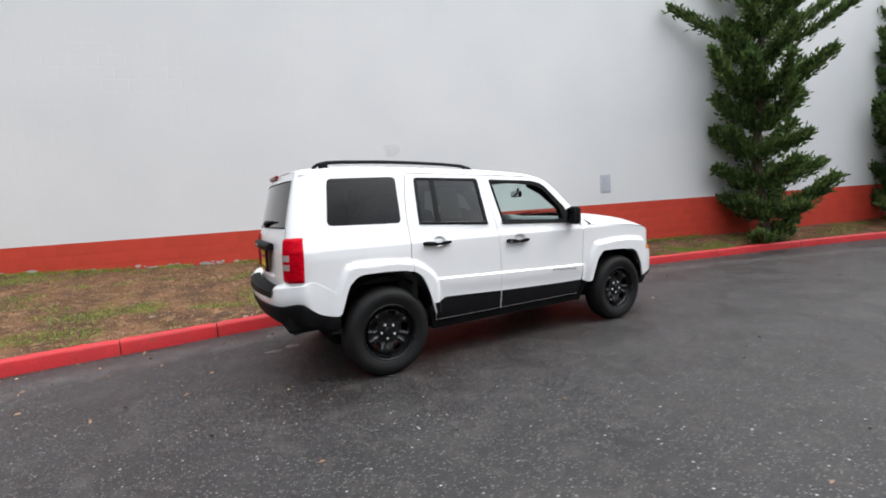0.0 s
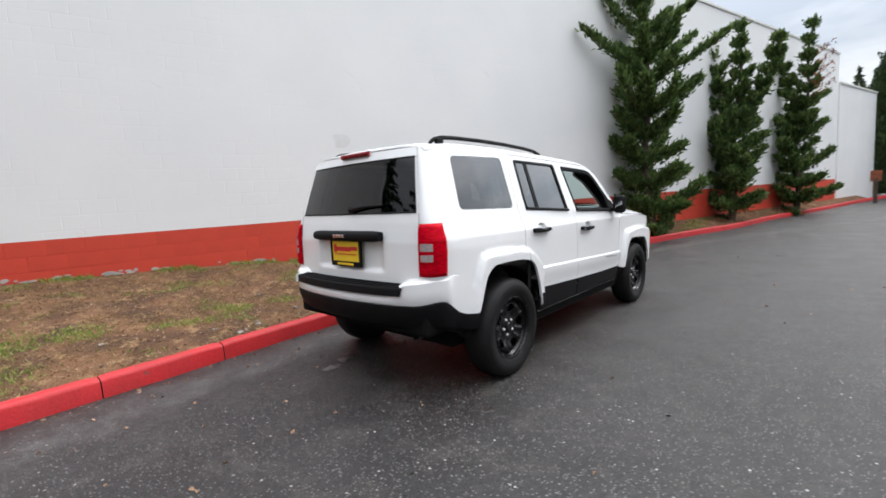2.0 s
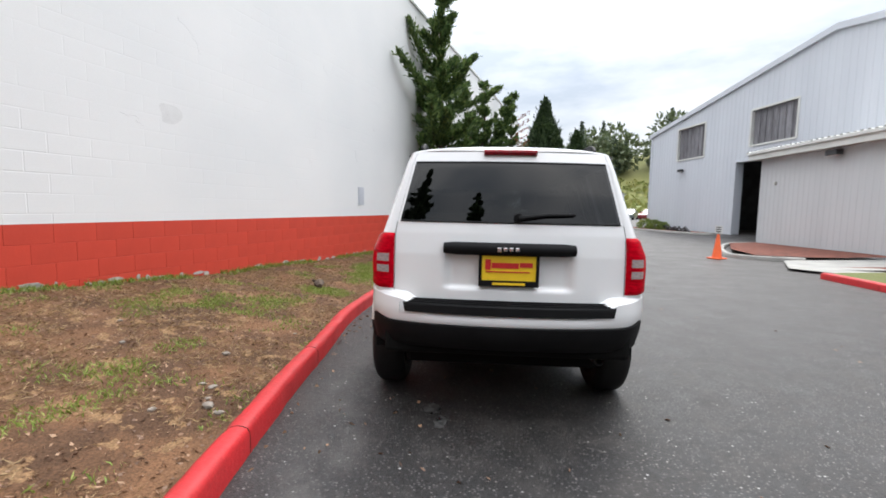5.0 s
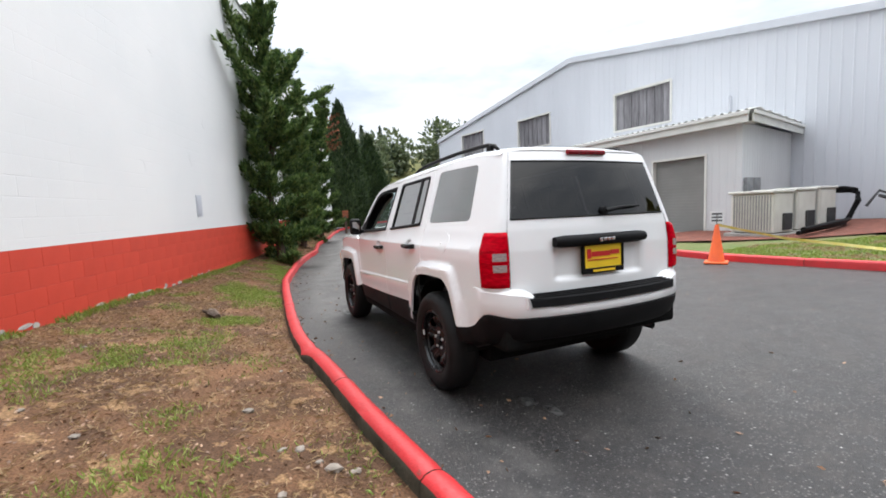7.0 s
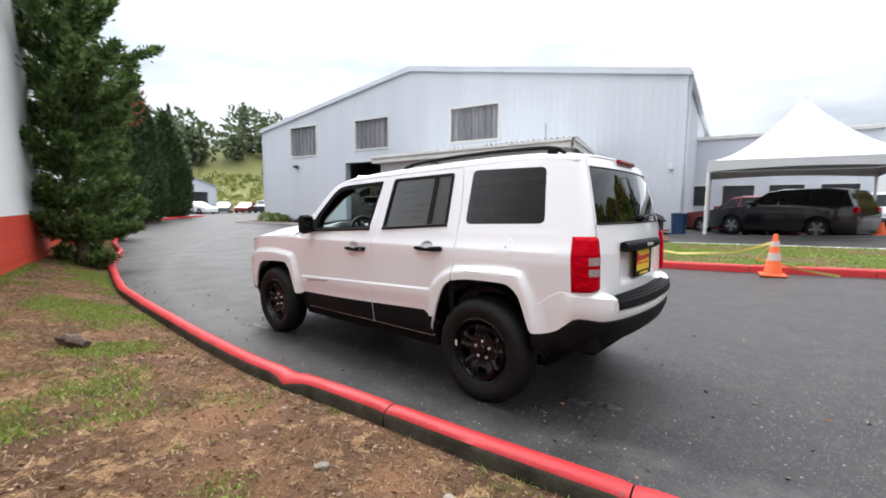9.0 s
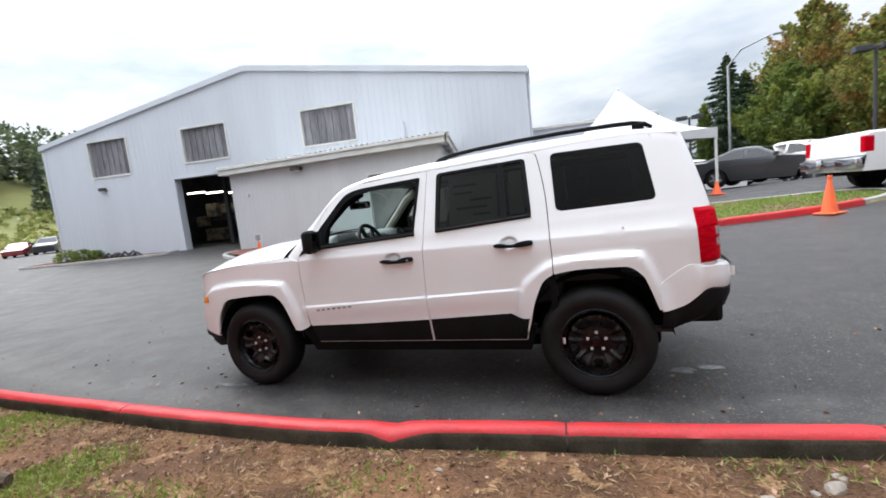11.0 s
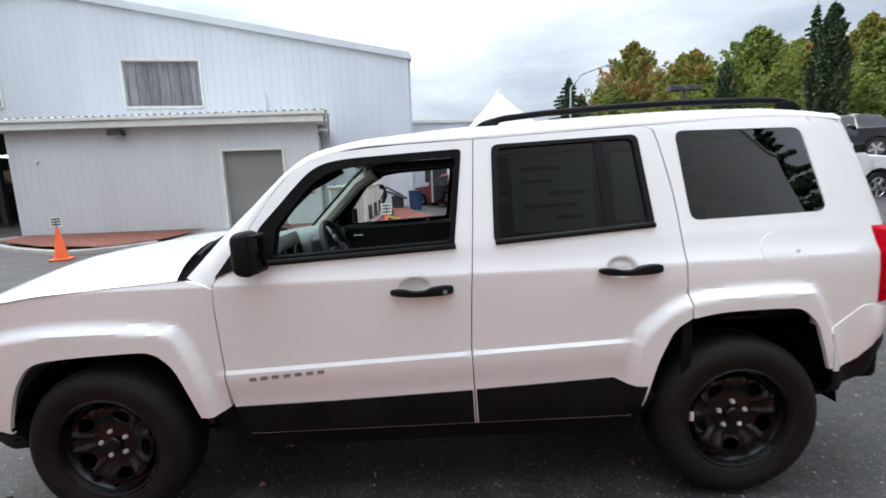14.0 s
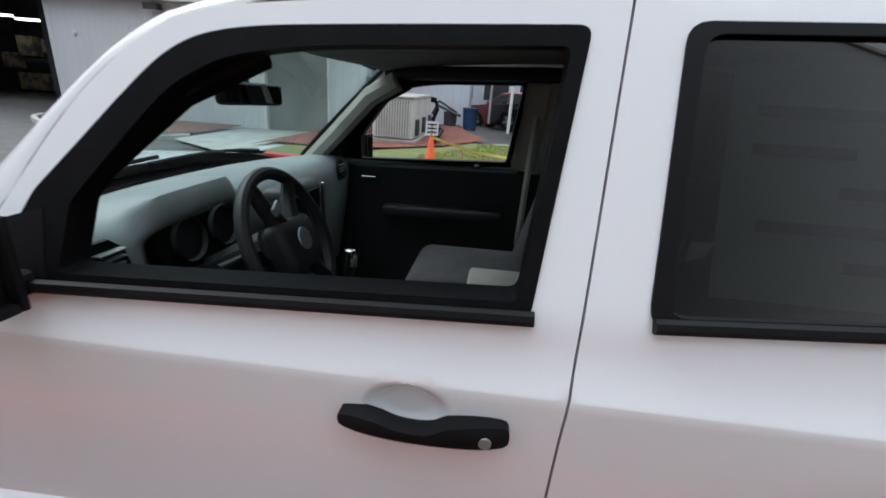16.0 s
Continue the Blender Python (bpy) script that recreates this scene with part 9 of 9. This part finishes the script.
def patch_stuff(name, pts, keep, ln, wd, mat, label, category, rng, lean=0.5, flat=0.0, lift=0.5):
    p = pts[keep]
    d = rng.normal(size=p.shape) * np.array([lean, lean, 0.15]) + np.array([0, 0, 1 - flat])
    c = p + np.array([0, 0, ln * lift * 0.5])
    ob = sprays(name, c, d, ln, wd, mat, None, rng, bend=0.3)
    return tagged(ob, label, category, kind="stuff")


near_pts, rg = scatter(92000, -8.0, 7.0, 31)
far_pts, rf_ = scatter(26000, 7.0, 22.0, 32)
all_pts = np.concatenate([near_pts, far_pts])
gr = np.array([green_at(a, b) for a, b, _ in all_pts])
straw = np.array([0.5 + noise.noise(Vector((a * 1.7, b * 1.7, 21))) + 0.6 * noise.noise(Vector((a * 6, b * 6, 23))) for a, b, _ in all_pts])
u = rg.rand(len(all_pts))
thick_pts, _ = scatter(90000, -8.0, 9.0, 33)
thick = np.array([green_at(a, b) for a, b, _ in thick_pts])
blade_pts = np.concatenate([all_pts[(gr > 0.08) & (u < 0.95 * gr + 0.03)], thick_pts[(thick > 0.12) & (rg.rand(len(thick)) < 0.85 * thick)]])
patch_stuff("lawn_grass", blade_pts, np.ones(len(blade_pts), bool), 0.044, 0.007, M["grass_blades"], "tufts of short green grass in patches", "grass", rg, lean=0.75)
patch_stuff("dry_grass", all_pts, (gr <= 0.35) & (straw > 0.35) & (u < 0.55), 0.052, 0.006, M["dry_blades"], "matted dry straw-coloured grass", "dry grass", rg, lean=1.3, flat=0.75, lift=0.35)
patch_stuff("leaf_litter", all_pts, (straw <= 0.75) & (u > 0.80), 0.026, 0.014, M["litter"], "brown dead leaves and bark litter", "leaves", rg, lean=1.6, flat=0.85, lift=0.3)
# a fringe of growth along the wall's foot
fx = rg.rand(5200) * 15 - 7
fy = np.array([lawn_row(a)[1] - 0.07 - 0.16 * rg.rand() ** 2 for a in fx])
fp = np.array([(a, b, lawn_z(a, b, *lawn_row(a))) for a, b in zip(fx, fy)])
patch_stuff("wall_foot_grass", fp, np.array([noise.noise(Vector((a * 1.1, 0, 3))) > -0.1 for a in fx]), 0.085, 0.010, M["grass_blades"], "taller grass along the wall's foot", "grass", rg, lean=0.45)

# the island's short grass
ir = np.random.RandomState(41)
isl = []
while len(isl) < 26000:
    x, y = -7.0 + 8.5 * ir.rand(), -10.2 + 4.1 * ir.rand()
    yf = float(np.interp(x, [-7.2, -6.5, -5.4, -4.2, -2.8, -1.0, 1.0, 2.0], [-8.0, -7.3, -6.75, -6.45, -6.22, -6.02, -6.05, -6.25])) - 0.16
    yn = float(np.interp(x, [-7.2, -6.5, -5.4, -3.0, 0.0, 2], [-8.4, -9.1, -9.3, -9.6, -9.9, -9.4]))
    if yn < y < yf and (x < 0.4 or y > -9.2 + (x - 0.4) * 1.2):
        isl.append((x, y, ground_z(x, y) + 0.085))
isl = np.array(isl)
idry = np.array([noise.noise(Vector((a * 0.9, b * 1.4, 31))) + 0.5 * noise.noise(Vector((a * 4, b * 4, 33))) > 0.12 for a, b, _ in isl])
patch_stuff("island_dry_grass", isl, idry, 0.055, 0.010, M["dry_blades"], "dry straw patches on the island", "dry grass", ir, lean=0.9, flat=0.4)
patch_stuff("island_grass", isl, ~idry, 0.060, 0.014, M["grass_blades"], "short green grass on the island", "grass", ir, lean=0.6)


def rock(name, x, y, z, s, mat, label, category, seed, group="", flat=0.4):
    bm = bmesh.new()
    bmesh.ops.create_icosphere(bm, subdivisions=2, radius=1)
    for v in bm.verts:
        k = 1 + 0.35 * noise.noise(v.co * 1.6 + Vector((seed, 0, 0)))
        v.co = Vector((v.co.x * s * k, v.co.y * s * 0.75 * k, v.co.z * s * flat * k))
    ob = part(name, bm, mat, smooth=True, sharp=25)
    ob.matrix_basis = pose(x, y, z + s * flat * 0.25, 8 * math.sin(seed), 6 * math.cos(seed), seed * 57)
    return tagged(ob, label, category, group)


for k, (x, y, s) in enumerate(((-1.34, 2.06, 0.075), (-1.87, 1.91, 0.05), (-1.89, 1.83, 0.065), (-2.13, 1.71, 0.085), (-2.18, 1.62, 0.06), (-2.27, 1.94, 0.05), (-1.38, 2.86, 0.06), (-2.05, 1.76, 0.04), (-0.6, 1.83, 0.04), (-3.1, 2.2, 0.05),
                                (0.4, 3.3, 0.05), (-1.0, 3.2, 0.05))):
    rock("stone", x, y, bank_z(x, y), s * 0.52, M["stone"], "pale grey stone lying in the dry lawn", "stone", k + 1, "stones in the lawn")
stump = thing("rotten_log", pose(1.75, 2.43, bank_z(1.75, 2.43), 0, 0, 20), "short dark rotten log lying in the grass", "log")
lg = tube([(-0.17, 0, 0.035), (-0.06, 0.015, 0.05), (0.06, -0.01, 0.05), (0.17, 0.01, 0.03)], [0.035, 0.062, 0.058, 0.030], 9)
for v in lg.verts:
    v.co += Vector(v.co.normalized()) * 0.02 * noise.noise(v.co * 22)
part("log_body", lg, M["bark"], stump, smooth=True)
part("log_stub", tube([(0.02, 0.02, 0.06), (0.05, 0.10, 0.10)], [0.03, 0.014], 7), M["bark"], stump)

# fallen leaves and wet patches on the asphalt
lr = np.random.RandomState(55)
lv = []
for _ in range(420):
    x = -7 + 14 * lr.rand()
    yk = float(np.interp(x, [p.x for p in KERB_L], [p.y for p in KERB_L]))
    y = yk - 0.05 - 1.6 * lr.rand() ** 3 if lr.rand() < 0.8 else yk - 5 * lr.rand()
    lv.append((x, y, ground_z(x, y) + 0.004))
fall = sprays("fallen_leaves", np.array(lv), lr.normal(size=(len(lv), 3)) * np.array([1, 1, 0.12]), 0.034, 0.020, M["litter"], None, lr, bend=0.1)
tagged(fall, "small fallen leaves on the asphalt by the kerb", "leaves", kind="stuff")


def stain(name, x, y, rx, ry, seed, mat, label, category):
    n = 30
    vs = [(x, y, ground_z(x, y) + 0.004)]
    for k in range(n):
        a = k * math.tau / n
        q = 1 + 0.5 * noise.noise(Vector((math.cos(a) * 1.4, math.sin(a) * 1.4, seed))) + 0.18 * noise.noise(Vector((math.cos(a) * 5, math.sin(a) * 5, seed)))
        px, py = x + rx * q * math.cos(a), y + ry * q * math.sin(a)
        vs.append((px, py, ground_z(px, py) + 0.004))
    ob = solid(name, vs, [(0, k + 1, (k + 1) % n + 1) for k in range(n)], mat)
    return tagged(ob, label, category)


for k, (x, y, rx, ry) in enumerate(((-1.84, 0.42, 0.08, 0.05), (-2.02, 0.37, 0.09, 0.035), (1.62, 0.86, 0.15, 0.035))):
    stain("puddle", x, y, rx, ry, k + 2, M["wet"], "small shallow wet patch on the asphalt", "puddle")
# the worn lane line far ahead
line_v, line_f = [], []
for k in range(13):
    f = k / 12
    x, y = 11.0 + 12.0 * f, -3.85 - 1.85 * f
    w = 0.055 * (0.8 + 0.4 * noise.noise(Vector((x, 0, 5))))
    line_v += [(x, y - w, ground_z(x, y) + 0.005), (x, y + w, ground_z(x, y) + 0.005)]
line_f = [(2 * k, 2 * k + 2, 2 * k + 3, 2 * k + 1) for k in range(12)]
tagged(solid("lane_line", line_v, line_f, M["road_paint"]), "worn white lane line on the asphalt", "road marking", kind="structure")

# ---- the wall's red foot, block by block ----
BLK_L, BLK_H = 0.40, 0.20
bmesh_block = box(-BLK_L / 2 + 0.0008, BLK_L / 2 - 0.0008, 0.0, 0.012, -BLK_H + 0.0020, -0.0020, 0.0016, 1)
blk = bpy.data.meshes.new("block")
bmesh_block.to_mesh(blk)
bmesh_block.free()
blk.materials.append(M["wall_red"])
rest_v, rest_f = [], []
count = 0
for row in range(5):
    z = RED_TOP - row * BLK_H
    off = 0.2 if row % 2 else 0.0
    k = 0
    while k * BLK_L + off < WLEN - 0.3:
        uc = k * BLK_L + off + BLK_L / 2
        x = W0 + uc / math.sqrt(1 + WB * WB)
        k += 1
        if z < lerp(wall_foot, x) - 0.02:
            continue
        if -5 < x < 9.5 and count < 300:
            ob = new("block", blk)
            ob.parent = wall
            ob.matrix_basis = pose(uc, 0.0009 * math.sin(k * 12.9 + row * 7), z)
            count += 1
        else:
            a, b, c, d = uc - BLK_L / 2 + 0.0015, uc + BLK_L / 2 - 0.0015, z - BLK_H + 0.003, z - 0.003
            i = len(rest_v)
            rest_v += [(a, 0.0, c), (b, 0.0, c), (b, 0.0, d), (a, 0.0, d), (a, 0.007, c), (b, 0.007, c), (b, 0.007, d), (a, 0.007, d)]
            rest_f += [(i, i + 1, i + 2, i + 3), (i, i + 4, i + 5, i + 1), (i + 3, i + 2, i + 6, i + 7), (i, i + 3, i + 7, i + 4), (i + 1, i + 5, i + 6, i + 2)]
rest = solid("far_blocks", rest_v, rest_f, M["wall_red"], wall, label="red painted blocks farther along")
rest["kind"] = "stuff"
# bare footing and flaked paint along the soil
fr = random.Random(8)
foot_bm = bmesh.new()
for k in range(150):
    x = fr.uniform(-9, 6)
    if noise.noise(Vector((x * 0.9, 1, 0))) < -0.05 and fr.random() < 0.75:
        continue
    zf = lerp(wall_foot, x) + fr.uniform(-0.01, 0.045)
    uc, w, h = along(x), fr.uniform(0.02, 0.11), fr.uniform(0.012, 0.04)
    m_ = 7
    ring_v = [foot_bm.verts.new((uc + w * math.cos(a) * fr.uniform(0.6, 1.1), -0.007, zf + h * math.sin(a) * fr.uniform(0.5, 1.1))) for a in [i * math.tau / m_ for i in range(m_)]]
    back = [foot_bm.verts.new((v.co.x, 0.004, v.co.z)) for v in ring_v]
    foot_bm.faces.new(ring_v)
    for i in range(m_):
        foot_bm.faces.new((ring_v[i], back[i], back[(i + 1) % m_], ring_v[(i + 1) % m_]))
flk = part("flaked_patches", foot_bm, M["bare_block"], wall, "bare concrete where the paint has flaked")
flk["kind"] = "stuff"
